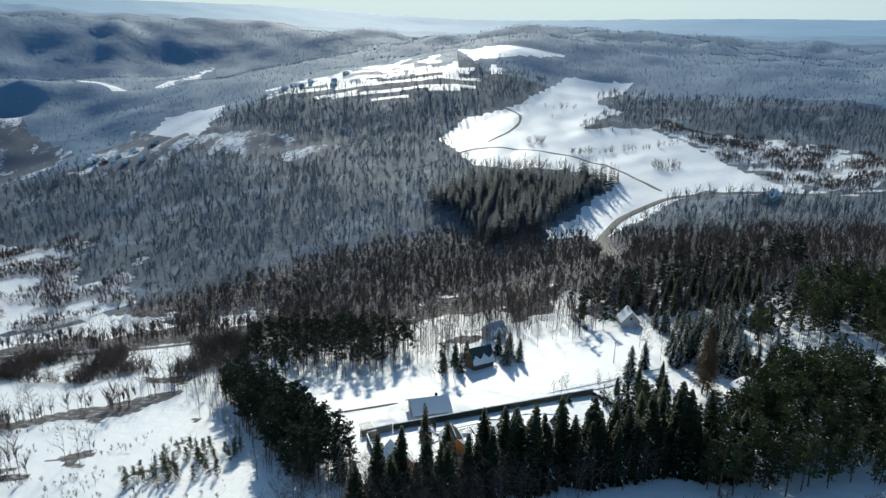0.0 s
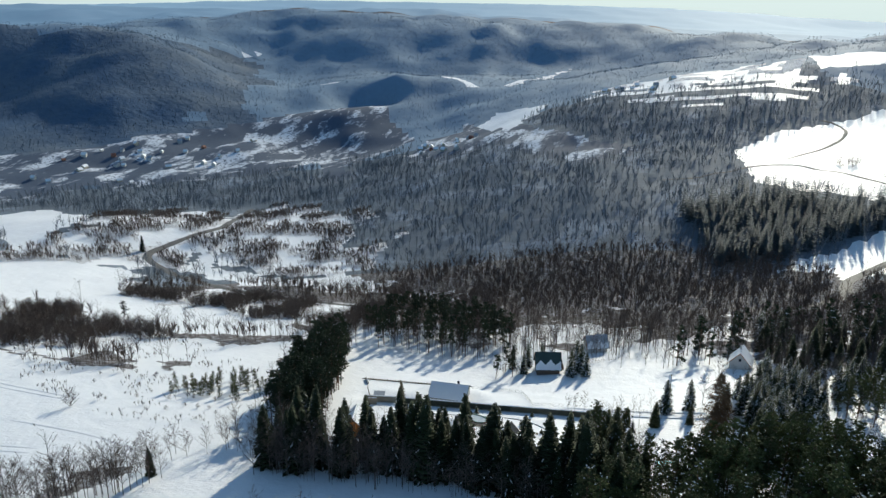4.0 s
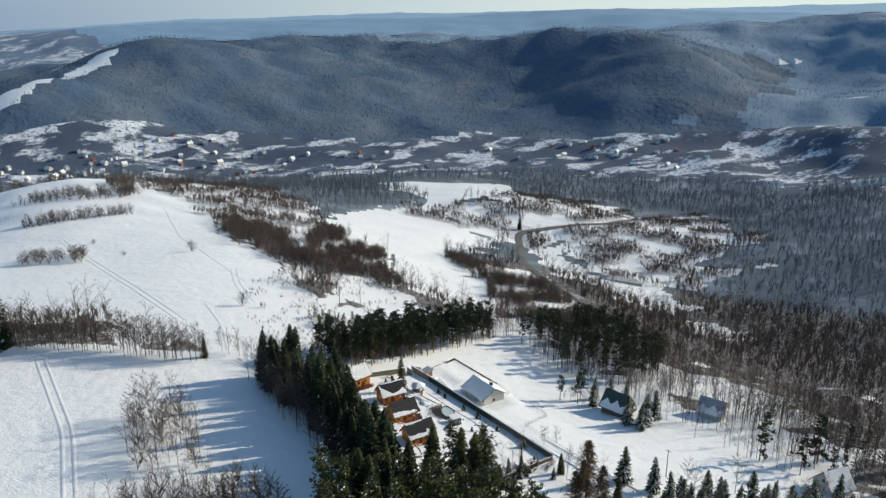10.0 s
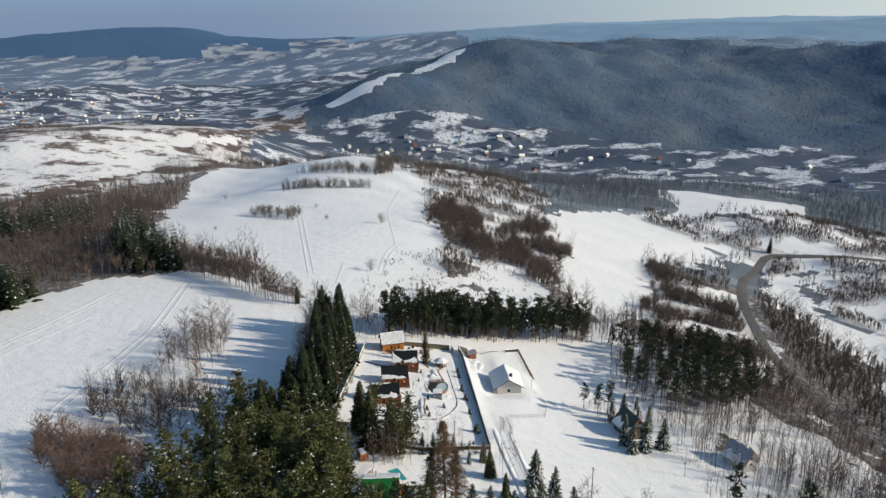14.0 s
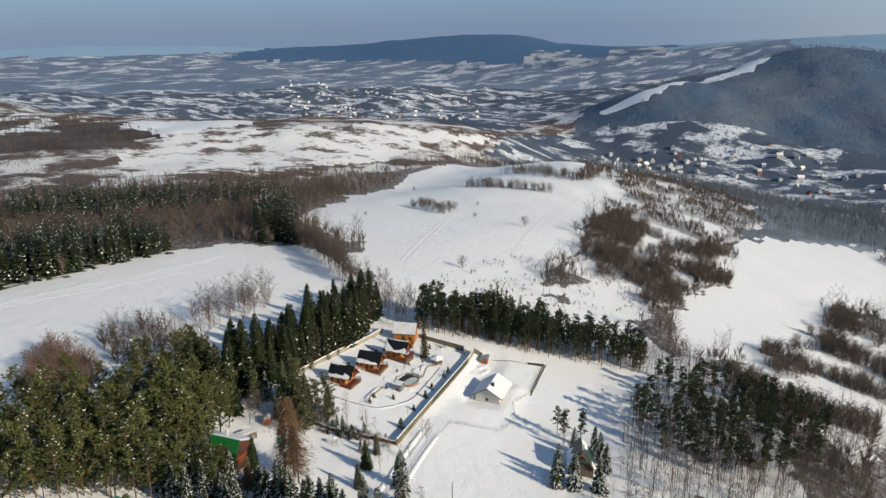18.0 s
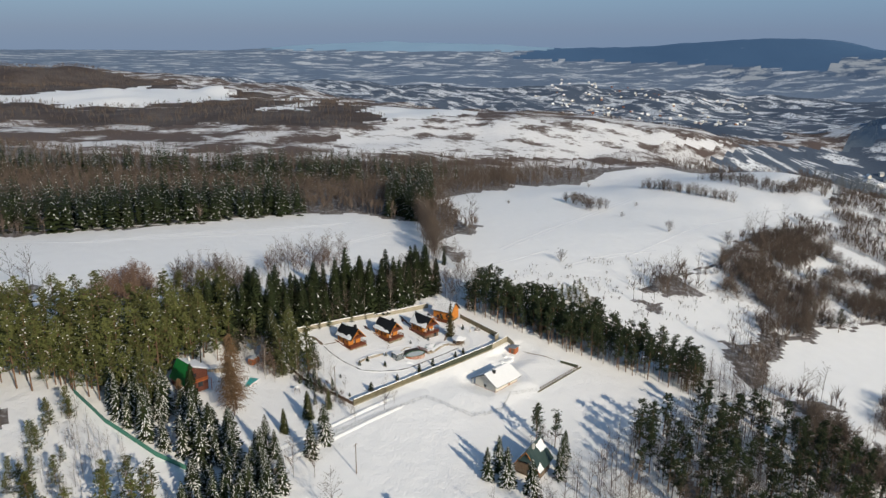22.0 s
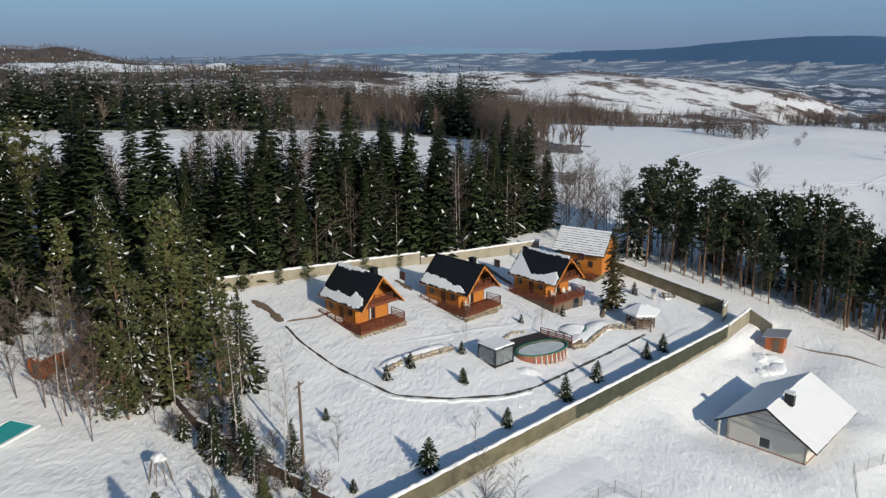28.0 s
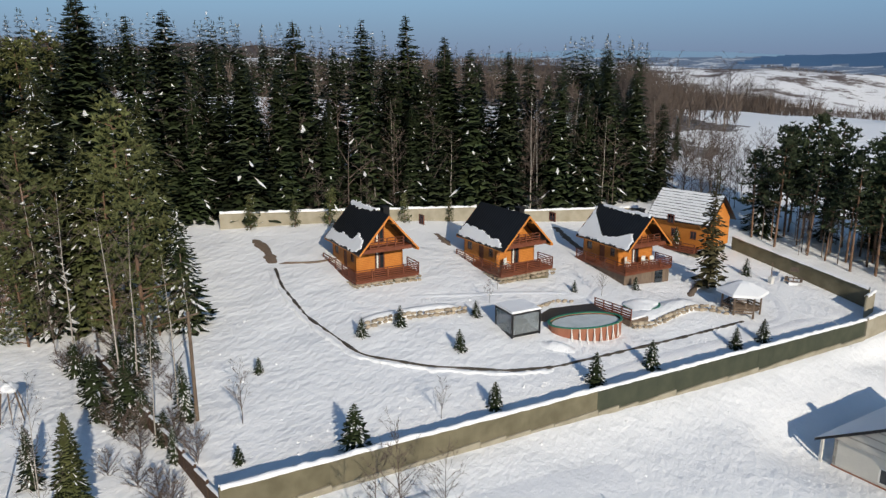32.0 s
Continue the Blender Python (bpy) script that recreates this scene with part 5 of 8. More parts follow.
# ---- larger cabin with a snowy tin roof ----
def tin_cabin():
    c = thing("log_house", 29.35, 160.63, 2.16, -80, "orange log house with snow-striped sheet roof behind a tree", "house")
    L, HWD, ridge, eave = 3.5, 2.5, 6.0, 2.9

    def px(s):
        return lambda u, v, w, h, t: ((s, u, v), (t, w, h))

    def py(s):
        return lambda u, v, w, h, t: ((u, s, v), (w, t, h))
    holes = [(-2.2, -1.4, 0.9, 1.9), (0.2, 1.1, 0.9, 1.9)]
    part("wall", holed(bmesh.new(), -L, L, 0, 3.1, holes, py(HWD - 0.08), 0.16), LOG, c)
    for u in (-1.8, 0.65):
        window("window", c, py(HWD - 0.06), u, 1.4, 0.85, 1.0, 1)
    part("wall", block((0, -HWD + 0.08, 1.55), (2 * L, 0.16, 3.1)), LOG, c)
    for s in (1, -1):
        part("gable_wall", prism(bmesh.new(), [(-HWD, 0), (HWD, 0), (HWD, 3.1), (0, ridge - 0.3), (-HWD, 3.1)], "x", s * L - 0.08, s * L + 0.08), LOG, c)
        rb = prism(bmesh.new(), [(0, ridge), (s * 3.1, eave), (s * 3.1, eave - 0.12), (0, ridge - 0.14)], "x", -4.1, 4.1)
        part("roof_slope", rb, DARK_METAL, c, "dark sheet roof slope")
        ln = math.hypot(3.1, ridge - eave)
        for k in range(11):
            f0, f1 = (k + 0.04) / 11, (k + (0.86 if s > 0 else 0.99)) / 11
            sb = snow_slab([(0.05, f0 * ln), (8.1, f0 * ln), (8.1, f1 * ln), (0.05, f1 * ln)], 40 + k, 0.07, 0.5, 0.03)
            on_slope(sb, (4.1, 0, ridge + 0.02), (-1, 0, 0), (0, s * 3.1, eave - ridge)) if s > 0 else on_slope(sb, (-4.1, 0, ridge + 0.02), (1, 0, 0), (0, s * 3.1, eave - ridge))
            part("roof_snow", sb, SNOW_CAP, c, "strip of snow between roof courses")
    part("deck", block((0.4, 3.6, -0.1), (7.4, 2.2, 0.16)), LOG_DARK, c)
    railing(c, [(-3.2, 4.6, 4.0, 4.6), (4.0, 4.6, 4.0, 2.6)], 0, 0.85, 3, LOG_DARK, "deck_railing")
    part("plinth", block((0.2, 0.8, -0.9), (7.0, 6.6, 1.6)), CONCRETE, c)


tin_cabin()


# ---- cream house on the lower plot ----
def cream_house():
    zb = -5.0
    c = thing("cream_house", 47.0, 196.75, zb, -1, "cream plastered bungalow with thick snow on its roof", "house")
    L, HWD, ridge, eave, R = 5.3, 3.9, 5.1, 2.15, 5.0
    k = (ridge - eave) / R

    def px(s):
        return lambda u, v, w, h, t: ((s, u, v), (t, w, h))

    def py(s):
        return lambda u, v, w, h, t: ((u, s, v), (w, t, h))
    north = [(-4.2, -3.2, 0.95, 2.05), (-1.8, -0.9, 0.2, 2.2), (0.4, 1.3, 0.95, 2.05), (3.0, 4.2, 0.95, 2.05)]
    part("wall", holed(bmesh.new(), -L, L, 0.35, 2.6, north, py(HWD - 0.12), 0.24), PLASTER, c)
    for u, w in ((-3.7, 1.0), (0.85, 0.9), (3.6, 1.2)):
        window("window", c, py(HWD - 0.08), u, 1.5, w, 1.1, 1, True, WHITE_PLASTIC)
    part("door", block((-1.35, HWD - 0.12, 1.25), (0.88, 0.1, 1.95)), LOG_DARK, c)
    part("wall", block((0, -HWD + 0.12, 1.5), (2 * L, 0.24, 2.3)), PLASTER, c)
    part("wall", holed(bmesh.new(), -HWD, HWD, 0.35, 2.45, [(-0.65, 0.55, 0.5, 1.7)], px(L - 0.12), 0.24), PLASTER, c)
    window("window", c, px(L - 0.08), -0.05, 1.1, 1.2, 1.2, 1, False, WHITE_PLASTIC)
    part("wall", block((-L + 0.12, 0, 1.4), (0.24, 2 * HWD, 2.1)), PLASTER, c)
    for s in (1, -1):
        top = lambda q: ridge - 0.35 - abs(q) * k
        part("gable", prism(bmesh.new(), [(-HWD, 2.45), (HWD, 2.45), (HWD, top(HWD)), (0, top(0)), (-HWD, top(HWD))], "x", s * L - 0.10, s * L + 0.14), GABLE_BOARD, c, "boarded cream gable")
        part("roof_slope", prism(bmesh.new(), [(0, ridge), (s * R, eave), (s * R, eave - 0.2), (0, ridge - 0.22)], "x", -5.95, 5.95), DARK_METAL, c)
        ln = math.hypot(R, ridge - eave)
        sb = snow_slab([(0.02, -0.02), (11.88, -0.02), (11.88, ln + 0.05), (0.02, ln + 0.05)], 60 + s, 0.2, 0.6, 0.04)
        on_slope(sb, (5.95, 0, ridge + 0.02), (-1, 0, 0), (0, s * R, eave - ridge)) if s > 0 else on_slope(sb, (-5.95, 0, ridge + 0.02), (1, 0, 0), (0, s * R, eave - ridge))
        part("roof_snow", sb, SNOW_CAP, c, "thick unbroken snow on the roof")
    part("plinth", block((0, 0, -0.1), (2 * L + 0.1, 2 * HWD + 0.1, 0.95)), PLINTH, c, "rust-coloured plinth")
    part("terrace", block((0.2, HWD + 0.35, -0.1), (5.0, 0.6, 0.4)), PLINTH, c)
    part("porch_post", block((L + 0.2, -HWD - 0.75, 1.0), (0.18, 0.18, 2.3)), PALE_BRICK, c)
    part("porch_post", block((-L - 0.2, -HWD - 0.75, 1.0), (0.18, 0.18, 2.3)), PALE_BRICK, c)
    ch = part("chimney", block((2.4, 0.9, ridge + 0.05), (0.6, 0.9, 1.3), soft=0.02), DARK_METAL, c)
    part("chimney_snow", snow_slab([(2.05, 0.4), (2.75, 0.4), (2.75, 1.4), (2.05, 1.4)], 70, 0.18, 0.4, 0.03), SNOW_CAP, ch)
    ch.children[-1].location = (0, 0, ridge + 0.7)


cream_house()


# ---- garden shed by the cream house ----
sh = thing("garden_shed", 26.9, 188.3, gz(26.9, 188.3), 10, "small rust-red shed with grey sheet roof", "shed")
part("wall", block((0, 0, 0.85), (2.6, 2.2, 1.9), soft=0.03), RUST_WOOD, sh)
part("roof", prism(bmesh.new(), [(-1.5, 1.75), (1.5, 2.15), (1.5, 2.27), (-1.5, 1.87)], "x", -1.7, 1.7), GREY_SHEET, sh, "ribbed grey sheet roof")
part("door", block((1.32, 0.2, 0.8), (0.05, 0.8, 1.6)), WEATHERED, sh)


# ---- dark-roofed chalet among spruces ----
def chalet(name, x, y, turn, L, W, ridge, eave, roof_mat, wall_mat, label, snow_low, trim=None):
    c = thing(name, x, y, gz(x, y) - 0.1, turn, label, "house")
    R = W / 2 + 0.7
    k = (ridge - eave) / R
    top = lambda q: ridge - 0.3 - abs(q) * k
    side = top(W / 2)

    def px(s):
        return lambda u, v, w, h, t: ((s, u, v), (t, w, h))

    def py(s):
        return lambda u, v, w, h, t: ((u, s, v), (w, t, h))
    for s in (1, -1):
        part("wall", block((0, s * (W / 2 - 0.1), side / 2 - 0.3), (L, 0.2, side + 0.6)), wall_mat, c)
        hz = [(-0.6, 0.6, ridge * 0.28, ridge * 0.28 + 1.1)]
        part("wall", holed(bmesh.new(), -W / 2, W / 2, -0.6, side, hz if side > ridge * 0.28 + 1.2 else [], px(s * (L / 2 - 0.1)), 0.2), wall_mat, c)
        part("gable", prism(bmesh.new(), [(-W / 2, side), (W / 2, side), (0, top(0))], "x", s * (L / 2 - 0.1) - 0.1, s * (L / 2 - 0.1) + 0.1), trim or wall_mat, c)
        if side > ridge * 0.28 + 1.2:
            window("window", c, px(s * (L / 2 - 0.06)), 0, ridge * 0.28 + 0.55, 1.2, 1.1, 1, True, WHITE_PLASTIC)
        part("gable_window", block((s * (L / 2 + 0.02), 0, side + (ridge - side) * 0.3), (0.06, 0.8, 0.9)), PANE, c)
        part("roof_slope", prism(bmesh.new(), [(0, ridge), (s * R, eave), (s * R, eave - 0.15), (0, ridge - 0.18)], "x", -L / 2 - 0.7, L / 2 + 0.7), roof_mat, c)
        for e in (1, -1):
            part("bargeboard", prism(bmesh.new(), [(0, ridge - 0.02), (s * R, eave - 0.02), (s * R, eave - 0.22), (0, ridge - 0.25)], "x", e * (L / 2 + 0.72) - 0.02, e * (L / 2 + 0.72) + 0.02), TRIM, c)
        ln = math.hypot(R, ridge - eave)
        for i, o in enumerate(snow_low[0 if s > 0 else 1]):
            sb = snow_slab([(a * (L + 1.4), b * ln) for a, b in o], 80 + i + int(x), 0.14, 0.4, 0.12)
            on_slope(sb, (L / 2 + 0.7, 0, ridge + 0.02), (-1, 0, 0), (0, R, eave - ridge)) if s > 0 else on_slope(sb, (-L / 2 - 0.7, 0, ridge + 0.02), (1, 0, 0), (0, -R, eave - ridge))
            part("roof_snow", sb, SNOW_CAP, c, "snow on the lower roof")
    ch = part("chimney", block((L * 0.15, 0.5, ridge + 0.1), (0.6, 0.6, 1.4), soft=0.02), PALE_BRICK, c)
    return c


all_snow = [[(0.01, 0.0), (0.99, 0.0), (0.99, 0.99), (0.01, 0.99)]]
half_snow = [[(0.02, 0.75), (0.2, 0.45), (0.4, 0.7), (0.6, 0.4), (0.75, 0.72), (0.98, 0.5), (0.98, 0.99), (0.02, 0.99)]]
patch_snow = [[(0.55, 0.1), (0.98, 0.06), (0.98, 0.5), (0.6, 0.45)], [(0.02, 0.8), (0.3, 0.7), (0.3, 0.99), (0.02, 0.99)]]
ch_ob = chalet("chalet", 73.5, 229.0, 12, 7.5, 6.4, 7.4, 2.4, TEAL_SHEET, WEATHERED, "steep dark green-roofed chalet with patches of snow", (patch_snow, half_snow), trim=WEATHERED)
hip = bmesh.new()
prism(hip, [(3.0, 7.42), (4.75, 4.9), (4.75, 4.78), (2.9, 7.25)], "y", -1.0, 1.0)
for v in hip.verts:
    if v.co.x > 4:
        v.co.y *= 2.2
    else:
        v.co.y *= 0.1
part("hip_slope", hip, TEAL_SHEET, ch_ob, "half-hipped end of the roof")
part("balcony", block((4.5, 0, 2.1), (1.5, 5.2, 0.15)), WEATHERED, ch_ob)
part("balcony_rail", block((5.2, 0, 2.6), (0.08, 5.2, 0.8)), WEATHERED, ch_ob)
chalet("grey_chalet", 88.5, 256.0, 20, 7.0, 6.0, 6.6, 2.6, GREY_SHEET, PALE_BRICK, "pale chalet with snowy grey roof in the bare woods", (all_snow, half_snow))
chalet("roadside_chalet", 136.5, 240.0, 75, 6.5, 6.4, 6.6, 2.2, DARK_METAL, PALE_BRICK, "white chalet with snow-covered steep roof", (all_snow, all_snow))
chalet("farmhouse", 346, 425, 25, 16, 9, 7.0, 3.2, DARK_METAL, PLASTER, "long farmhouse under snow on the far slope", (all_snow, all_snow))
chalet("hill_house", 300, 262, 30, 10, 8, 7.5, 3.2, DARK_METAL, PALE_BRICK, "house under snow at the wood's edge", (all_snow, all_snow))
chalet("wayside_house", 318, 290, 70, 9, 8, 7.0, 3.2, TILE_ROOF, PLASTER, "cream house with snowy roof between trees", (all_snow, half_snow))


# ---- green-roofed house in the pines ----
def green_house():
    x, y = 124.5, 155.5
    z = gz(x, y)
    c = thing("green_roofed_house", x, y, z, -2, "house with steep bright green sheet roof, snowy to the west", "house")
    zr, ze = 15.8 - z, 11.2 - z
    part("roof_slope", prism(bmesh.new(), [(0.6, zr), (3.2, ze), (3.2, ze - 0.15), (0.6, zr - 0.2)], "y", -4.0, 4.0), GREEN_SHEET, c, "bare green sheet roof slope")
    part("roof_slope", prism(bmesh.new(), [(0.6, zr), (-4.6, zr - 2.25), (-4.6, zr - 2.4), (0.6, zr - 0.2)], "y", -4.0, 4.2), GREY_SHEET, c)
    sb = snow_slab([(0.1, 0.1), (8.1, 0.1), (8.1, 5.6), (0.1, 5.6)], 91, 0.16, 0.5, 0.08)
    part("roof_snow", on_slope(sb, (0.6, -4.0, zr + 0.02), (0, 1, 0), (-6.0, 0, -2.6)), SNOW_CAP, c, "snow on the flat side of the roof")
    for yy in (-3.4, 3.4):
        part("gable_wall", prism(bmesh.new(), [(-3.6, -0.5), (2.9, -0.5), (2.9, ze - 0.1), (0.6, zr - 0.3), (-3.6, zr - 2.2)], "y", yy - 0.1, yy + 0.1), HOUSE_BOARDS, c, "brown boarded gable")
    part("wall", block((-3.6, 0, (zr - 2.5) / 2 - 0.2), (0.2, 6.8, zr - 2.2)), HOUSE_BOARDS, c)
    part("wall", block((2.9, 0, ze / 2 - 0.2), (0.2, 6.8, ze + 0.2)), HOUSE_BOARDS, c)
    part("window", block((-1.5, 3.52, 1.5), (1.3, 0.08, 1.3)), PANE, c)
    part("window", block((1.3, 3.52, 1.5), (0.9, 0.08, 1.3)), PANE, c)
    ch = part("chimney", block((-1.2, -1.0, zr + 0.0), (0.5, 0.5, 1.4), soft=0.02), PALE_BRICK, c)
    part("window", block((0.2, 3.52, 4.4), (1.4, 0.08, 1.0)), PANE, c)
    part("balcony_floor", block((-0.4, 4.1, 2.9), (6.0, 1.4, 0.14)), RUST_WOOD, c)
    part("balcony_rail", block((-0.4, 4.75, 3.7), (6.0, 0.07, 0.10)), RUST_WOOD, c)
    for q in range(13):
        part("baluster", block((-3.3 + 0.48 * q, 4.75, 3.3), (0.07, 0.05, 0.8)), RUST_WOOD, c)
    for q in (-3.9, 0.9):
        part("porch_post", block((q if q < 0 else 2.4, 4.7, 1.2), (0.14, 0.14, 3.6)), RUST_WOOD, c)


green_house()

ls = thing("lane_shed", 128.0, 195.6, gz(128, 195.6), 25, "small shed with snow-covered roof beside the lane", "shed")
part("wall", block((0, 0, 0.8), (3.4, 2.8, 2.0)), WEATHERED, ls)
part("roof", prism(bmesh.new(), [(-1.7, 1.6), (1.7, 2.3), (1.7, 2.42), (-1.7, 1.72)], "x", -2.0, 2.0), GREY_SHEET, ls)
part("roof_snow", on_slope(snow_slab([(-2.0, -1.72), (2.0, -1.72), (2.0, 1.72), (-2.0, 1.72)], 93, 0.2, 0.4, 0.05), (0, 0, 2.1), (1, 0, 0), (0, 3.4, 0.7)), SNOW_CAP, ls)


# ---- walls round the yard ----
def plate(x, y, turn, ln, thick, low, top_a, top_b):
    """A wall panel whose top follows the slope."""
    bm = bmesh.new()
    m = pose(x, y, 0, 0, 0, turn)
    v = [bm.verts.new(m @ Vector((a * ln / 2, b * thick / 2, z))) for b in (-1, 1) for a, z in ((-1, low), (1, low), (1, top_b), (-1, top_a))]
    for q in ((0, 1, 2, 3), (7, 6, 5, 4), (0, 4, 5, 1), (1, 5, 6, 2), (2, 6, 7, 3), (3, 7, 4, 0)):
        bm.faces.new([v[i] for i in q])
    return bm


def panel_wall(name, label, x0, y0, x1, y1, top0, top1, low, panel_mats, base_mat=None, bay=2.0, cap=True, seed=1):
    """A wall of concrete panels between posts, with a ragged cap of snow. low: how far each bay goes into the ground."""
    ln = math.hypot(x1 - x0, y1 - y0)
    n = max(1, round(ln / bay))
    turn = math.degrees(math.atan2(y1 - y0, x1 - x0))
    w = new(name)
    tagged(w, label, "wall", kind="structure")
    r = random.Random(seed)
    for k in range(n):
        f = (k + 0.5) / n
        px, py, pt = x0 + (x1 - x0) * f, y0 + (y1 - y0) * f, top0 + (top1 - top0) * f
        g = gz(px, py) - low
        m = panel_mats[int(f * len(panel_mats))]
        rise = (top1 - top0) / n
        part("panel", plate(px, py, turn, ln / n - 0.02, 0.14, g - abs(rise), pt - rise / 2, pt + rise / 2), m, w)
        part("post", plate(x0 + (x1 - x0) * k / n, y0 + (y1 - y0) * k / n, turn, 0.1, 0.155, g - abs(rise), pt - rise / 2 - 0.02, pt - rise / 2 - 0.02), m, w)
        if base_mat:
            part("footing", block((px, py, gz(px, py + 0.2) + 0.05), (ln / n - 0.02, 0.36 + r.uniform(0, 0.1), r.uniform(0.3, 0.7)), turn, 0, 0.03), base_mat, w)
    if cap:
        cb = bmesh.new()
        m = int(ln / 0.5)
        rows = []
        d = Vector((x1 - x0, y1 - y0)).normalized()
        nrm = Vector((-d.y, d.x))
        for k in range(m + 1):
            f = k / m
            cx, cy, cz = x0 + (x1 - x0) * f, y0 + (y1 - y0) * f, top0 + (top1 - top0) * f
            a, h = r.uniform(0.14, 0.24), r.uniform(0.10, 0.26)
            rows.append([cb.verts.new((cx + nrm.x * s * a, cy + nrm.y * s * a, cz + z)) for s, z in ((-1, -0.04), (-0.8, h * 0.7), (0, h), (0.8, h * 0.7), (1, -0.04))])
        for p, q in zip(rows, rows[1:]):
            for i in range(4):
                cb.faces.new((p[i], q[i], q[i + 1], p[i + 1]))
        part("snow_cap", cb, SNOW_CAP, w, "ragged cap of snow", True)
    return w


panel_wall("wall_front", "long concrete panel wall, mossy and dark green, capped with snow", 93.27, 184.21, 33.54, 184.38, 3.01, 0.13, 0.4, [CONCRETE] * 4 + [CONCRETE_GREEN] * 5, CONCRETE_PALE, seed=2)
panel_wall("wall_front_end", "pale concrete end of the yard wall", 33.34, 184.43, 24.64, 183.68, 0.16, -0.07, 0.4, [CONCRETE_PALE], None, seed=3)
panel_wall("wall_corner", "short pale return of the yard wall", 24.45, 183.68, 24.91, 186.95, -0.18, -1.44, 0.4, [CONCRETE_PALE], None, 1.7, False, seed=4)
panel_wall("wall_side", "concrete side wall with snow cap under the pines", 25.61, 180.40, 25.30, 163.65, 0.66, 2.87, 0.4, [CONCRETE], None, seed=5)
panel_wall("wall_back", "pale concrete back wall with snow cap below spruces", 80.20, 143.55, 51.94, 148.32, 8.46, 6.81, 0.4, [CONCRETE_PALE], None, seed=6)
panel_wall("wall_back_low", "lower part of the concrete back wall", 51.78, 148.41, 28.81, 151.69, 6.15, 4.76, 0.4, [CONCRETE_PALE], None, seed=7)
panel_wall("wall_pier", "pale concrete gate pier with snow on top", 25.91, 181.10, 28.41, 181.60, 0.66, 0.68, 0.5, [CONCRETE_PALE], None, 2.5, seed=8)
# dark fence on the east side of the yard
fence = new("wall_east")
tagged(fence, "dark brown board fence with snow on its rail", "fence", kind="structure")
EF = [(93.2, 184.0), (94.0, 178.0), (95.0, 172.0), (95.8, 166.0), (95.0, 160.0), (92.0, 153.0)]
for (xa, ya), (xb, yb) in zip(EF, EF[1:]):
    n = 4
    for k in range(n):
        a, b = (xa + (xb - xa) * k / n, ya + (yb - ya) * k / n), (xa + (xb - xa) * (k + 1) / n, ya + (yb - ya) * (k + 1) / n)
        mx, my = (a[0] + b[0]) / 2, (a[1] + b[1]) / 2
        z = gz(mx, my)
        turn = math.degrees(math.atan2(b[1] - a[1], b[0] - a[0]))
        ln = math.hypot(b[0] - a[0], b[1] - a[1])
        part("board_panel", block((mx, my, z + 0.45), (ln - 0.05, 0.06, 1.3), turn), FENCE_BROWN, fence)
        part("fence_post", block((a[0], a[1], z + 0.5), (0.12, 0.12, 1.35), turn), FENCE_BROWN, fence)
        part("rail_snow", block((mx, my, z + 1.13), (ln, 0.2, 0.14), turn, 0, 0.05), SNOW_CAP, fence)


# ---- pool, glazed shelter, terrace ----
px0, py0 = 59.4, 174.6
pz = gz(px0, py0)
pool = thing("above_ground_pool", px0, py0, pz - 0.25, -15, "oval above-ground pool, frozen, with rust-brown wall and white braces", "pool")


def oval(bm, a, b, z0, z1, seg=40, caps=True):
    ring = []
    for z in (z0, z1):
        ring.append([bm.verts.new((a * math.cos(2 * math.pi * s / seg), b * math.sin(2 * math.pi * s / seg), z)) for s in range(seg)])
    for s in range(seg):
        bm.faces.new((ring[0][s], ring[0][(s + 1) % seg], ring[1][(s + 1) % seg], ring[1][s]))
    if caps:
        bm.faces.new(ring[1])
        bm.faces.new(ring[0][::-1])
    return bm


def oval_ring(a, b, width, z0, z1, seg=40):
    bm = bmesh.new()
    R = [[bm.verts.new((aa * math.cos(2 * math.pi * s / seg), bb * math.sin(2 * math.pi * s / seg), z)) for s in range(seg)]
         for aa, bb, z in ((a, b, z0), (a, b, z1), (a - width, b - width, z1), (a - width, b - width, z0))]
    for i in range(4):
        for s in range(seg):
            bm.faces.new((R[i][s], R[i][(s + 1) % seg], R[(i + 1) % 4][(s + 1) % seg], R[(i + 1) % 4][s]))
    return bm


part("pool_wall", oval_ring(3.3, 1.85, 0.05, -0.3, 1.12), POOL_SIDE, pool, "rust-brown rattan-look wall")
part("pool_rim", oval_ring(3.38, 1.93, 0.2, 1.12, 1.2), POOL_GREEN, pool, "dark green rim")
part("liner", oval(bmesh.new(), 3.24, 1.79, 0.6, 0.98), POOL_GREEN, pool)
part("ice", oval(bmesh.new(), 3.0, 1.58, 0.98, 1.05), ICE, pool, "ice with thin snow")
for k in range(8):
    u = -2.3 + k * 0.62
    yy = 1.85 * math.sqrt(max(0.0, 1 - (u / 3.3) ** 2))
    part("brace", bar(bmesh.new(), (u, yy + 0.03, 1.1), (u, yy + 0.06, -0.1), 0.07), WHITE_PLASTIC, pool)
    part("brace", bar(bmesh.new(), (u, yy + 0.05, 0.9), (u + 0.1, yy + 0.5, 0.0), 0.06), WHITE_PLASTIC, pool)
deck_t = thing("pool_terrace", 59.4, 172.0, gz(59.4, 171.4) + 0.12, -14, "dark wet boards behind the pool", "terrace")
for k in range(10):
    part("board", block((0, -1.4 + k * 0.27, 0.05), (7.2, 0.25, 0.06)), WET_WOOD, deck_t)

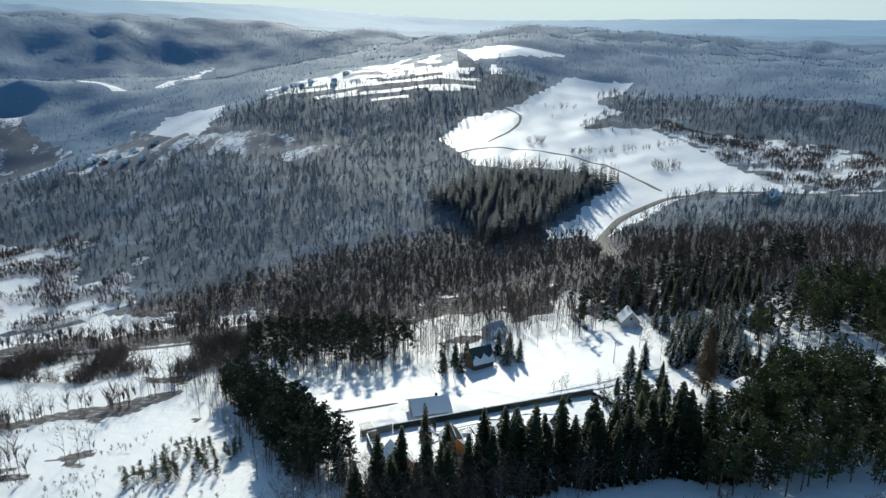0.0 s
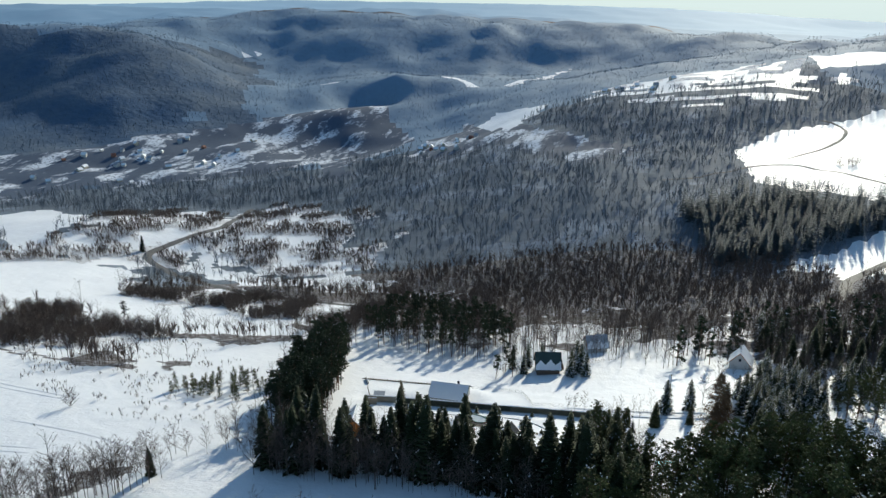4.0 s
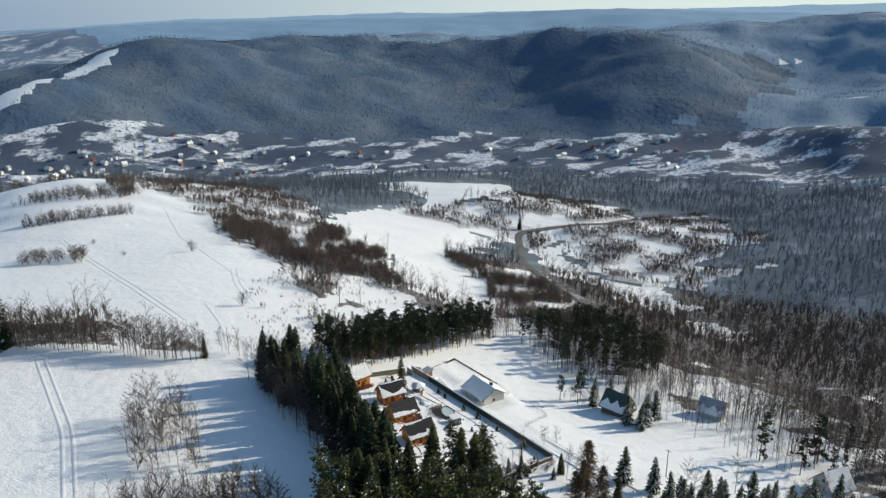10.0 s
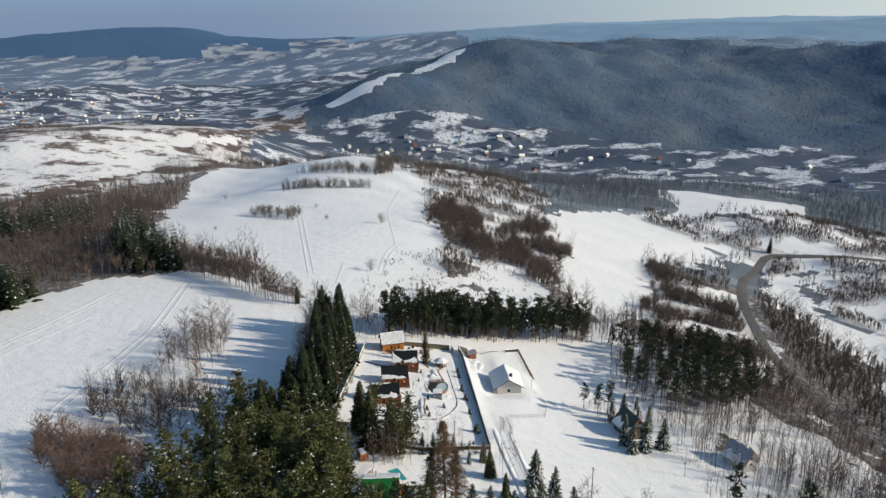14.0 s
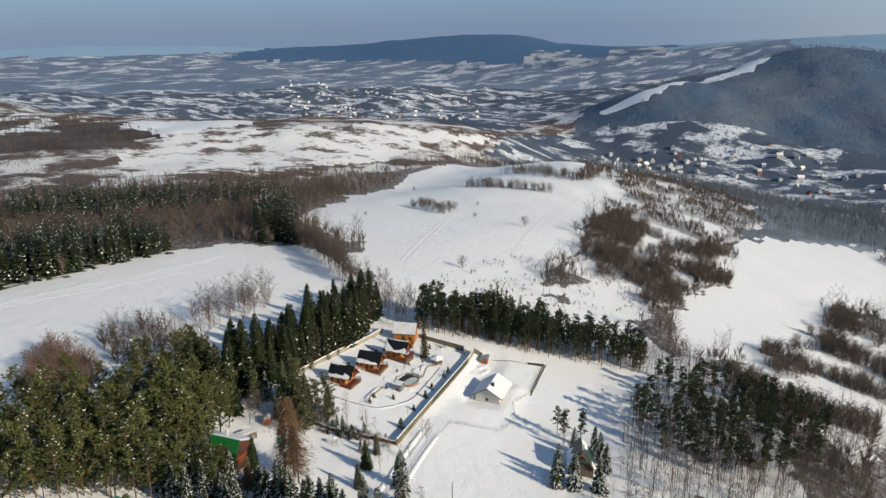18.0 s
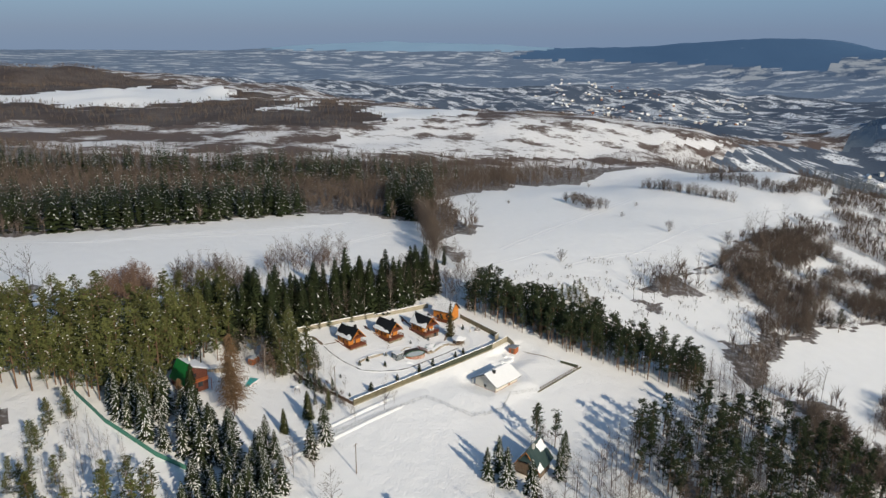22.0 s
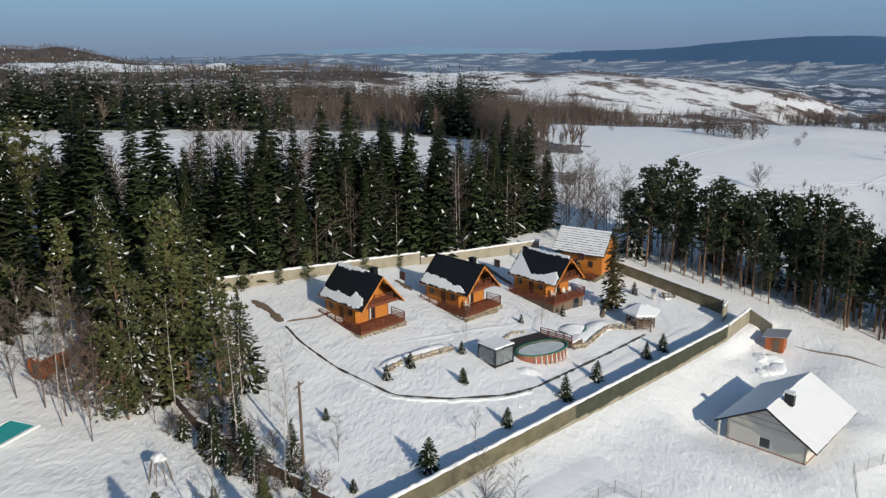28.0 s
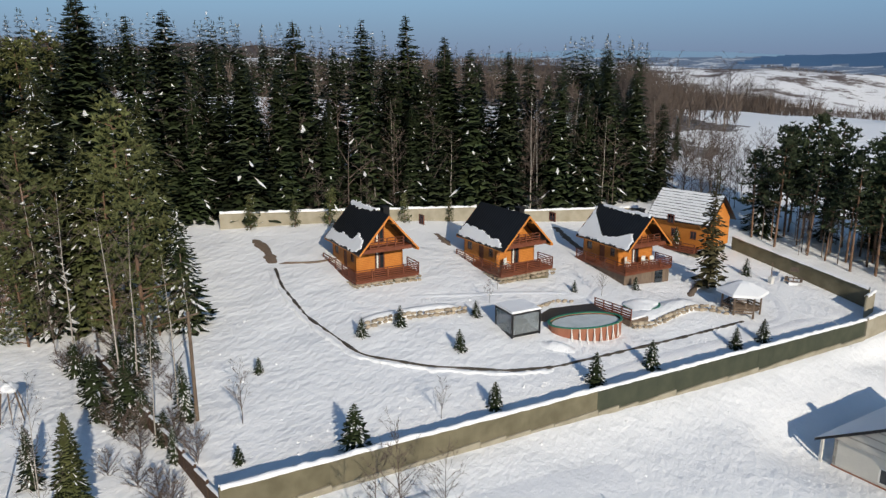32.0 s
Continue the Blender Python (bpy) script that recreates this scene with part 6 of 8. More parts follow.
spa = thing("glazed_shelter", 65.3, 172.9, gz(65.3, 172.9) - 0.05, -6, "glazed hot tub shelter with dark frame and snow on top", "shelter")
for sx in (-1.3, 1.3):
    for sy in (-1.25, 1.25):
        part("frame_post", block((sx, sy, 0.95), (0.12, 0.12, 2.0)), DARK_METAL, spa)
for sy in (-1.25, 1.25):
    part("frame_rail", block((0, sy, 1.92), (2.7, 0.12, 0.12)), DARK_METAL, spa)
    part("frame_rail", block((0, sy, 0.12), (2.7, 0.1, 0.2)), DARK_METAL, spa)
    part("glass_panel", block((0, sy, 1.0), (2.4, 0.03, 1.6)), CLEAR, spa)
for sx in (-1.3, 1.3):
    part("frame_rail", block((sx, 0, 1.92), (0.12, 2.6, 0.12)), DARK_METAL, spa)
    part("frame_rail", block((sx, 0, 0.12), (0.1, 2.6, 0.2)), DARK_METAL, spa)
    part("glass_panel", block((sx, 0, 1.0), (0.03, 2.4, 1.6)), CLEAR, spa)
part("roof_panel", block((0, 0, 2.0), (2.8, 2.7, 0.06)), DARK_METAL, spa)
part("roof_snow", snow_slab([(-1.4, -1.35), (1.4, -1.35), (1.4, 1.35), (-1.4, 1.35)], 95, 0.16, 0.4, 0.05), SNOW_CAP, spa, "slab of snow")
spa.children[-1].location = (0, 0, 2.03)
part("hot_tub", oval(bmesh.new(), 0.9, 0.9, 0.02, 0.8, seg=20), DARK_METAL, spa)

steps = thing("timber_railing", 54.6, 173.2, gz(54.6, 173.2) + 0.2, 0, "dark red timber railing beside the pool", "railing")
railing(steps, [(0.4, -2.0, 0.2, 2.2)], 0.0, 1.0, 4, LOG_DARK, "railing", 1.0, 0.13)
part("landing", block((-0.8, 0.2, -0.2), (2.2, 4.2, 0.5)), WEATHERED, steps)
part("landing_snow", snow_slab([(-1.8, -1.8), (0.1, -1.8), (0.1, 2.2), (-1.8, 2.2)], 96, 0.2, 0.4, 0.08), SNOW_CAP, steps)
steps.children[-1].location = (0, 0, 0.06)

def heap(seed, a, b, c, rise=0.0):
    """An uneven lump of snow."""
    bm = bmesh.new()
    bmesh.ops.create_icosphere(bm, subdivisions=4, radius=1.0)
    r = random.Random(seed)
    ways = [(Vector((r.gauss(0, 1), r.gauss(0, 1), r.gauss(0, 1))) * f, r.uniform(0, 6.3), 0.16 / f ** 0.8) for f in (1.2, 1.6, 2.3, 3.4, 5.0, 7.5)]
    for v in bm.verts:
        k = 1 + sum(h * math.sin(w.dot(v.co) + p) for w, p, h in ways)
        v.co = Vector((v.co.x * a * k, v.co.y * b * k, v.co.z * c * k + rise))
    return bm


# snow-covered round pond cover with a green edge
pond = thing("pond_cover", 50.4, 172.6, gz(50.4, 172.6), 0, "round mound under snow with a green edge", "cover")
part("edge", oval_ring(1.9, 1.5, 0.2, -0.1, 0.32), POOL_GREEN, pond)
part("snow_mound", heap(31, 1.7, 1.35, 0.6, 0.2), SNOW_CAP, pond, "", True)

# gazebo
gx0, gy0 = 40.6, 176.2
gb = thing("gazebo", gx0, gy0, gz(gx0, gy0), 15, "six-sided wooden gazebo under a snow roof", "gazebo")
hexa = [(math.cos(math.pi * k / 3), math.sin(math.pi * k / 3)) for k in range(6)]
for k in range(6):
    a, b = hexa[k], hexa[(k + 1) % 6]
    part("post", bar(bmesh.new(), (a[0] * 1.75, a[1] * 1.75, -0.3), (a[0] * 1.75, a[1] * 1.75, 1.95), 0.15), WEATHERED, gb)
    if k != 1:
        for z in (0.25, 0.5, 0.75):
            part("rail", bar(bmesh.new(), (a[0] * 1.75, a[1] * 1.75, z), (b[0] * 1.75, b[1] * 1.75, z), 0.05, 0.16), WEATHERED, gb)
    part("eave_beam", bar(bmesh.new(), (a[0] * 1.8, a[1] * 1.8, 1.9), (b[0] * 1.8, b[1] * 1.8, 1.9), 0.1, 0.14), WEATHERED, gb)
rb = bmesh.new()
lo, hi = [rb.verts.new((c[0] * 2.35, c[1] * 2.35, 1.85)) for c in hexa], rb.verts.new((0, 0, 2.75))
for k in range(6):
    rb.faces.new((lo[k], lo[(k + 1) % 6], hi))
rb.faces.new(lo[::-1])
part("roof", rb, WEATHERED, gb)
sn = bmesh.new()
R0 = [sn.verts.new((c[0] * 2.4, c[1] * 2.4, 1.86)) for c in hexa]
R1 = [sn.verts.new((c[0] * 2.33, c[1] * 2.33, 2.1)) for c in hexa]
R2 = [sn.verts.new((c[0] * 0.7, c[1] * 0.7, 2.85)) for c in hexa]
tp = sn.verts.new((0, 0, 3.0))
for k in range(6):
    j = (k + 1) % 6
    sn.faces.new((R0[k], R0[j], R1[j], R1[k]))
    sn.faces.new((R1[k], R1[j], R2[j], R2[k]))
    sn.faces.new((R2[k], R2[j], tp))
part("roof_snow", sn, SNOW_CAP, gb, "thick snow on the roof")
part("bench", block((-0.9, 0.4, 0.25), (0.5, 1.8, 0.45)), WEATHERED, gb)
part("table", block((0.1, 0, 0.4), (0.9, 0.9, 0.7), soft=0.03), WEATHERED, gb)


# ---- stone edgings and dry walls ----
def stone_row(name, label, pts, levels, size=1.0, seed=0, lift=0.0):
    w = thing(name, pts[0][0], pts[0][1], 0, 0, label, "stone wall")
    r = random.Random(seed)
    n = 0
    for (xa, ya), (xb, yb) in zip(pts, pts[1:]):
        ln = math.hypot(xb - xa, yb - ya)
        m = max(1, int(ln / (0.5 * size)))
        turn = math.degrees(math.atan2(yb - ya, xb - xa))
        for k in range(m):
            f = (k + 0.5) / m
            x, y = xa + (xb - xa) * f, ya + (yb - ya) * f
            for lv in range(levels):
                s = size * r.uniform(0.85, 1.25)
                stone_piece(w, x - pts[0][0] + r.uniform(-0.05, 0.05), y - pts[0][1] + r.uniform(-0.05, 0.05), gz(x, y) + 0.12 + 0.33 * size * lv + lift, turn + r.uniform(-25, 25), (s, s * 0.9, s), n)
                n += 1
    return w


stone_row("flowerbed_stones", "low row of field stones with snow along a flowerbed", [(77.0, 168.6), (74.2, 168.2), (71.2, 168.7), (67.6, 169.0)], 2, 1.0, 5)
stone_row("terrace_stones", "dry stone terrace wall below the gazebo", [(54.8, 175.6), (52.6, 176.0), (51.0, 175.6), (47.7, 174.9), (45.6, 174.6), (44.0, 175.2), (42.8, 176.6)], 3, 1.1, 6, -0.35)
stone_row("rockery_stones", "dark stones poking from the snow above the pool", [(62.6, 170.4), (60.6, 170.2), (58.4, 169.6), (56.6, 170.2)], 1, 1.0, 7, 0.1)


def strip(name, label, pts, half, lift, material, category, kind="structure", step=1.5, uneven=0.0):
    """A band laid along the ground: paths, roads, wheel tracks."""
    path = []
    for (xa, ya), (xb, yb) in zip(pts, pts[1:]):
        m = max(1, int(math.hypot(xb - xa, yb - ya) / step))
        path += [(xa + (xb - xa) * k / m, ya + (yb - ya) * k / m) for k in range(m)]
    path.append(pts[-1])
    path = np.array(path)
    for _ in range(12):
        path[1:-1] = 0.25 * path[:-2] + 0.5 * path[1:-1] + 0.25 * path[2:]
    d = np.gradient(path, axis=0)
    d /= np.linalg.norm(d, axis=1)[:, None] + 1e-9
    nrm = np.stack([-d[:, 1], d[:, 0]], 1)
    cols = np.array([-1.0, -0.55, 0.0, 0.55, 1.0])
    wide = half * (1 + uneven * np.clip(rough(path[:, 0], path[:, 1], 3.0) + rough(path[:, 0], path[:, 1], 1.1), -1, 1))
    P = path[:, None] + nrm[:, None] * (cols[None] * wide[:, None])[..., None]
    q = np.arange(len(path))
    fade = np.clip(np.minimum(q, len(path) - 1 - q) / min(4.0, len(path) / 3), 0, 1)
    fade = fade * fade * (3 - 2 * fade)
    z = ground_z(P[..., 0].ravel(), P[..., 1].ravel()).reshape(P.shape[:2]) + lift * fade[:, None] * (1 - np.abs(cols) ** 2.5)[None] - 0.06 * (1 - fade)[:, None] + np.where(np.abs(cols) > 0.9, -0.05, 0)[None]
    V = np.concatenate([P, z[..., None]], 2).reshape(-1, 3)
    n = len(path)
    a = (np.arange(n - 1)[:, None] * 5 + np.arange(4)[None]).ravel()
    me = fast_mesh(name, V, np.stack([a, a + 5, a + 6, a + 1], 1), [material], None, True)
    return tagged(new(name, me), label, category, kind=kind)


EDGE_DARK = plain("dark_wet_edging", (0.045, 0.038, 0.032), (0.09, 0.075, 0.06), 2.0, 0.8)
strip("garden_edging", "dark edging curving through the snowy yard", [(78.8, 154.4), (79.8, 158.7), (80.2, 165.0), (79.1, 172.1), (75.3, 175.4), (70.1, 177.9), (66.1, 178.6), (59.4, 178.4), (51.6, 178.2), (41.9, 177.9)], 0.12, 0.11, EDGE_DARK, "edging", "", 0.25, 0.75)
strip("snow_bank", "ridge of snow along the garden edging", [(79.2, 154.6), (80.3, 158.7), (80.7, 165.0), (79.6, 172.3), (75.6, 175.8), (70.2, 178.35), (66.1, 179.0)], 0.22, 0.12, SNOW, "snow bank", "", 0.3, 0.8)
strip("snow_drift", "drifted snow lying on the flowerbed stones", [(77.8, 167.5), (74.3, 167.7), (70.8, 167.8), (66.9, 168.1)], 0.75, 0.5, SNOW, "snow drift", "", 0.6)
strip("snow_drift", "deep snow lying behind the terrace stones", [(55.0, 174.4), (52.4, 174.8), (50.4, 174.3), (47.6, 173.7), (45.2, 173.3), (43.0, 174.2)], 1.35, 0.58, SNOW, "snow drift", "", 0.6)
strip("snow_drift", "heap of shovelled snow in front of the pool", [(65.0, 175.2), (63.6, 176.6), (62.6, 177.2)], 0.8, 0.35, SNOW, "snow drift", "", 0.5)
for x, y, a, b, c, sd in ((29.8, 189.2, 1.5, 1.1, 0.55, 41), (31.6, 190.3, 1.9, 1.3, 0.5, 42), (33.6, 190.2, 1.3, 1.0, 0.4, 43), (31.2, 187.9, 1.2, 0.8, 0.35, 44), (35.2, 189.6, 0.8, 0.7, 0.3, 45)):
    part("snow_mound", heap(sd, a, b, c, 0.0), SNOW, thing("snow_heap", x, y, gz(x, y), 20, "heap of shovelled snow beside the shed", "snow heap"), "", True)
for pts, hw in (([(78.2, 147.0), (78.0, 150.6), (78.8, 154.2)], 0.5), ([(59.4, 151.0), (60.1, 155.5)], 0.45), ([(42.6, 151.3), (44.4, 156.0), (45.4, 159.7)], 0.45), ([(78.6, 153.9), (75.0, 155.3), (72.3, 155.0)], 0.12), ([(38.0, 169.6), (41.0, 171.0), (43.6, 172.4)], 0.3)):
    strip("shovelled_path", "narrow dark shovelled path beside a cabin", pts, hw, 0.16, WEATHERED, "path", "", 0.3, 0.45)
TRAMPLED = snow_mat("trampled_snow", (0.82, 0.83, 0.86), 1.0, 3.5)
for pts, hw in (([(66, 181), (58, 180.2), (50, 180), (42, 180.2), (34, 180)], 0.8), ([(56, 171), (52, 168.5), (49, 167)], 0.6), ([(66.5, 176), (64, 179), (60, 180)], 0.9), ([(43, 179), (38, 179.5), (34, 176), (33, 171)], 0.7), ([(72, 164.5), (66, 166), (60, 167), (54, 168.5)], 0.4), ([(40, 190), (36, 193), (35, 199), (38, 203)], 1.0)):
    strip("trampled_path", "trampled footpath through the snow", pts, hw, 0.045, TRAMPLED, "path", "", 0.6)
strip("road", "winding asphalt road cleared of snow through woods", ROAD, 3.2, 0.3, ASPHALT, "road", "structure", 4)
for line in LANES:
    strip("lane", "narrow lane climbing between snowy fields", line, 1.5, 0.25, ASPHALT, "lane", "structure", 5)
RUT = snow_mat("packed_snow_rut", (0.79, 0.80, 0.83), 0.8, 2.0)
for side in (-2.1, 2.1):
    strip("snow_bank", "bank of cleared snow beside the lane", [(124, 191.2 + side), (110, 190.6 + side), (95, 189.6 + side), (80, 189.2 + side)], 0.75, 0.32, SNOW, "snow bank", "", 0.9)
strip("snowy_lane", "packed snowy lane between the fences", [(124, 191.2), (110, 190.6), (95, 189.6), (78, 189.2), (66, 189.4)], 2.0, 0.05, TRAMPLED, "lane", "structure", 1.5)
for pts in ([(114, -2), (93, 22), (60, 30), (18, 45), (-25, 58)], [(112, 0.5), (91, 24.5), (60, 32.6), (18, 47.6), (-25, 60.6)], [(82, 27), (42, 45), (3, 60)], [(109, -19), (73, 5), (27, 23)], [(93, 70), (64, 75), (24, 80), (-34, 80)], [(93, 72.4), (64, 77.4), (24, 82.4), (-34, 82.4)],
            [(-6, 133), (-35, 140), (-65, 142)], [(-51, 157), (-83, 161), (-112, 169)], [(-51, 159), (-83, 163.4), (-112, 171.4)], [(-82, 167), (-177, 164), (-271, 178)], [(-40, 128), (-120, 118), (-200, 108)], [(-40, 130.4), (-120, 120.4), (-200, 110.4)],
            [(118, 190), (95, 189), (75, 188.6)], [(118, 192.0), (95, 190.6), (76, 190.4)]):
    strip("wheel_track", "packed wheel ruts across the snow", pts, 0.6, 0.11, RUT, "track", "", 2)


clod = [(np.array([(math.cos(a) * r, math.sin(a) * r, z) for r, z in ((1.0, -0.15), (0.75, 0.45)) for a in np.linspace(0, 2 * math.pi, 6, endpoint=False) + 0.5 * z] + [(0.1 * k, 0, 0.75)]),
         np.array([t for s in range(6) for t in ((s, (s + 1) % 6, 6 + (s + 1) % 6), (s, 6 + (s + 1) % 6, 6 + s), (6 + s, 6 + (s + 1) % 6, 12))])) for k in range(2)]
rc = np.random.RandomState(21)
for x0, x1, y0, y1, n in ((36, 72, 178.6, 183.2, 260), (52, 70, 168.5, 178, 170), (36, 52, 176, 180, 90), (30, 60, 186, 204, 200), (62, 100, 185, 190, 120), (36, 80, 165.5, 169, 110), (60, 90, 192, 212, 70), (22, 46, 184, 200, 420), (66, 92, 178, 184, 200), (84, 100, 160, 182, 260), (96, 130, 160, 188, 300)):
    x, y = rc.uniform(x0, x1, n), rc.uniform(y0, y1, n)
    size = 0.03 + 0.12 * rc.rand(n) ** 3
    spots = np.stack([x, y, ground_z(x, y) - 0.02, rc.uniform(0, 6.28, n), size, rc.randint(0, 2, n)], 1)
    tagged(new("snow_clods", scatter_mesh("snow_clods", clod, spots, [SNOW_CAP])), "clods of trampled and shovelled snow", "snow", kind="stuff")


# ---- fences, poles, small things ----
def wire_fence(name, label, pts, tall=1.2, every=2.5, mesh_rows=5, material=None):
    f = thing(name, pts[0][0], pts[0][1], 0, 0, label, "fence")
    ox, oy = pts[0]
    for (xa, ya), (xb, yb) in zip(pts, pts[1:]):
        n = max(1, round(math.hypot(xb - xa, yb - ya) / every))
        for k in range(n):
            a = (xa + (xb - xa) * k / n, ya + (yb - ya) * k / n)
            b = (xa + (xb - xa) * (k + 1) / n, ya + (yb - ya) * (k + 1) / n)
            za, zb = gz(*a), gz(*b)
            part("fence_post", bar(bmesh.new(), (a[0] - ox, a[1] - oy, za - 0.2), (a[0] - ox, a[1] - oy, za + tall), 0.05), material or WIRE, f)
            wb = bmesh.new()
            for j in range(mesh_rows):
                h = tall * (j + 0.6) / mesh_rows
                bar(wb, (a[0] - ox, a[1] - oy, za + h), (b[0] - ox, b[1] - oy, zb + h), 0.012)
            for j in range(1, 10):
                q = j / 10
                x, y, z = a[0] + (b[0] - a[0]) * q - ox, a[1] + (b[1] - a[1]) * q - oy, za + (zb - za) * q
                bar(wb, (x, y, z), (x, y, z + tall), 0.008)
            part("mesh_panel", wb, material or WIRE, f)
            if name == "green_fence":
                cb = bmesh.new()
                side = Vector((b[1] - a[1], a[0] - b[0], 0)).normalized() * 0.05
                ends = [Vector((p[0] - ox, p[1] - oy, z + h)) for p, z in ((a, za), (b, zb)) for h in (0.03, tall - 0.1)]
                vs = [cb.verts.new(e + q) for q in (side, side * 1.5) for e in ends]
                for q in ((0, 1, 3, 2), (6, 7, 5, 4), (0, 4, 5, 1), (2, 3, 7, 6), (1, 5, 7, 3), (0, 2, 6, 4)):
                    cb.faces.new([vs[k2] for k2 in q])
                part("windbreak", cb, material, f, "woven green netting")
    return f


wire_fence("wire_fence", "grey wire mesh fence along the snowy lane", [(122, 190.6), (98, 191.4), (73, 192.0), (70.6, 198), (68, 204.5), (64, 206), (57.5, 207)])
wire_fence("picket_fence", "grey fence round the snowy plot", [(57.5, 207), (50, 204.2), (40, 206.8)])
stakes = thing("stake_fence", 38, 206.8, 0, 0, "row of dark stakes on a low kerb in the snow", "fence")
for k in range(24):
    x, y = 38 - k * 0.95, 206.8 - 0.02 * k
    part("stake", block((x - 38, y - 206.8, gz(x, y) + 0.35), (0.22, 0.22, 0.9), 12, 0, 0.03), WEATHERED, stakes)
part("kerb", bar(bmesh.new(), (2.0, 0.6, gz(40, 207.4) + 0.1), (-23, 0.1, gz(15, 206.9) + 0.1), 0.3, 0.3), CONCRETE, stakes)
panel_wall("wall_plot_corner", "dark panel at the corner of the lower plot", 18.90, 201.46, 16.53, 206.44, -5.33, -6.18, 0.3, [CONCRETE_GREEN], None, 1.8, True, 11)
strip("plot_edge", "dark low edge of the snowy plot", [(24.6, 188), (21.5, 194), (18.6, 201)], 0.14, 0.2, WEATHERED, "edging", "")
wire_fence("green_fence", "green mesh fence beside the pine wood", [(149, 145), (149, 161), (146, 178), (143, 186)], 1.4, 2.5, 5, NETTING)
wire_fence("field_fence", "wooden rail fence below the meadow", [(84, 236), (96, 245), (113, 249), (128, 254)], 1.1, 2.5, 2, WEATHERED)


def power_pole(x, y, tall):
    p = thing("power_pole", x, y, gz(x, y) - 0.2, 20, "grey wooden power pole with a crossarm", "pole", "power poles")
    part("pole", bar(bmesh.new(), (0, 0, 0), (0, 0, tall), 0.26, 0.18, 8), WEATHERED, p)
    part("crossarm", bar(bmesh.new(), (-0.7, 0, tall - 0.3), (0.7, 0, tall - 0.3), 0.09), WEATHERED, p)
    for q in (-0.6, 0.0, 0.6):
        part("insulator", bar(bmesh.new(), (q, 0, tall - 0.25), (q, 0, tall - 0.05), 0.08, 0.06, 6), PALE_BRICK, p)


for x, y, t in ((91.8, 175.0, 7.2), (112, 206, 8.0)):
    power_pole(x, y, t)

barrel = thing("barrel_sauna", 101.6, 151.2, gz(101.6, 151.2) + 0.1, 20, "red-orange barrel sauna with snow on top", "sauna")
part("barrel_body", bar(bmesh.new(), (-1.38, 0, 1.0), (1.38, 0, 1.0), 1.94, 1.94, 18), RUST_WOOD, barrel)
for q in range(18):
    w = 2 * math.pi * q / 18
    part("stave", block((0, 0.97 * math.cos(w), 1.0 + 0.97 * math.sin(w)), (2.8, 0.06 + 0.24 * abs(math.sin(w)), 0.06 + 0.24 * abs(math.cos(w)))), RUST_WOOD, barrel)
for q in (-1.0, 0.0, 1.0):
    part("hoop", bar(bmesh.new(), (q - 0.04, 0, 1.0), (q + 0.04, 0, 1.0), 2.06, 2.06, 18), DARK_METAL, barrel)
part("door", block((1.42, 0, 0.85), (0.06, 0.6, 1.3)), WEATHERED, barrel)
part("cradle", block((-0.9, 0, 0.05), (0.2, 1.6, 0.35)), WEATHERED, barrel)
part("cradle", block((0.9, 0, 0.05), (0.2, 1.6, 0.35)), WEATHERED, barrel)
part("snow_top", on_slope(snow_slab([(-1.4, -0.7), (1.4, -0.7), (1.4, 0.7), (-1.4, 0.7)], 120, 0.3, 0.3, 0.06), (0, 0, 1.8), (1, 0, 0), (0, 1, 0)), SNOW_CAP, barrel)

tp = thing("garden_pool", 108.9, 159.4, gz(108.9, 159.4), 23, "sunken turquoise garden pool with white edge", "pool")
part("basin", block((0, 0, 0.06), (5.4, 2.6, 0.14)), TURQUOISE, tp)
for cxx, cyy, sx, sy in ((0, 1.45, 5.9, 0.3), (0, -1.45, 5.9, 0.3), (2.85, 0, 0.3, 2.6), (-2.85, 0, 0.3, 2.6)):
    part("coping", block((cxx, cyy, 0.08), (sx, sy, 0.2), 0, 0, 0.03), SNOW_CAP, tp)
pf = thing("woodshed", 112.5, 151.0, gz(112.5, 151.0), -35, "low woodshed with snowy sheet roof", "shed")
part("roof", block((0, 0, 1.6), (7.0, 2.6, 0.1), 0, 4), GREY_SHEET, pf)
part("roof_snow", on_slope(snow_slab([(-3.4, -1.2), (3.4, -1.2), (3.4, 1.2), (-3.4, 1.2)], 121, 0.15, 0.4, 0.05), (0, 0, 1.68), (0.9976, 0, -0.07), (0, 1, 0)), SNOW_CAP, pf)
for q in (-3.1, -1.0, 1.0, 3.1):
    part("post", block((q, 1.1, 0.7), (0.15, 0.15, 1.7)), WEATHERED, pf)
    part("firewood_pile", block((q * 0.8, 0.0, 0.5), (1.3, 1.6, 1.2), 0, 0, 0.06), STONE, pf)

tent = thing("netted_shrub", 101.3, 170.4, gz(101.3, 170.4), 0, "small shrub cage of canes topped with snow", "shrub cage")
for k in range(8):
    a = math.pi * k / 4
    part("cane", bar(bmesh.new(), (math.cos(a) * 0.9, math.sin(a) * 0.9, -0.1), (math.cos(a) * 0.45, math.sin(a) * 0.45, 1.9), 0.05), WEATHERED, tent)
part("snow_top", heap(32, 0.55, 0.6, 0.32, 1.8), SNOW_CAP, tent, "", True)

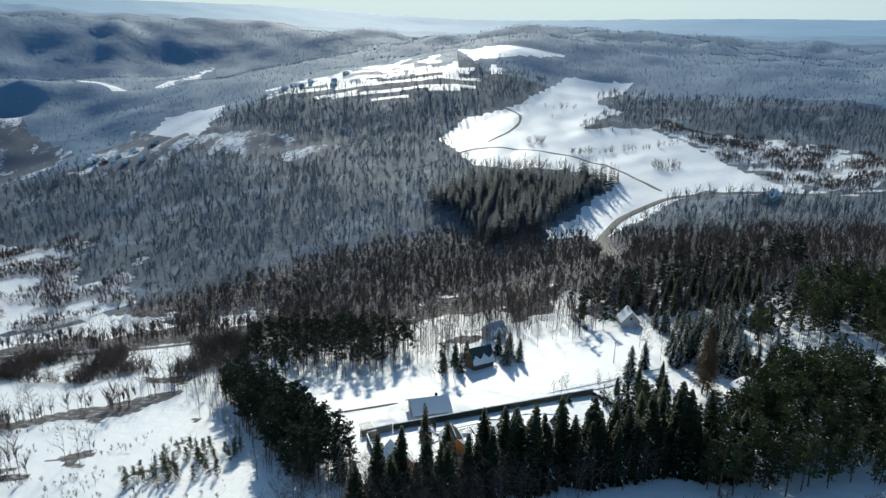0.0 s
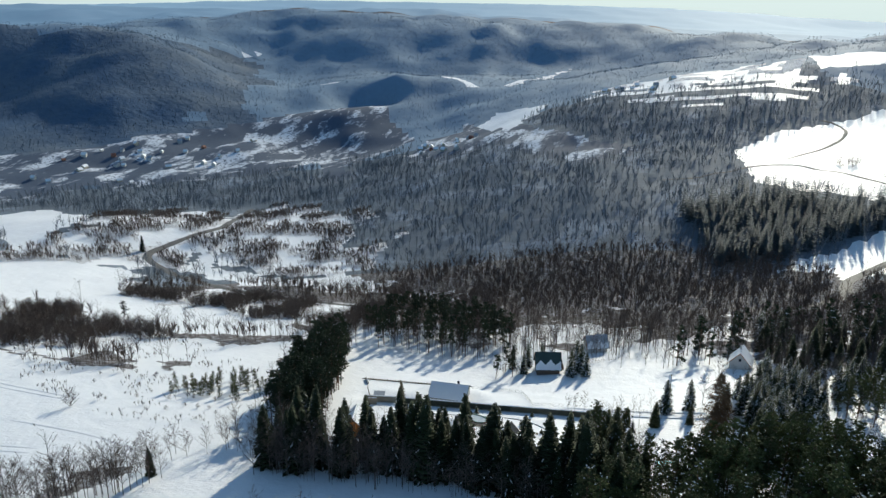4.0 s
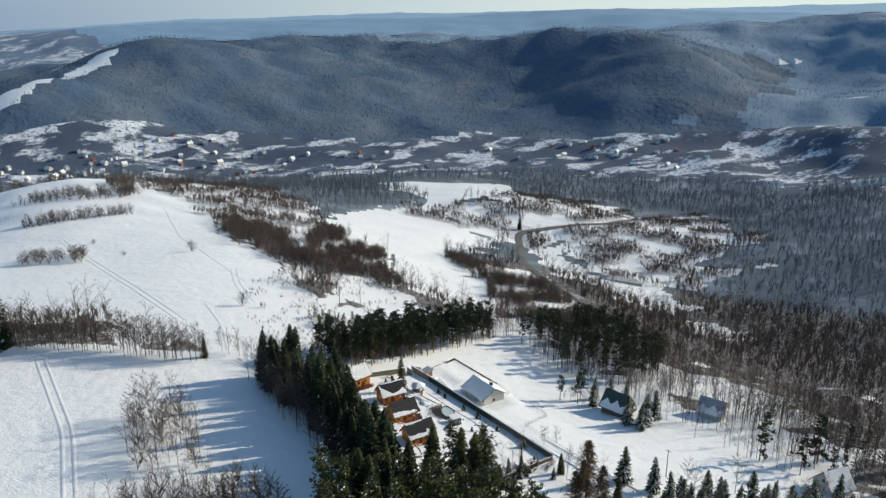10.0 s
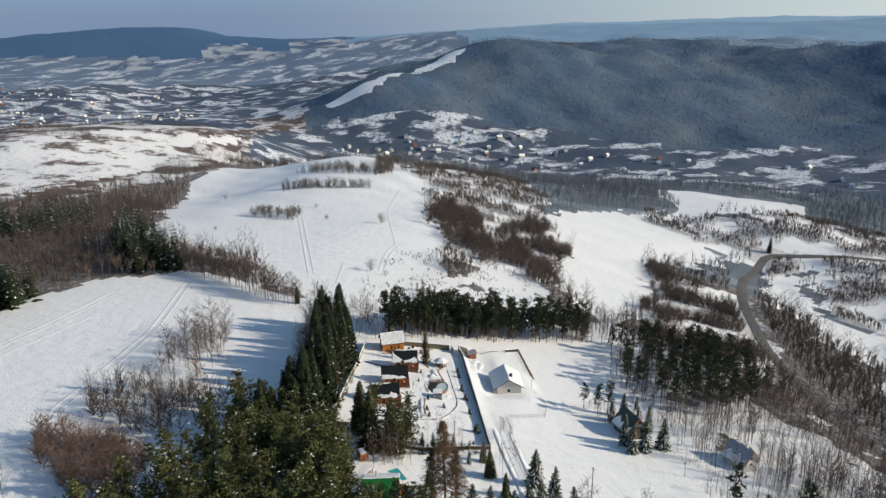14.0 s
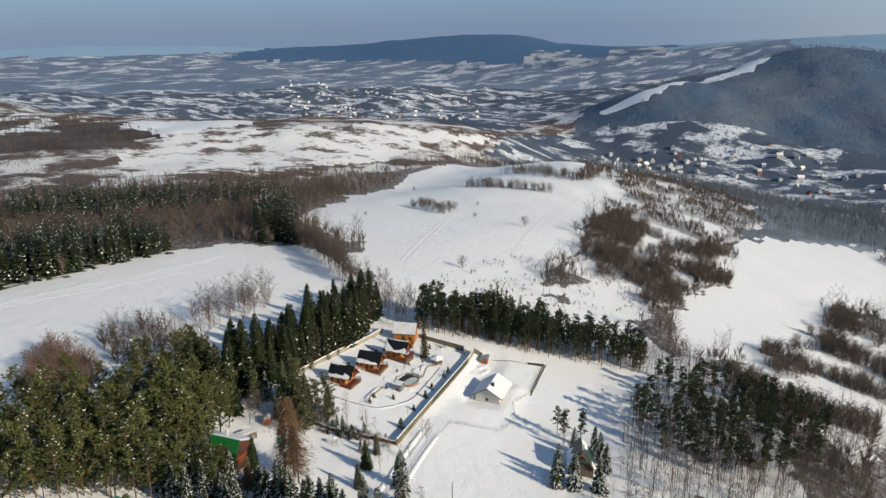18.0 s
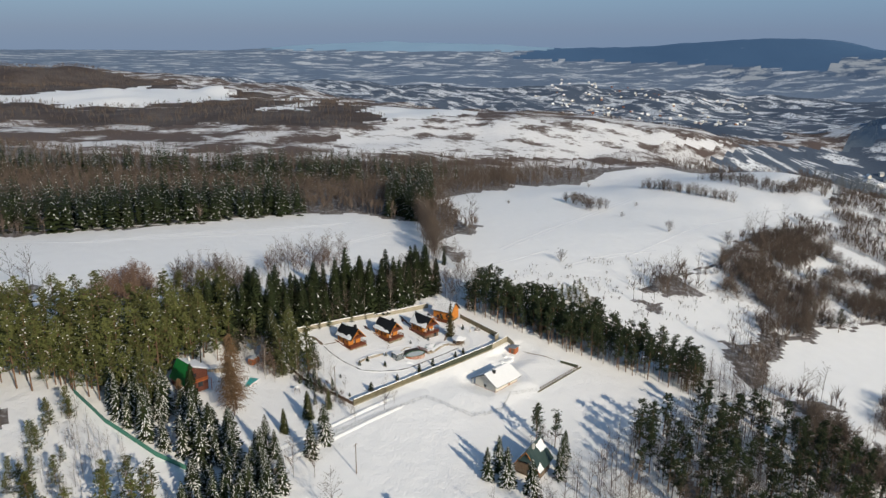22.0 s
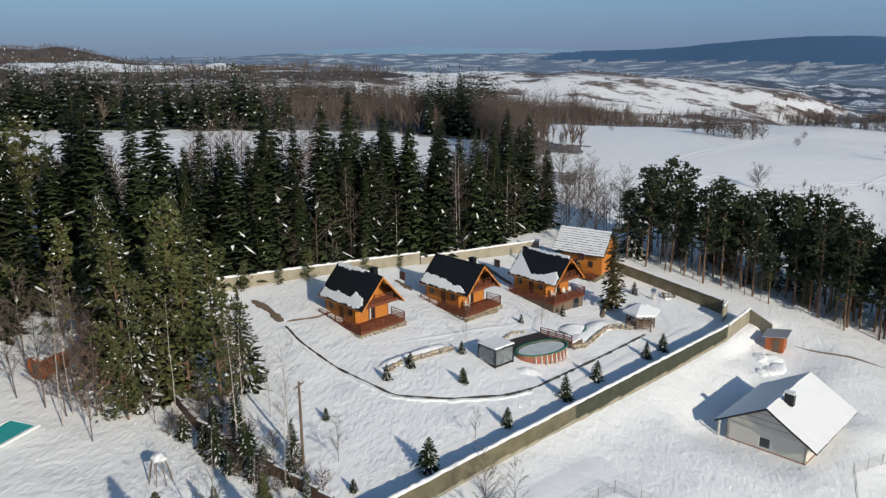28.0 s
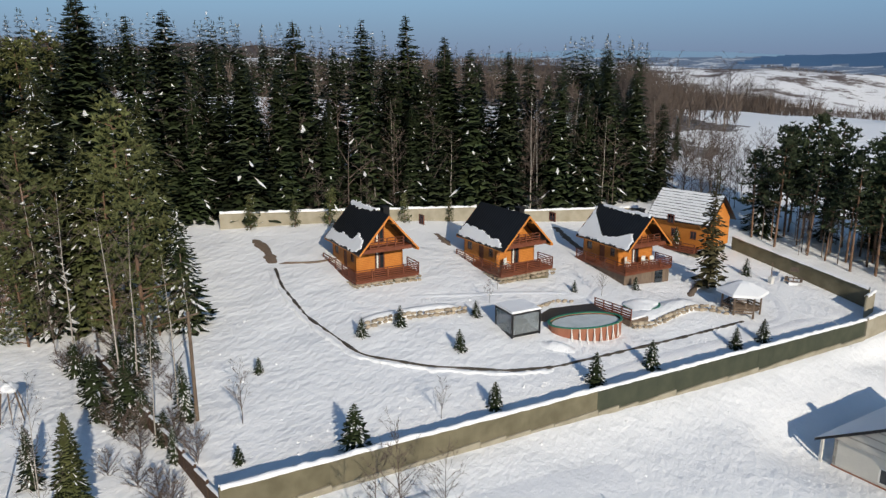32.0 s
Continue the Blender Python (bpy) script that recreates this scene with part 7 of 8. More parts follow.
bn = thing("picnic_table", 27.7, 173.4, gz(27.7, 173.4), 30, "wooden picnic table buried under snow", "table")
part("tabletop", block((0, 0, 0.72), (1.8, 0.8, 0.07)), WEATHERED, bn)
for s in (1, -1):
    part("bench", block((0, s * 0.75, 0.42), (1.8, 0.28, 0.06)), WEATHERED, bn)
    part("leg", block((s * 0.7, 0, 0.35), (0.1, 1.6, 0.1)), WEATHERED, bn)
    part("leg", block((s * 0.7, 0, 0.35), (0.1, 0.1, 0.75)), WEATHERED, bn)
part("snow_top", snow_slab([(-0.95, -0.45), (0.95, -0.45), (0.95, 0.45), (-0.95, 0.45)], 122, 0.3, 0.3, 0.04), SNOW_CAP, bn)
bn.children[-1].location = (0, 0, 0.76)
wl = thing("water_post", 30.6, 172.6, gz(30.6, 172.6), 0, "pale garden post on a small block", "post")
part("base", block((0, 0, 0.3), (0.45, 0.45, 0.8), soft=0.03), PALE_BRICK, wl)
part("pipe", bar(bmesh.new(), (0, 0, 0.6), (0, 0, 2.3), 0.1, 0.08, 8), WEATHERED, wl)


def plastic_chair(x, y, z, turn):
    c = thing("plastic_chair", x, y, z, turn, "white plastic garden chair on a cabin deck", "chair", "white deck chairs")
    part("seat", block((0, 0, 0.42), (0.5, 0.48, 0.05), soft=0.015), WHITE_PLASTIC, c)
    part("backrest", block((0, -0.24, 0.72), (0.5, 0.05, 0.55), soft=0.015), WHITE_PLASTIC, c)
    for a in (-0.21, 0.21):
        for b_ in (-0.2, 0.2):
            part("leg", block((a, b_, 0.2), (0.05, 0.05, 0.42)), WHITE_PLASTIC, c)
        part("armrest", block((a * 1.2, 0, 0.62), (0.05, 0.46, 0.04)), WHITE_PLASTIC, c)


plastic_chair(59.08, 163.46, 4.08, 20)
plastic_chair(46.32, 166.84, 3.07, 20)
plastic_chair(44.32, 167.24, 2.96, -10)
plastic_chair(43.32, 167.44, 2.90, -10)


# ---- single trees and shrubs ----
def tree_meshes(kind, shape, trunk_mat, crown_mats):
    tv, tt, cv, ct = shape[:4]
    ci = shape[4] if len(shape) > 4 else None
    return fast_mesh(kind + "_trunk", tv, tt, [trunk_mat]), fast_mesh(kind + "_crown", cv, ct, crown_mats, ci)


KINDS = {
    "spruce": [tree_meshes("spruce", spruce_shape(100 + k, 17.0, 38, 19, 0.18 + 0.025 * (k % 3), 0.06, 0.06 + 0.03 * (k % 3), False, 0.8, 0.2), BARK, [SPRUCE, SNOW_CAP]) for k in range(5)],
    "snowy_spruce": [tree_meshes("snowy_spruce", spruce_shape(120 + k, 12, 27, 14, 0.21 + 0.02 * k, 0.7, 0.02, False, 0.75, 0.30), BARK, [SPRUCE, SNOW_CAP]) for k in range(4)],
    "pine": [tree_meshes("pine", pine_shape(140 + k, 15, 30, 8, 0.28, 0.05, 0.22, 0.62), PINE_BARK, [PINE, SNOW_CAP]) for k in range(6)],
    "belt_pine": [tree_meshes("belt_pine", pine_shape(160 + k, 14, 26, 9, 0.38, 0.02, 0.24, 0.6), PINE_BARK, [BELT_PINE, SNOW_CAP]) for k in range(5)],
    "bushy_pine": [tree_meshes("bushy_pine", pine_shape(170 + k, 12.5, 44, 13, 0.05, 0.05, 0.25, 0.46), PINE_BARK, [FIR_GREEN, SNOW_CAP]) for k in range(3)],
    "birch": [tree_meshes("birch", bare_shape(180 + k, 14, 22, 10, 6, 0.17, 0.35, 0.03, 0.55), BIRCH_BARK, [TWIG]) for k in range(4)],
    "bare_tree": [tree_meshes("bare_tree", bare_shape(200 + k, 12, 28, 16, 6, 0.22, 0.2, 0.045, 0.7), BARK, [TWIG]) for k in range(5)],
    "red_shrub": [tree_meshes("red_shrub", bare_shape(220 + k, 5.5, 26, 16, 4, 0.28, 0.05, 0.045), BARK, [TWIG_RED]) for k in range(4)],
    "bush": [tree_meshes("bush", bare_shape(240 + k, 3.2, 34, 18, 4, 0.42, 0.03, 0.04), BARK, [TWIG]) for k in range(3)],
    "broad_spruce": [tree_meshes("broad_spruce", spruce_shape(290 + k, 15.0, 46, 24, 0.20 + 0.02 * k, 0.16, 0.03, False, 0.5, 0.2), BARK, [FIR_GREEN, SNOW_CAP]) for k in range(3)],
    "larch": [tree_meshes("larch", larch_shape(260 + k), BARK, [LARCH]) for k in range(3)],
    "brown_spruce": [tree_meshes("brown_spruce", spruce_shape(270, 12.5, 26, 10, 0.16, 0.04, 0.1), BARK, [BROWN_NEEDLES, SNOW_CAP])],
    "young_fir": [tree_meshes("young_fir", spruce_shape(280 + k, 2.1, 16, 16, 0.42, 0.35, 0.02, False, 0.8, 0.3), BARK, [SPRUCE, SNOW_CAP]) for k in range(4)],
}
LABELS = {
    "spruce": ("tall dark green spruce with little snow", "spruce"), "snowy_spruce": ("spruce with snow lying on its branches", "spruce"),
    "pine": ("olive green pine with a bare trunk and snow clumps", "pine"), "belt_pine": ("dark pine on a tall bare trunk", "pine"), "bushy_pine": ("bushy green conifer dusted with snow", "pine"),
    "birch": ("leafless birch with a pale slender trunk", "birch"), "bare_tree": ("leafless tree with grey-brown twigs in snow", "tree"),
    "red_shrub": ("leafless reddish shrub standing in snow", "shrub"), "bush": ("round leafless bush in the open snow", "bush"),
    "broad_spruce": ("broad green spruce branched to the ground, some snow", "spruce"),
    "larch": ("tall bare larch with orange-brown twigs", "larch"), "brown_spruce": ("tall brown-green spruce standing in the yard", "spruce"), "young_fir": ("young fir dusted with snow", "fir"),
}
rt2 = np.random.RandomState(5)


def plant(kind, x, y, scale=1.0, group="", k=None, label="", sink=0.15):
    tm, cm_ = KINDS[kind][(k if k is not None else rt2.randint(0, 99)) % len(KINDS[kind])]
    t = new(kind)
    t.matrix_world = pose(x, y, gz(x, y) - sink, rt2.uniform(-2, 2), rt2.uniform(-2, 2), rt2.uniform(0, 360)) @ Matrix.Scale(scale, 4)
    tagged(t, label or LABELS[kind][0], LABELS[kind][1], group)
    for nm, me in (("trunk", tm), ("crown", cm_)):
        o = new(nm, me)
        o.parent = t
    return t


def grove(kind, poly, n, smin, smax, group, apart=2.0, seed=0, avoid=()):
    r = np.random.RandomState(seed)
    xs, ys = [p[0] for p in poly], [p[1] for p in poly]
    done, tries = [], 0
    while len(done) < n and tries < n * 40:
        tries += 1
        x, y = r.uniform(min(xs), max(xs)), r.uniform(min(ys), max(ys))
        if not inside(poly, np.array([x]), np.array([y]))[0] or any((x - a) ** 2 + (y - b) ** 2 < apart ** 2 for a, b in done):
            continue
        if any((x - a) ** 2 + (y - b) ** 2 < c * c for a, b, c in avoid):
            continue
        done.append((x, y))
        plant(kind, x, y, r.uniform(smin, smax), group)
    return done


HOUSES = [(124.5, 155.5, 7.0), (101.6, 151.2, 3), (112.5, 151, 5), (108.7, 158.3, 4.5), (73.5, 229, 6), (88.5, 256, 6), (136.5, 240, 6), (29.6, 160.2, 7)]
# spruce row behind the yard
grove("spruce", [(52, 137.5), (50, 146.5), (80, 142), (92, 139), (90, 132), (80, 134)], 28, 0.72, 1.3, "spruce row behind the yard", 2.9, 1)
for x, y, s in ((77.5, 144.8, 0.3), (73.0, 145.6, 0.24), (69.5, 146.4, 0.33), (61.0, 147.6, 0.28), (55.5, 148.2, 0.22)):
    plant("bushy_pine", x, y, s, "low green conifers at the back wall")
grove("spruce", [(14, 136), (14, 145), (48, 147), (50, 137)], 14, 0.62, 1.2, "spruce row behind the yard", 2.7, 41)
grove("spruce", [(44, 138), (43, 147), (57, 146.5), (55, 138)], 7, 0.8, 1.15, "spruce row behind the yard", 2.6, 73)
grove("bare_tree", [(14, 132), (14, 144), (46, 146), (48, 132)], 34, 0.8, 1.2, "bare trees among the spruces", 2.0, 61)
grove("birch", [(16, 140), (16, 146), (46, 147.5), (46, 141)], 10, 0.8, 1.1, "birches among the spruces", 2.4, 62)
grove("birch", [(24, 143), (48, 147), (80, 141.5), (84, 138), (50, 143), (24, 139)], 19, 0.7, 1.1, "birches along the spruces", 1.6, 2)
grove("bare_tree", [(4, 140), (14, 146), (24, 150), (24, 158), (8, 158), (-4, 148)], 22, 0.6, 1.0, "bare trees by the yard corner", 2.0, 3)
grove("bare_tree", [(26, 146), (50, 148), (80, 142.4), (84, 140), (50, 144.5), (26, 142)], 34, 0.25, 0.5, "saplings at the back wall", 1.2, 31)
grove("spruce", [(87, 125), (92, 138), (103, 143), (100, 127)], 9, 0.7, 1.05, "spruces at the corner of the pine wood", 3.0, 71)
# pine wood to the east
PINES = [(92, 119), (89, 130), (104, 144), (114, 148), (135, 149), (150, 144), (166, 128), (196, 108), (206, 84), (172, 78), (150, 92), (138, 104), (121, 113), (106, 115)]
grove("pine", PINES, 200, 0.6, 1.2, "pine wood east of the yard", 2.7, 4, HOUSES)
grove("snowy_spruce", [(86, 140), (84, 158), (92, 166), (99, 160), (106, 147), (98, 139)], 3, 0.7, 1.0, "snowy spruces by the yard fence", 3.2, 5, HOUSES)
grove("bushy_pine", [(86, 142), (85, 157), (92, 165), (98, 160), (104, 147), (97, 141)], 3, 0.85, 1.2, "bushy pines by the yard fence", 3.2, 42, HOUSES)
for x, y, s in ((94.8, 158.6, 0.95), (88.0, 150.5, 1.0), (96.0, 153.0, 1.15)):
    plant("broad_spruce", x, y, s, "broad spruces by the yard fence")
for x, y, s in ((98.2, 160.0, 1.15), (99.4, 161.4, 0.6), (91.5, 154.5, 1.25), (93.6, 161.0, 1.0), (91.0, 163.0, 0.55)):
    plant("bushy_pine", x, y, s, "bushy conifers by the yard fence")
grove("bushy_pine", [(151, 147), (158, 150), (172, 165), (176, 176), (168, 180), (158, 166)], 16, 0.3, 0.6, "low pines beyond the green fence", 2.0, 43)
grove("pine", [(140, 130), (138, 150), (133, 162), (140, 166), (147, 150), (152, 134)], 34, 0.7, 1.0, "pines by the green-roofed house", 2.3, 6, HOUSES)
grove("snowy_spruce", [(140, 143), (147, 160), (144, 176), (136, 190), (128, 189), (133, 172), (136, 160)], 30, 0.7, 1.15, "snowy spruces along the green fence", 2.7, 7, HOUSES)
grove("snowy_spruce", [(124, 186), (140, 192), (156, 200), (150, 212), (128, 204)], 26, 0.7, 1.1, "snowy spruces by the lane", 2.8, 8, HOUSES)
for x, y, s in ((119.8, 169.8, 1.4), (122.0, 172.2, 1.0), (119.6, 167.2, 0.9), (133.0, 166.0, 0.65)):
    plant("larch", x, y, s, "larches by the green-roofed house")
for x, y, s in ((95.4, 171.4, 0.9), (92.8, 174.6, 0.75), (98.3, 160.6, 0.8), (97.0, 165.0, 0.85), (94.6, 176.6, 0.6), (90.0, 168.0, 0.5), (104.0, 159.8, 0.8), (102.6, 158.4, 0.85), (101.2, 156.6, 0.7), (94.2, 170.4, 0.85)):
    plant("birch", x, y, s, "birches at the yard fence")
grove("bush", [(92.6, 160), (98, 160), (97.5, 182), (92.5, 184)], 26, 0.35, 0.75, "snowy shrubs along the east fence", 0.9, 9)
grove("red_shrub", [(100, 152), (104, 156), (100, 160), (97, 156)], 5, 0.9, 1.3, "reddish shrubs by the sauna", 1.2, 10)
grove("young_fir", [(94, 165), (98, 166), (97, 176), (94, 177)], 10, 0.9, 1.8, "young firs along the east fence", 1.3, 12)
plant("spruce", 129.5, 165.1, 0.72, "", None, "slender spruce in front of the green-roofed house")
grove("birch", [(128, 196), (160, 204), (168, 226), (150, 232), (130, 214)], 22, 0.5, 0.9, "birches beyond the lane", 2.4, 51, HOUSES)
grove("bare_tree", [(134, 212), (164, 214), (172, 240), (150, 250), (132, 234)], 30, 0.35, 0.8, "bare trees beyond the lane", 2.2, 52, HOUSES)
grove("spruce", [(143, 238), (188, 230), (198, 262), (146, 272)], 34, 0.5, 0.85, "dark spruces behind the far chalet", 3.2, 65, HOUSES)
grove("snowy_spruce", [(138, 204), (176, 204), (182, 230), (142, 234)], 26, 0.6, 1.0, "snowy spruces on the meadow's edge", 3.4, 66, HOUSES)
grove("pine", [(150, 186), (180, 186), (184, 206), (158, 204)], 16, 0.6, 0.9, "pines beyond the lane", 3.0, 67, HOUSES)
grove("bare_tree", [(97, 146), (106, 148), (107, 160), (99, 166), (95, 158)], 15, 0.45, 0.9, "bare trees by the sauna", 2.0, 68, HOUSES)
# firs and shrubs at the corner of the fence
for (x, y), s in zip(((92.4, 174.7), (94.1, 169.3), (92.4, 166.6), (101.0, 177.6), (94.1, 178.5)), (0.34, 0.4, 0.3, 0.3, 0.2)):
    plant("snowy_spruce", x, y, s, "firs by the fence corner")
grove("pine", [(106, 132), (114, 147), (128, 148), (134, 146), (126, 134)], 18, 1.0, 1.25, "tall pines behind the green-roofed house", 2.2, 44)
# yard
plant("brown_spruce", 39.3, 171.3, 1.0)
for x, y, s in ((84.5, 181.7, 1.5), (86.5, 171.2, 0.6), (73.9, 181.3, 0.95), (71.8, 174.1, 0.85), (64.7, 181.3, 1.25), (58.3, 180.9, 1.15), (48.0, 181.2, 1.0), (44.3, 181.3, 1.1),
                (77.7, 169.5, 0.8), (74.1, 169.1, 0.85), (67.3, 169.9, 0.75), (31.4, 170.1, 0.95), (32.8, 161.5, 1.3), (91.0, 180.1, 0.6), (47.6, 169.2, 0.7), (54.6, 168.0, 0.6)):
    plant("young_fir", x, y, s, "young firs in the yard")
for x, y, s in ((62.0, 165.8, 0.3), (52.5, 169.5, 0.28), (64.5, 168.0, 0.2), (89.5, 176.5, 0.35), (78.0, 181.0, 0.25)):
    plant("bare_tree", x, y, s, "saplings in the yard")
# pine belt west of the plots
grove("belt_pine", [(20, 160), (17, 172), (9, 203), (0, 238), (-14, 240), (-6, 205), (3, 168), (6, 158)], 140, 0.65, 1.12, "pine belt west of the yard", 1.9, 13)
grove("belt_pine", [(13, 184), (13, 196), (6, 204), (0, 200), (5, 186)], 16, 0.7, 1.05, "pine belt west of the yard", 2.0, 72)
grove("snowy_spruce", [(16, 160), (12, 172), (4, 200), (0, 206), (3, 168), (6, 158)], 9, 0.5, 0.95, "spruces in the pine belt", 3.4, 63)
grove("bushy_pine", [(17, 160), (13, 172), (5, 203), (-2, 238), (-12, 238), (-4, 205), (4, 168)], 20, 0.35, 0.7, "young conifers in the pine belt", 2.6, 64)
grove("bushy_pine", [(-36, 172), (-12, 174), (-6, 190), (-24, 192)], 34, 0.3, 0.45, "low dark pines west of the belt", 2.2, 15)
# woods round the chalets
for x, y, s in ((66.0, 226, 0.7), (81.5, 224.5, 0.85), (84.5, 229.5, 0.9), (82.5, 235.5, 0.85), (71.0, 235.5, 0.75), (61.5, 231.0, 0.7), (86.5, 225.0, 0.75), (66.5, 233.5, 0.8)):
    plant("snowy_spruce", x, y, s, "spruces round the chalet")
for x, y, s in ((62.5, 222.5, 0.8), (57.5, 219.5, 0.65), (59.5, 226.5, 0.8)):
    plant("belt_pine", x, y, s, "pines beside the chalet")
grove("bare_tree", [(56, 220), (68, 223), (66, 226), (56, 228)], 9, 0.3, 0.55, "shrubs by the chalet", 1.5, 17)
grove("belt_pine", [(8, 242), (40, 238), (56, 246), (60, 268), (40, 290), (0, 300), (-6, 265)], 95, 0.7, 1.0, "dark pines below the meadow", 3.0, 18)
grove("bare_tree", [(76, 190.5), (92, 186.6), (100, 187.4), (98, 190), (80, 191)], 5, 0.35, 0.6, "saplings by the lane", 2.0, 21)
grove("birch", [(100, 178), (112, 180), (112, 187), (98, 187)], 5, 0.5, 0.8, "birches by the lane", 2.0, 22)
for x, y, s in ((106.8, 182.1, 0.52), (99.6, 181.4, 0.4), (116.0, 184.3, 0.45)):
    plant("broad_spruce", x, y, s, "spruces by the garden pool")
for x, y in ((134.3, 189.9), (139.8, 197.0), (147.1, 195.9), (141.5, 222.0), (109.9, 192.5), (116.8, 195.5), (147.5, 272.9), (152.6, 260.7), (156.2, 282.6)):
    plant("snowy_spruce", x, y, rt2.uniform(0.75, 1.1), "snowy spruces on the meadow's edge")
for x, y in ((121.0, 202.0), (125.0, 199.4), (126.2, 214.5)):
    plant("bare_tree", x, y, rt2.uniform(0.8, 1.0), "brown trees by the lane")
# field edge trees
for k in range(64):
    f = k / 63
    x, y = -47 + f * 39 + rt2.normal() * 1.6, 76 + f * 47 + rt2.normal() * 1.6
    plant("bare_tree", x, y, rt2.uniform(0.85, 1.2), "row of bare trees between the fields")
for x, y, s in ((-49, 74, 0.5), (-8.5, 126, 0.45)):
    plant("spruce", x, y, s, "", None, "small dark spruce at the field's edge")
grove("bare_tree", [(56, 88), (62, 104), (40, 110), (24, 106), (22, 97), (36, 92)], 26, 0.75, 1.15, "bare trees among the shrubs", 2.6, 33)
grove("red_shrub", [(56, 88), (62, 104), (40, 110), (24, 106), (22, 97), (36, 92)], 20, 0.7, 1.4, "reddish shrubs on the field", 2.4, 24)
grove("red_shrub", [(96, 74), (108, 78), (124, 92), (126, 102), (108, 103), (98, 92)], 120, 0.8, 1.25, "reddish thicket at the field's edge", 1.7, 25)
grove("bare_tree", [(-22, 118), (-6, 124), (12, 140), (4, 146), (-14, 140)], 18, 0.5, 0.8, "bare trees at the field corner", 2.0, 26)
for x, y, s, kk in ((-53, 154, 1.6, 0), (-143, 160, 1.7, 1), (-153, 187, 2.0, 2), (-149, 130, 0.9, 0), (-180, 122, 0.8, 1), (-120, 75, 0.7, 2), (-230, 60, 0.9, 0), (-200, 190, 1.2, 1), (-190, 205, 1.3, 2), (-110, 200, 0.8, 0), (-130, 205, 0.9, 1)):
    plant("bush", x, y, s, "bushes on the open field", kk)
grove("bush", [(-168, 88), (-156, 88), (-146, 112), (-160, 116)], 18, 1.3, 1.9, "clump of bushes on the field", 2.4, 27)
plant("belt_pine", -108, 253, 0.75, "", None, "lone dark pine by the field track")
plant("spruce", -228, 436, 0.7, "", None, "dark spruce at the road bend")
grove("bush", [(-34, 160), (-10, 160), (-30, 190), (-70, 190), (-60, 172)], 30, 0.25, 0.5, "low tufts on the slope", 3.0, 28)


# ---- woods as cover ----
def band(poly, n, seed):
    r = np.random.RandomState(seed)
    xs, ys = [p[0] for p in poly], [p[1] for p in poly]
    x, y = r.uniform(min(xs), max(xs), n), r.uniform(min(ys), max(ys), n)
    ok = inside(poly, x, y)
    return x[ok], y[ok]


tv, tt, cv, ct, ci = pine_shape(330, 15, 18, 5, 0.3, 0.05, 0.22, 0.95)
x, y = band([(180, 150), (215, 120), (250, 150), (240, 215), (205, 235), (182, 205)], 330, 81)
stuff("pine_wood", scatter_mesh("pine_wood", [with_trunk(tv, tt, cv, ct, ci)], stand(x, y, 1, 0.6, 1.1), [PINE, SNOW_CAP, PINE_BARK]), "pine wood beyond the lane", "woods")
x, y = band([(40, 238), (62, 240), (86, 250), (102, 262), (120, 300), (60, 312), (0, 312), (5, 262)], 620, 82)
ok = np.all([np.hypot(x - hx, y - hy) > hr for hx, hy, hr in HOUSES], axis=0)
stuff("bare_woods", scatter_mesh("bare_woods", [joined(*bare_shape(340 + k, 11, 14, 8, 4, 0.21, 0.28, 0.06, 0.8, 3)) for k in range(4)], stand(x[ok], y[ok], 4, 0.6, 1.1), [TWIG, BARK]), "dense leafless woods below the meadow", "woods")
mid_spruce = []
for k in range(4):
    tv, tt, cv, ct, ci = spruce_shape(300 + k, 15, 13, 8, 0.17, 0.2, 0.04, True, 1.0, 0.42)
    mid_spruce.append((cv, ct, ci))
mid_pine = []
for k in range(3):
    tv, tt, cv, ct, ci = pine_shape(310 + k, 13, 14, 4, 0.12, 0.05, 0.24, 1.1)
    mid_pine.append(with_trunk(tv, tt, cv, ct, ci))
for i, poly in enumerate(CONIFERS):
    x, y = band(poly, (800, 1500, 900, 170, 170, 260)[i], 40 + i)
    if i in (3, 4):
        me = scatter_mesh("conifer_wood", mid_pine, stand(x, y, 3, 0.6, 1.15), [BELT_PINE, SNOW_CAP, PINE_BARK])
    else:
        # the wood across the valley gets haze-blue needles in both slots, snow included
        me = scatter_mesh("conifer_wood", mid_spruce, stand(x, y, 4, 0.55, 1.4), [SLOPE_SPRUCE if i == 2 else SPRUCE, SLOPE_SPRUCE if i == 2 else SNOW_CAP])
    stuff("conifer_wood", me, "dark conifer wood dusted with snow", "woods")
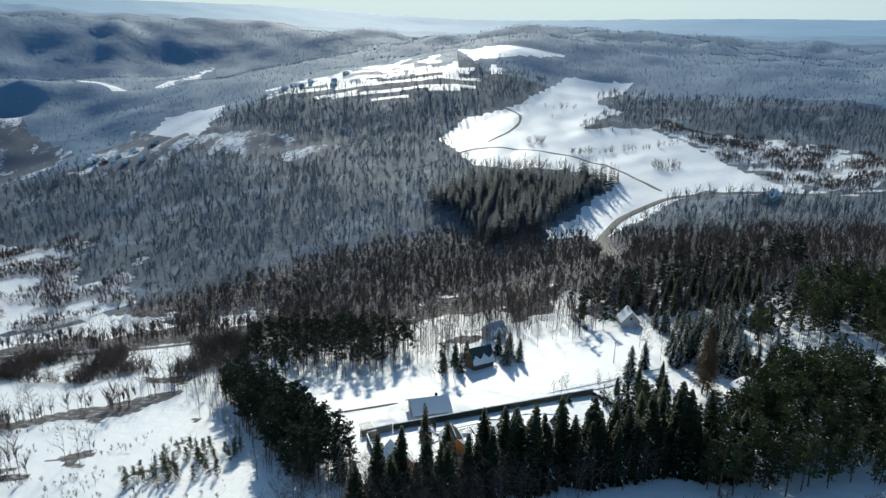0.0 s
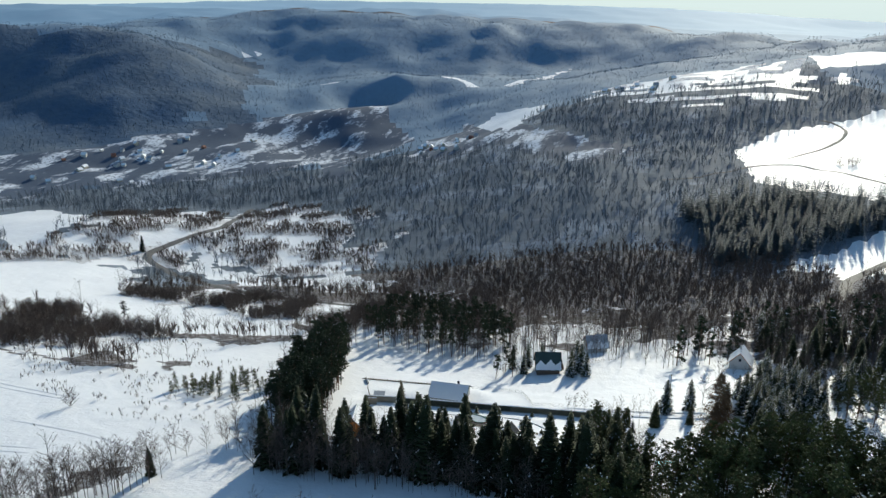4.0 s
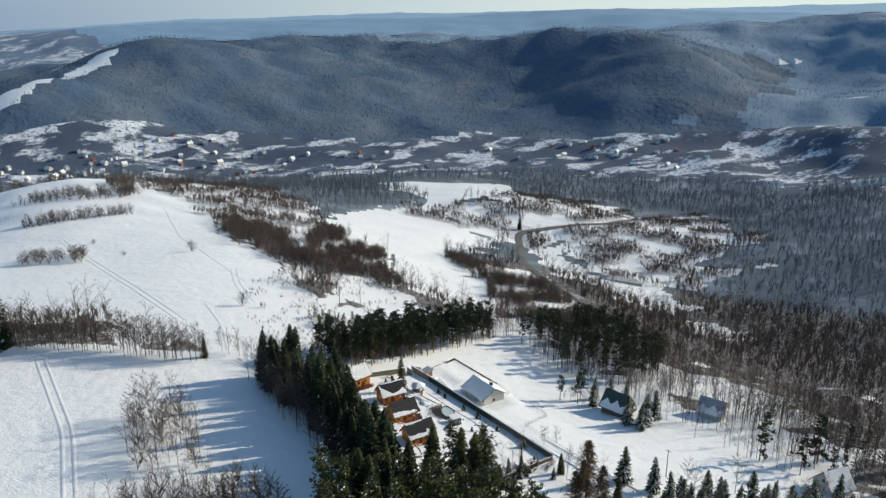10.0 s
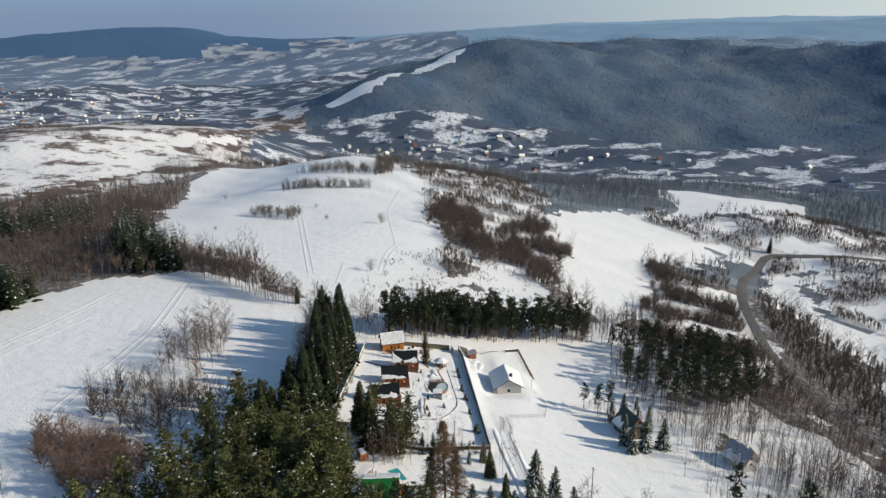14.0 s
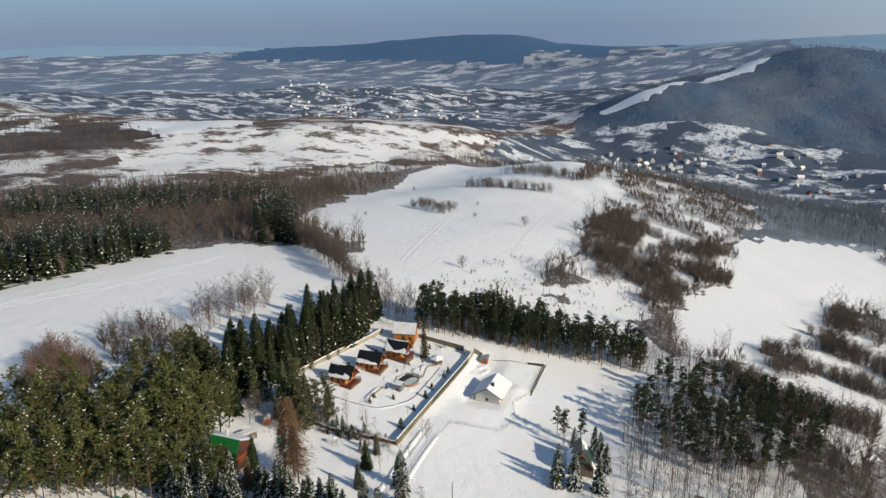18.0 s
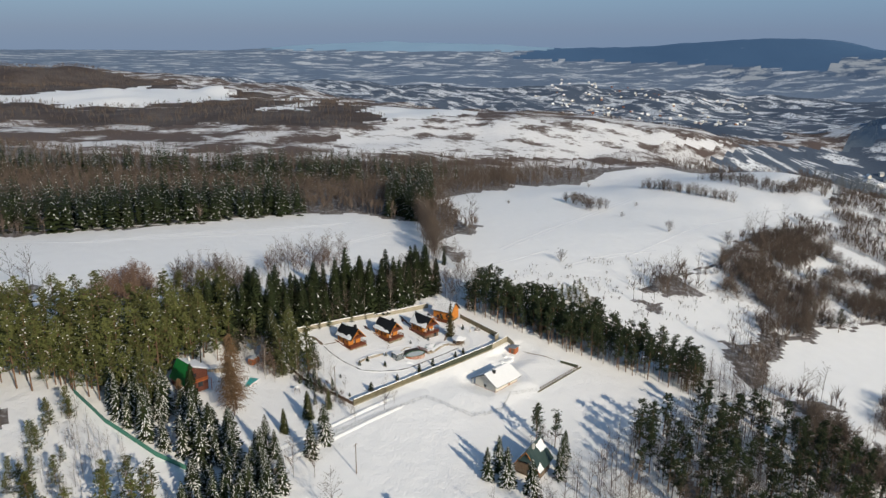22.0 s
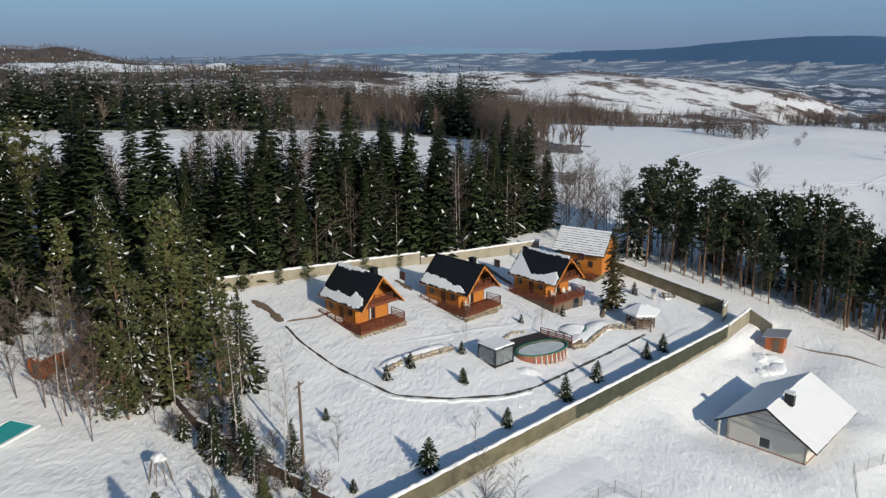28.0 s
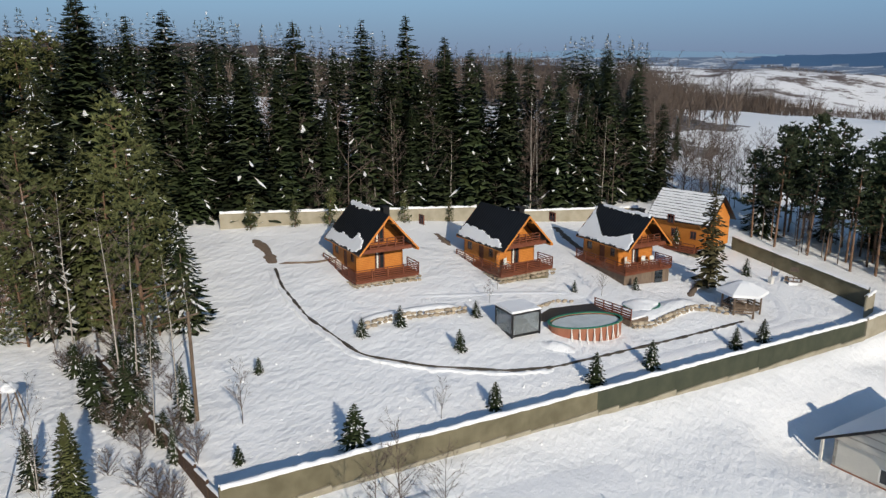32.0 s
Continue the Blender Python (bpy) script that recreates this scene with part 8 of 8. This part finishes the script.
for i, (poly, n) in enumerate((([(-232, 96), (-242, 97), (-250, 156), (-240, 156)], 200), ([(-318, 98), (-330, 99), (-312, 166), (-298, 166), (-292, 141)], 260), ([(-298, 158), (-303, 172), (-368, 175), (-362, 160)], 160),
                               ([(300, 757), (300, 761), (400, 742), (400, 738)], 40), ([(312, 718), (312, 721), (410, 706), (410, 703)], 40), ([(235, 692), (320, 662), (400, 642), (400, 646), (320, 666), (236, 696)], 60), ([(280, 598), (280, 602), (392, 602), (392, 598)], 40), ([(325, 662), (330, 682), (350, 676), (345, 660)], 25), ([(255, 632), (258, 648), (275, 645), (272, 630)], 25), ([(325, 530), (326, 556), (352, 550), (348, 528)], 30), ([(-325, 180), (-325, 184), (-364, 178), (-364, 173)], 60), ([(-324, 192), (-324, 197), (-368, 185), (-368, 180)], 70), ([(-165, 206), (-165, 211), (-234, 209), (-234, 203)], 70), ([(-148, 217), (-148, 222), (-213, 222), (-213, 216)], 70))):
    x, y = band(poly, n, 60 + i)
    stuff("hedge", scatter_mesh("hedge", bush_bare, stand(x, y, 5, 0.8, 1.4), [TWIG, BARK]), "leafless hedge strip across the snowy field", "hedge")

x, y = band([(-6, 152), (-20, 205), (-70, 232), (-120, 205), (-80, 165), (-40, 150)], 2600, 98)
ok = rough(x, y, 26) + 0.5 * rough(x, y, 9) > 0.15
x, y = x[ok], y[ok]
stuff("low_scrub", scatter_mesh("low_scrub", scrub_bare, stand(x, y, 5, 0.1, 0.42), [TWIG]), "low dry shrubs poking from the snowy slope", "scrub")
for poly, n, m, sd in (([(70, 78), (66, 104), (76, 116), (94, 114), (96, 98), (86, 80)], 150, TWIG, 87), ([(96, 76), (99, 90), (108, 104), (128, 104), (122, 90), (108, 78)], 120, TWIG_RED, 88)):
    x, y = band(poly, n, sd)
    stuff("brush", scatter_mesh("brush", bush_bare, stand(x, y, 5, 0.7, 1.5), [m, BARK]), "leafless brush at the edge of the pine wood", "scrub")
tv, tt, cv, ct, ci = pine_shape(331, 14, 18, 5, 0.12, 0.06, 0.26, 1.0)
x, y = band(PINES, 190, 89)
ok = np.all([np.hypot(x - hx, y - hy) > hr for hx, hy, hr in HOUSES], axis=0)
stuff("pine_wood", scatter_mesh("pine_wood", [with_trunk(tv, tt, cv, ct, ci)], stand(x[ok], y[ok], 1, 0.45, 0.95), [PINE, SNOW_CAP, PINE_BARK]), "younger pines filling the wood", "woods")
near_bare = [joined(*bare_shape(360 + k, 12, 16, 9, 5, 0.2, 0.28, 0.05, 0.75, 3)) for k in range(5)]
for poly, n, a, b, sd in (([(-50, 75), (-46, 72), (-4, 122), (-8, 126)], 130, 0.8, 1.15, 99), ([(14, 131), (14, 143), (48, 146), (82, 141), (92, 136), (88, 130), (40, 131)], 45, 0.5, 1.1, 91), ([(20, 160), (17, 172), (9, 203), (0, 238), (-18, 240), (-14, 205), (-4, 168)], 190, 0.35, 0.85, 92),
                           ([(0, 232), (-18, 236), (-34, 246), (-22, 262), (2, 262)], 110, 0.5, 0.9, 93), ([(84, 238), (100, 248), (132, 256), (140, 300), (96, 300), (80, 250)], 260, 0.5, 1.0, 94),
                           ([(20, 236), (60, 238), (78, 240), (80, 262), (30, 300), (0, 262)], 240, 0.5, 0.95, 95), ([(150, 200), (168, 215), (185, 240), (150, 262), (142, 250), (146, 232)], 130, 0.4, 0.9, 96), ([(152, 150), (176, 170), (166, 205), (152, 195), (150, 170)], 110, 0.2, 0.55, 97), ([(110, 235), (150, 250), (190, 262), (230, 250), (250, 280), (180, 300), (130, 280)], 330, 0.5, 1.0, 79),
                           ([(44, 262), (70, 246), (104, 232), (122, 240), (116, 300), (60, 330), (30, 310)], 90, 0.55, 1.0, 53), ([(-20, 262), (6, 300), (10, 350), (-30, 360), (-60, 330), (-45, 290)], 50, 0.4, 0.8, 54), ([(66, 76), (65, 106), (78, 110), (86, 102), (84, 80)], 60, 0.4, 0.7, 69)):
    x, y = band(poly, int(n * 1.7), sd)
    ok = np.all([np.hypot(x - hx, y - hy) > hr for hx, hy, hr in HOUSES], axis=0)
    stuff("bare_woods", scatter_mesh("bare_woods", near_bare, stand(x[ok], y[ok], 5, a, b), [TWIG, BARK]), "leafless trees and saplings in the snow", "woods")
x, y = band([(14, 132), (14, 145), (48, 147), (80, 141.5), (90, 137), (88, 131), (40, 131)], 330, 90)
stuff("undergrowth", scatter_mesh("undergrowth", mid_bare, stand(x, y, 5, 0.3, 0.95), [TWIG, BARK]), "dense leafless undergrowth below the spruces", "undergrowth")


# ---- villages in the valley ----
def house_meshes(k):
    L, W, E, H = (9, 8, 11, 7.5)[k], (7, 8, 7.5, 6)[k], (3.6, 4.6, 3.2, 3.0)[k], (7.0, 8.2, 6.4, 5.8)[k]
    wall = prism(bmesh.new(), [(-W / 2, -2), (W / 2, -2), (W / 2, E), (0, H), (-W / 2, E)], "x", -L / 2, L / 2)
    roof = bmesh.new()
    for s in (1, -1):
        prism(roof, [(0, H + 0.15), (s * (W / 2 + 0.6), E - 0.45), (s * (W / 2 + 0.6), E - 0.05), (0, H + 0.6)], "x", -L / 2 - 0.5, L / 2 + 0.5)
    out = []
    for nm, bm_, m in (("house_wall", wall, (PLASTER, PALE_BRICK, CREAM_FAR, RED_FAR)[k]), ("house_roof", roof, (SNOW_CAP, GREY_SHEET, SNOW_CAP, TILE_ROOF)[k])):
        bmesh.ops.recalc_face_normals(bm_, faces=bm_.faces[:])
        me = bpy.data.meshes.new(nm)
        bm_.to_mesh(me)
        bm_.free()
        me.materials.append(m)
        out.append(me)
    return out


CREAM_FAR = plain("far_cream_plaster", (0.55, 0.48, 0.36), (0.62, 0.55, 0.43), 0.5)
RED_FAR = plain("far_red_brick", (0.33, 0.16, 0.11), (0.40, 0.22, 0.15), 0.5)
VILLAGE = [house_meshes(k) for k in range(4)]
WALLS = ("white", "pale brick", "cream", "red")
rv = np.random.RandomState(77)
for poly, count in (([(-560, 150), (-760, 100), (-800, 330), (-640, 560), (-560, 480), (-600, 330)], 95), ([(-430, 720), (-620, 640), (-560, 800), (-400, 940), (-330, 900)], 32), ([(-640, 160), (-730, 150), (-720, 250), (-650, 260)], 22),
                    ([(-148, 816), (-149, 928), (-90, 930), (-50, 766), (-94, 758)], 14), ([(60, 940), (105, 1000), (160, 950), (120, 900)], 10), ([(-880, -60), (-1500, -300), (-1500, -800), (-1100, -620), (-820, -320)], 150)):
    xs, ys = [p[0] for p in poly], [p[1] for p in poly]
    n = 0
    while n < count:
        x, y = rv.uniform(min(xs), max(xs)), rv.uniform(min(ys), max(ys))
        if not inside(poly, np.array([x]), np.array([y]))[0]:
            continue
        n += 1
        k = int(rv.choice(4, p=(0.4, 0.25, 0.2, 0.15)))
        h = new("village_house")
        h.matrix_world = pose(x, y, gz(x, y), 0, 0, rv.uniform(0, 180)) @ Matrix.Scale(rv.uniform(0.45, 0.7) * (0.8 if x < -800 else 1.0), 4)
        tagged(h, WALLS[k] + (" village house under a red tiled roof" if k == 3 else " village house with snow on its gabled roof"), "house", "village houses in the valley")
        for nm, me in zip(("wall", "roof"), VILLAGE[k]):
            o = new(nm, me)
            o.parent = h
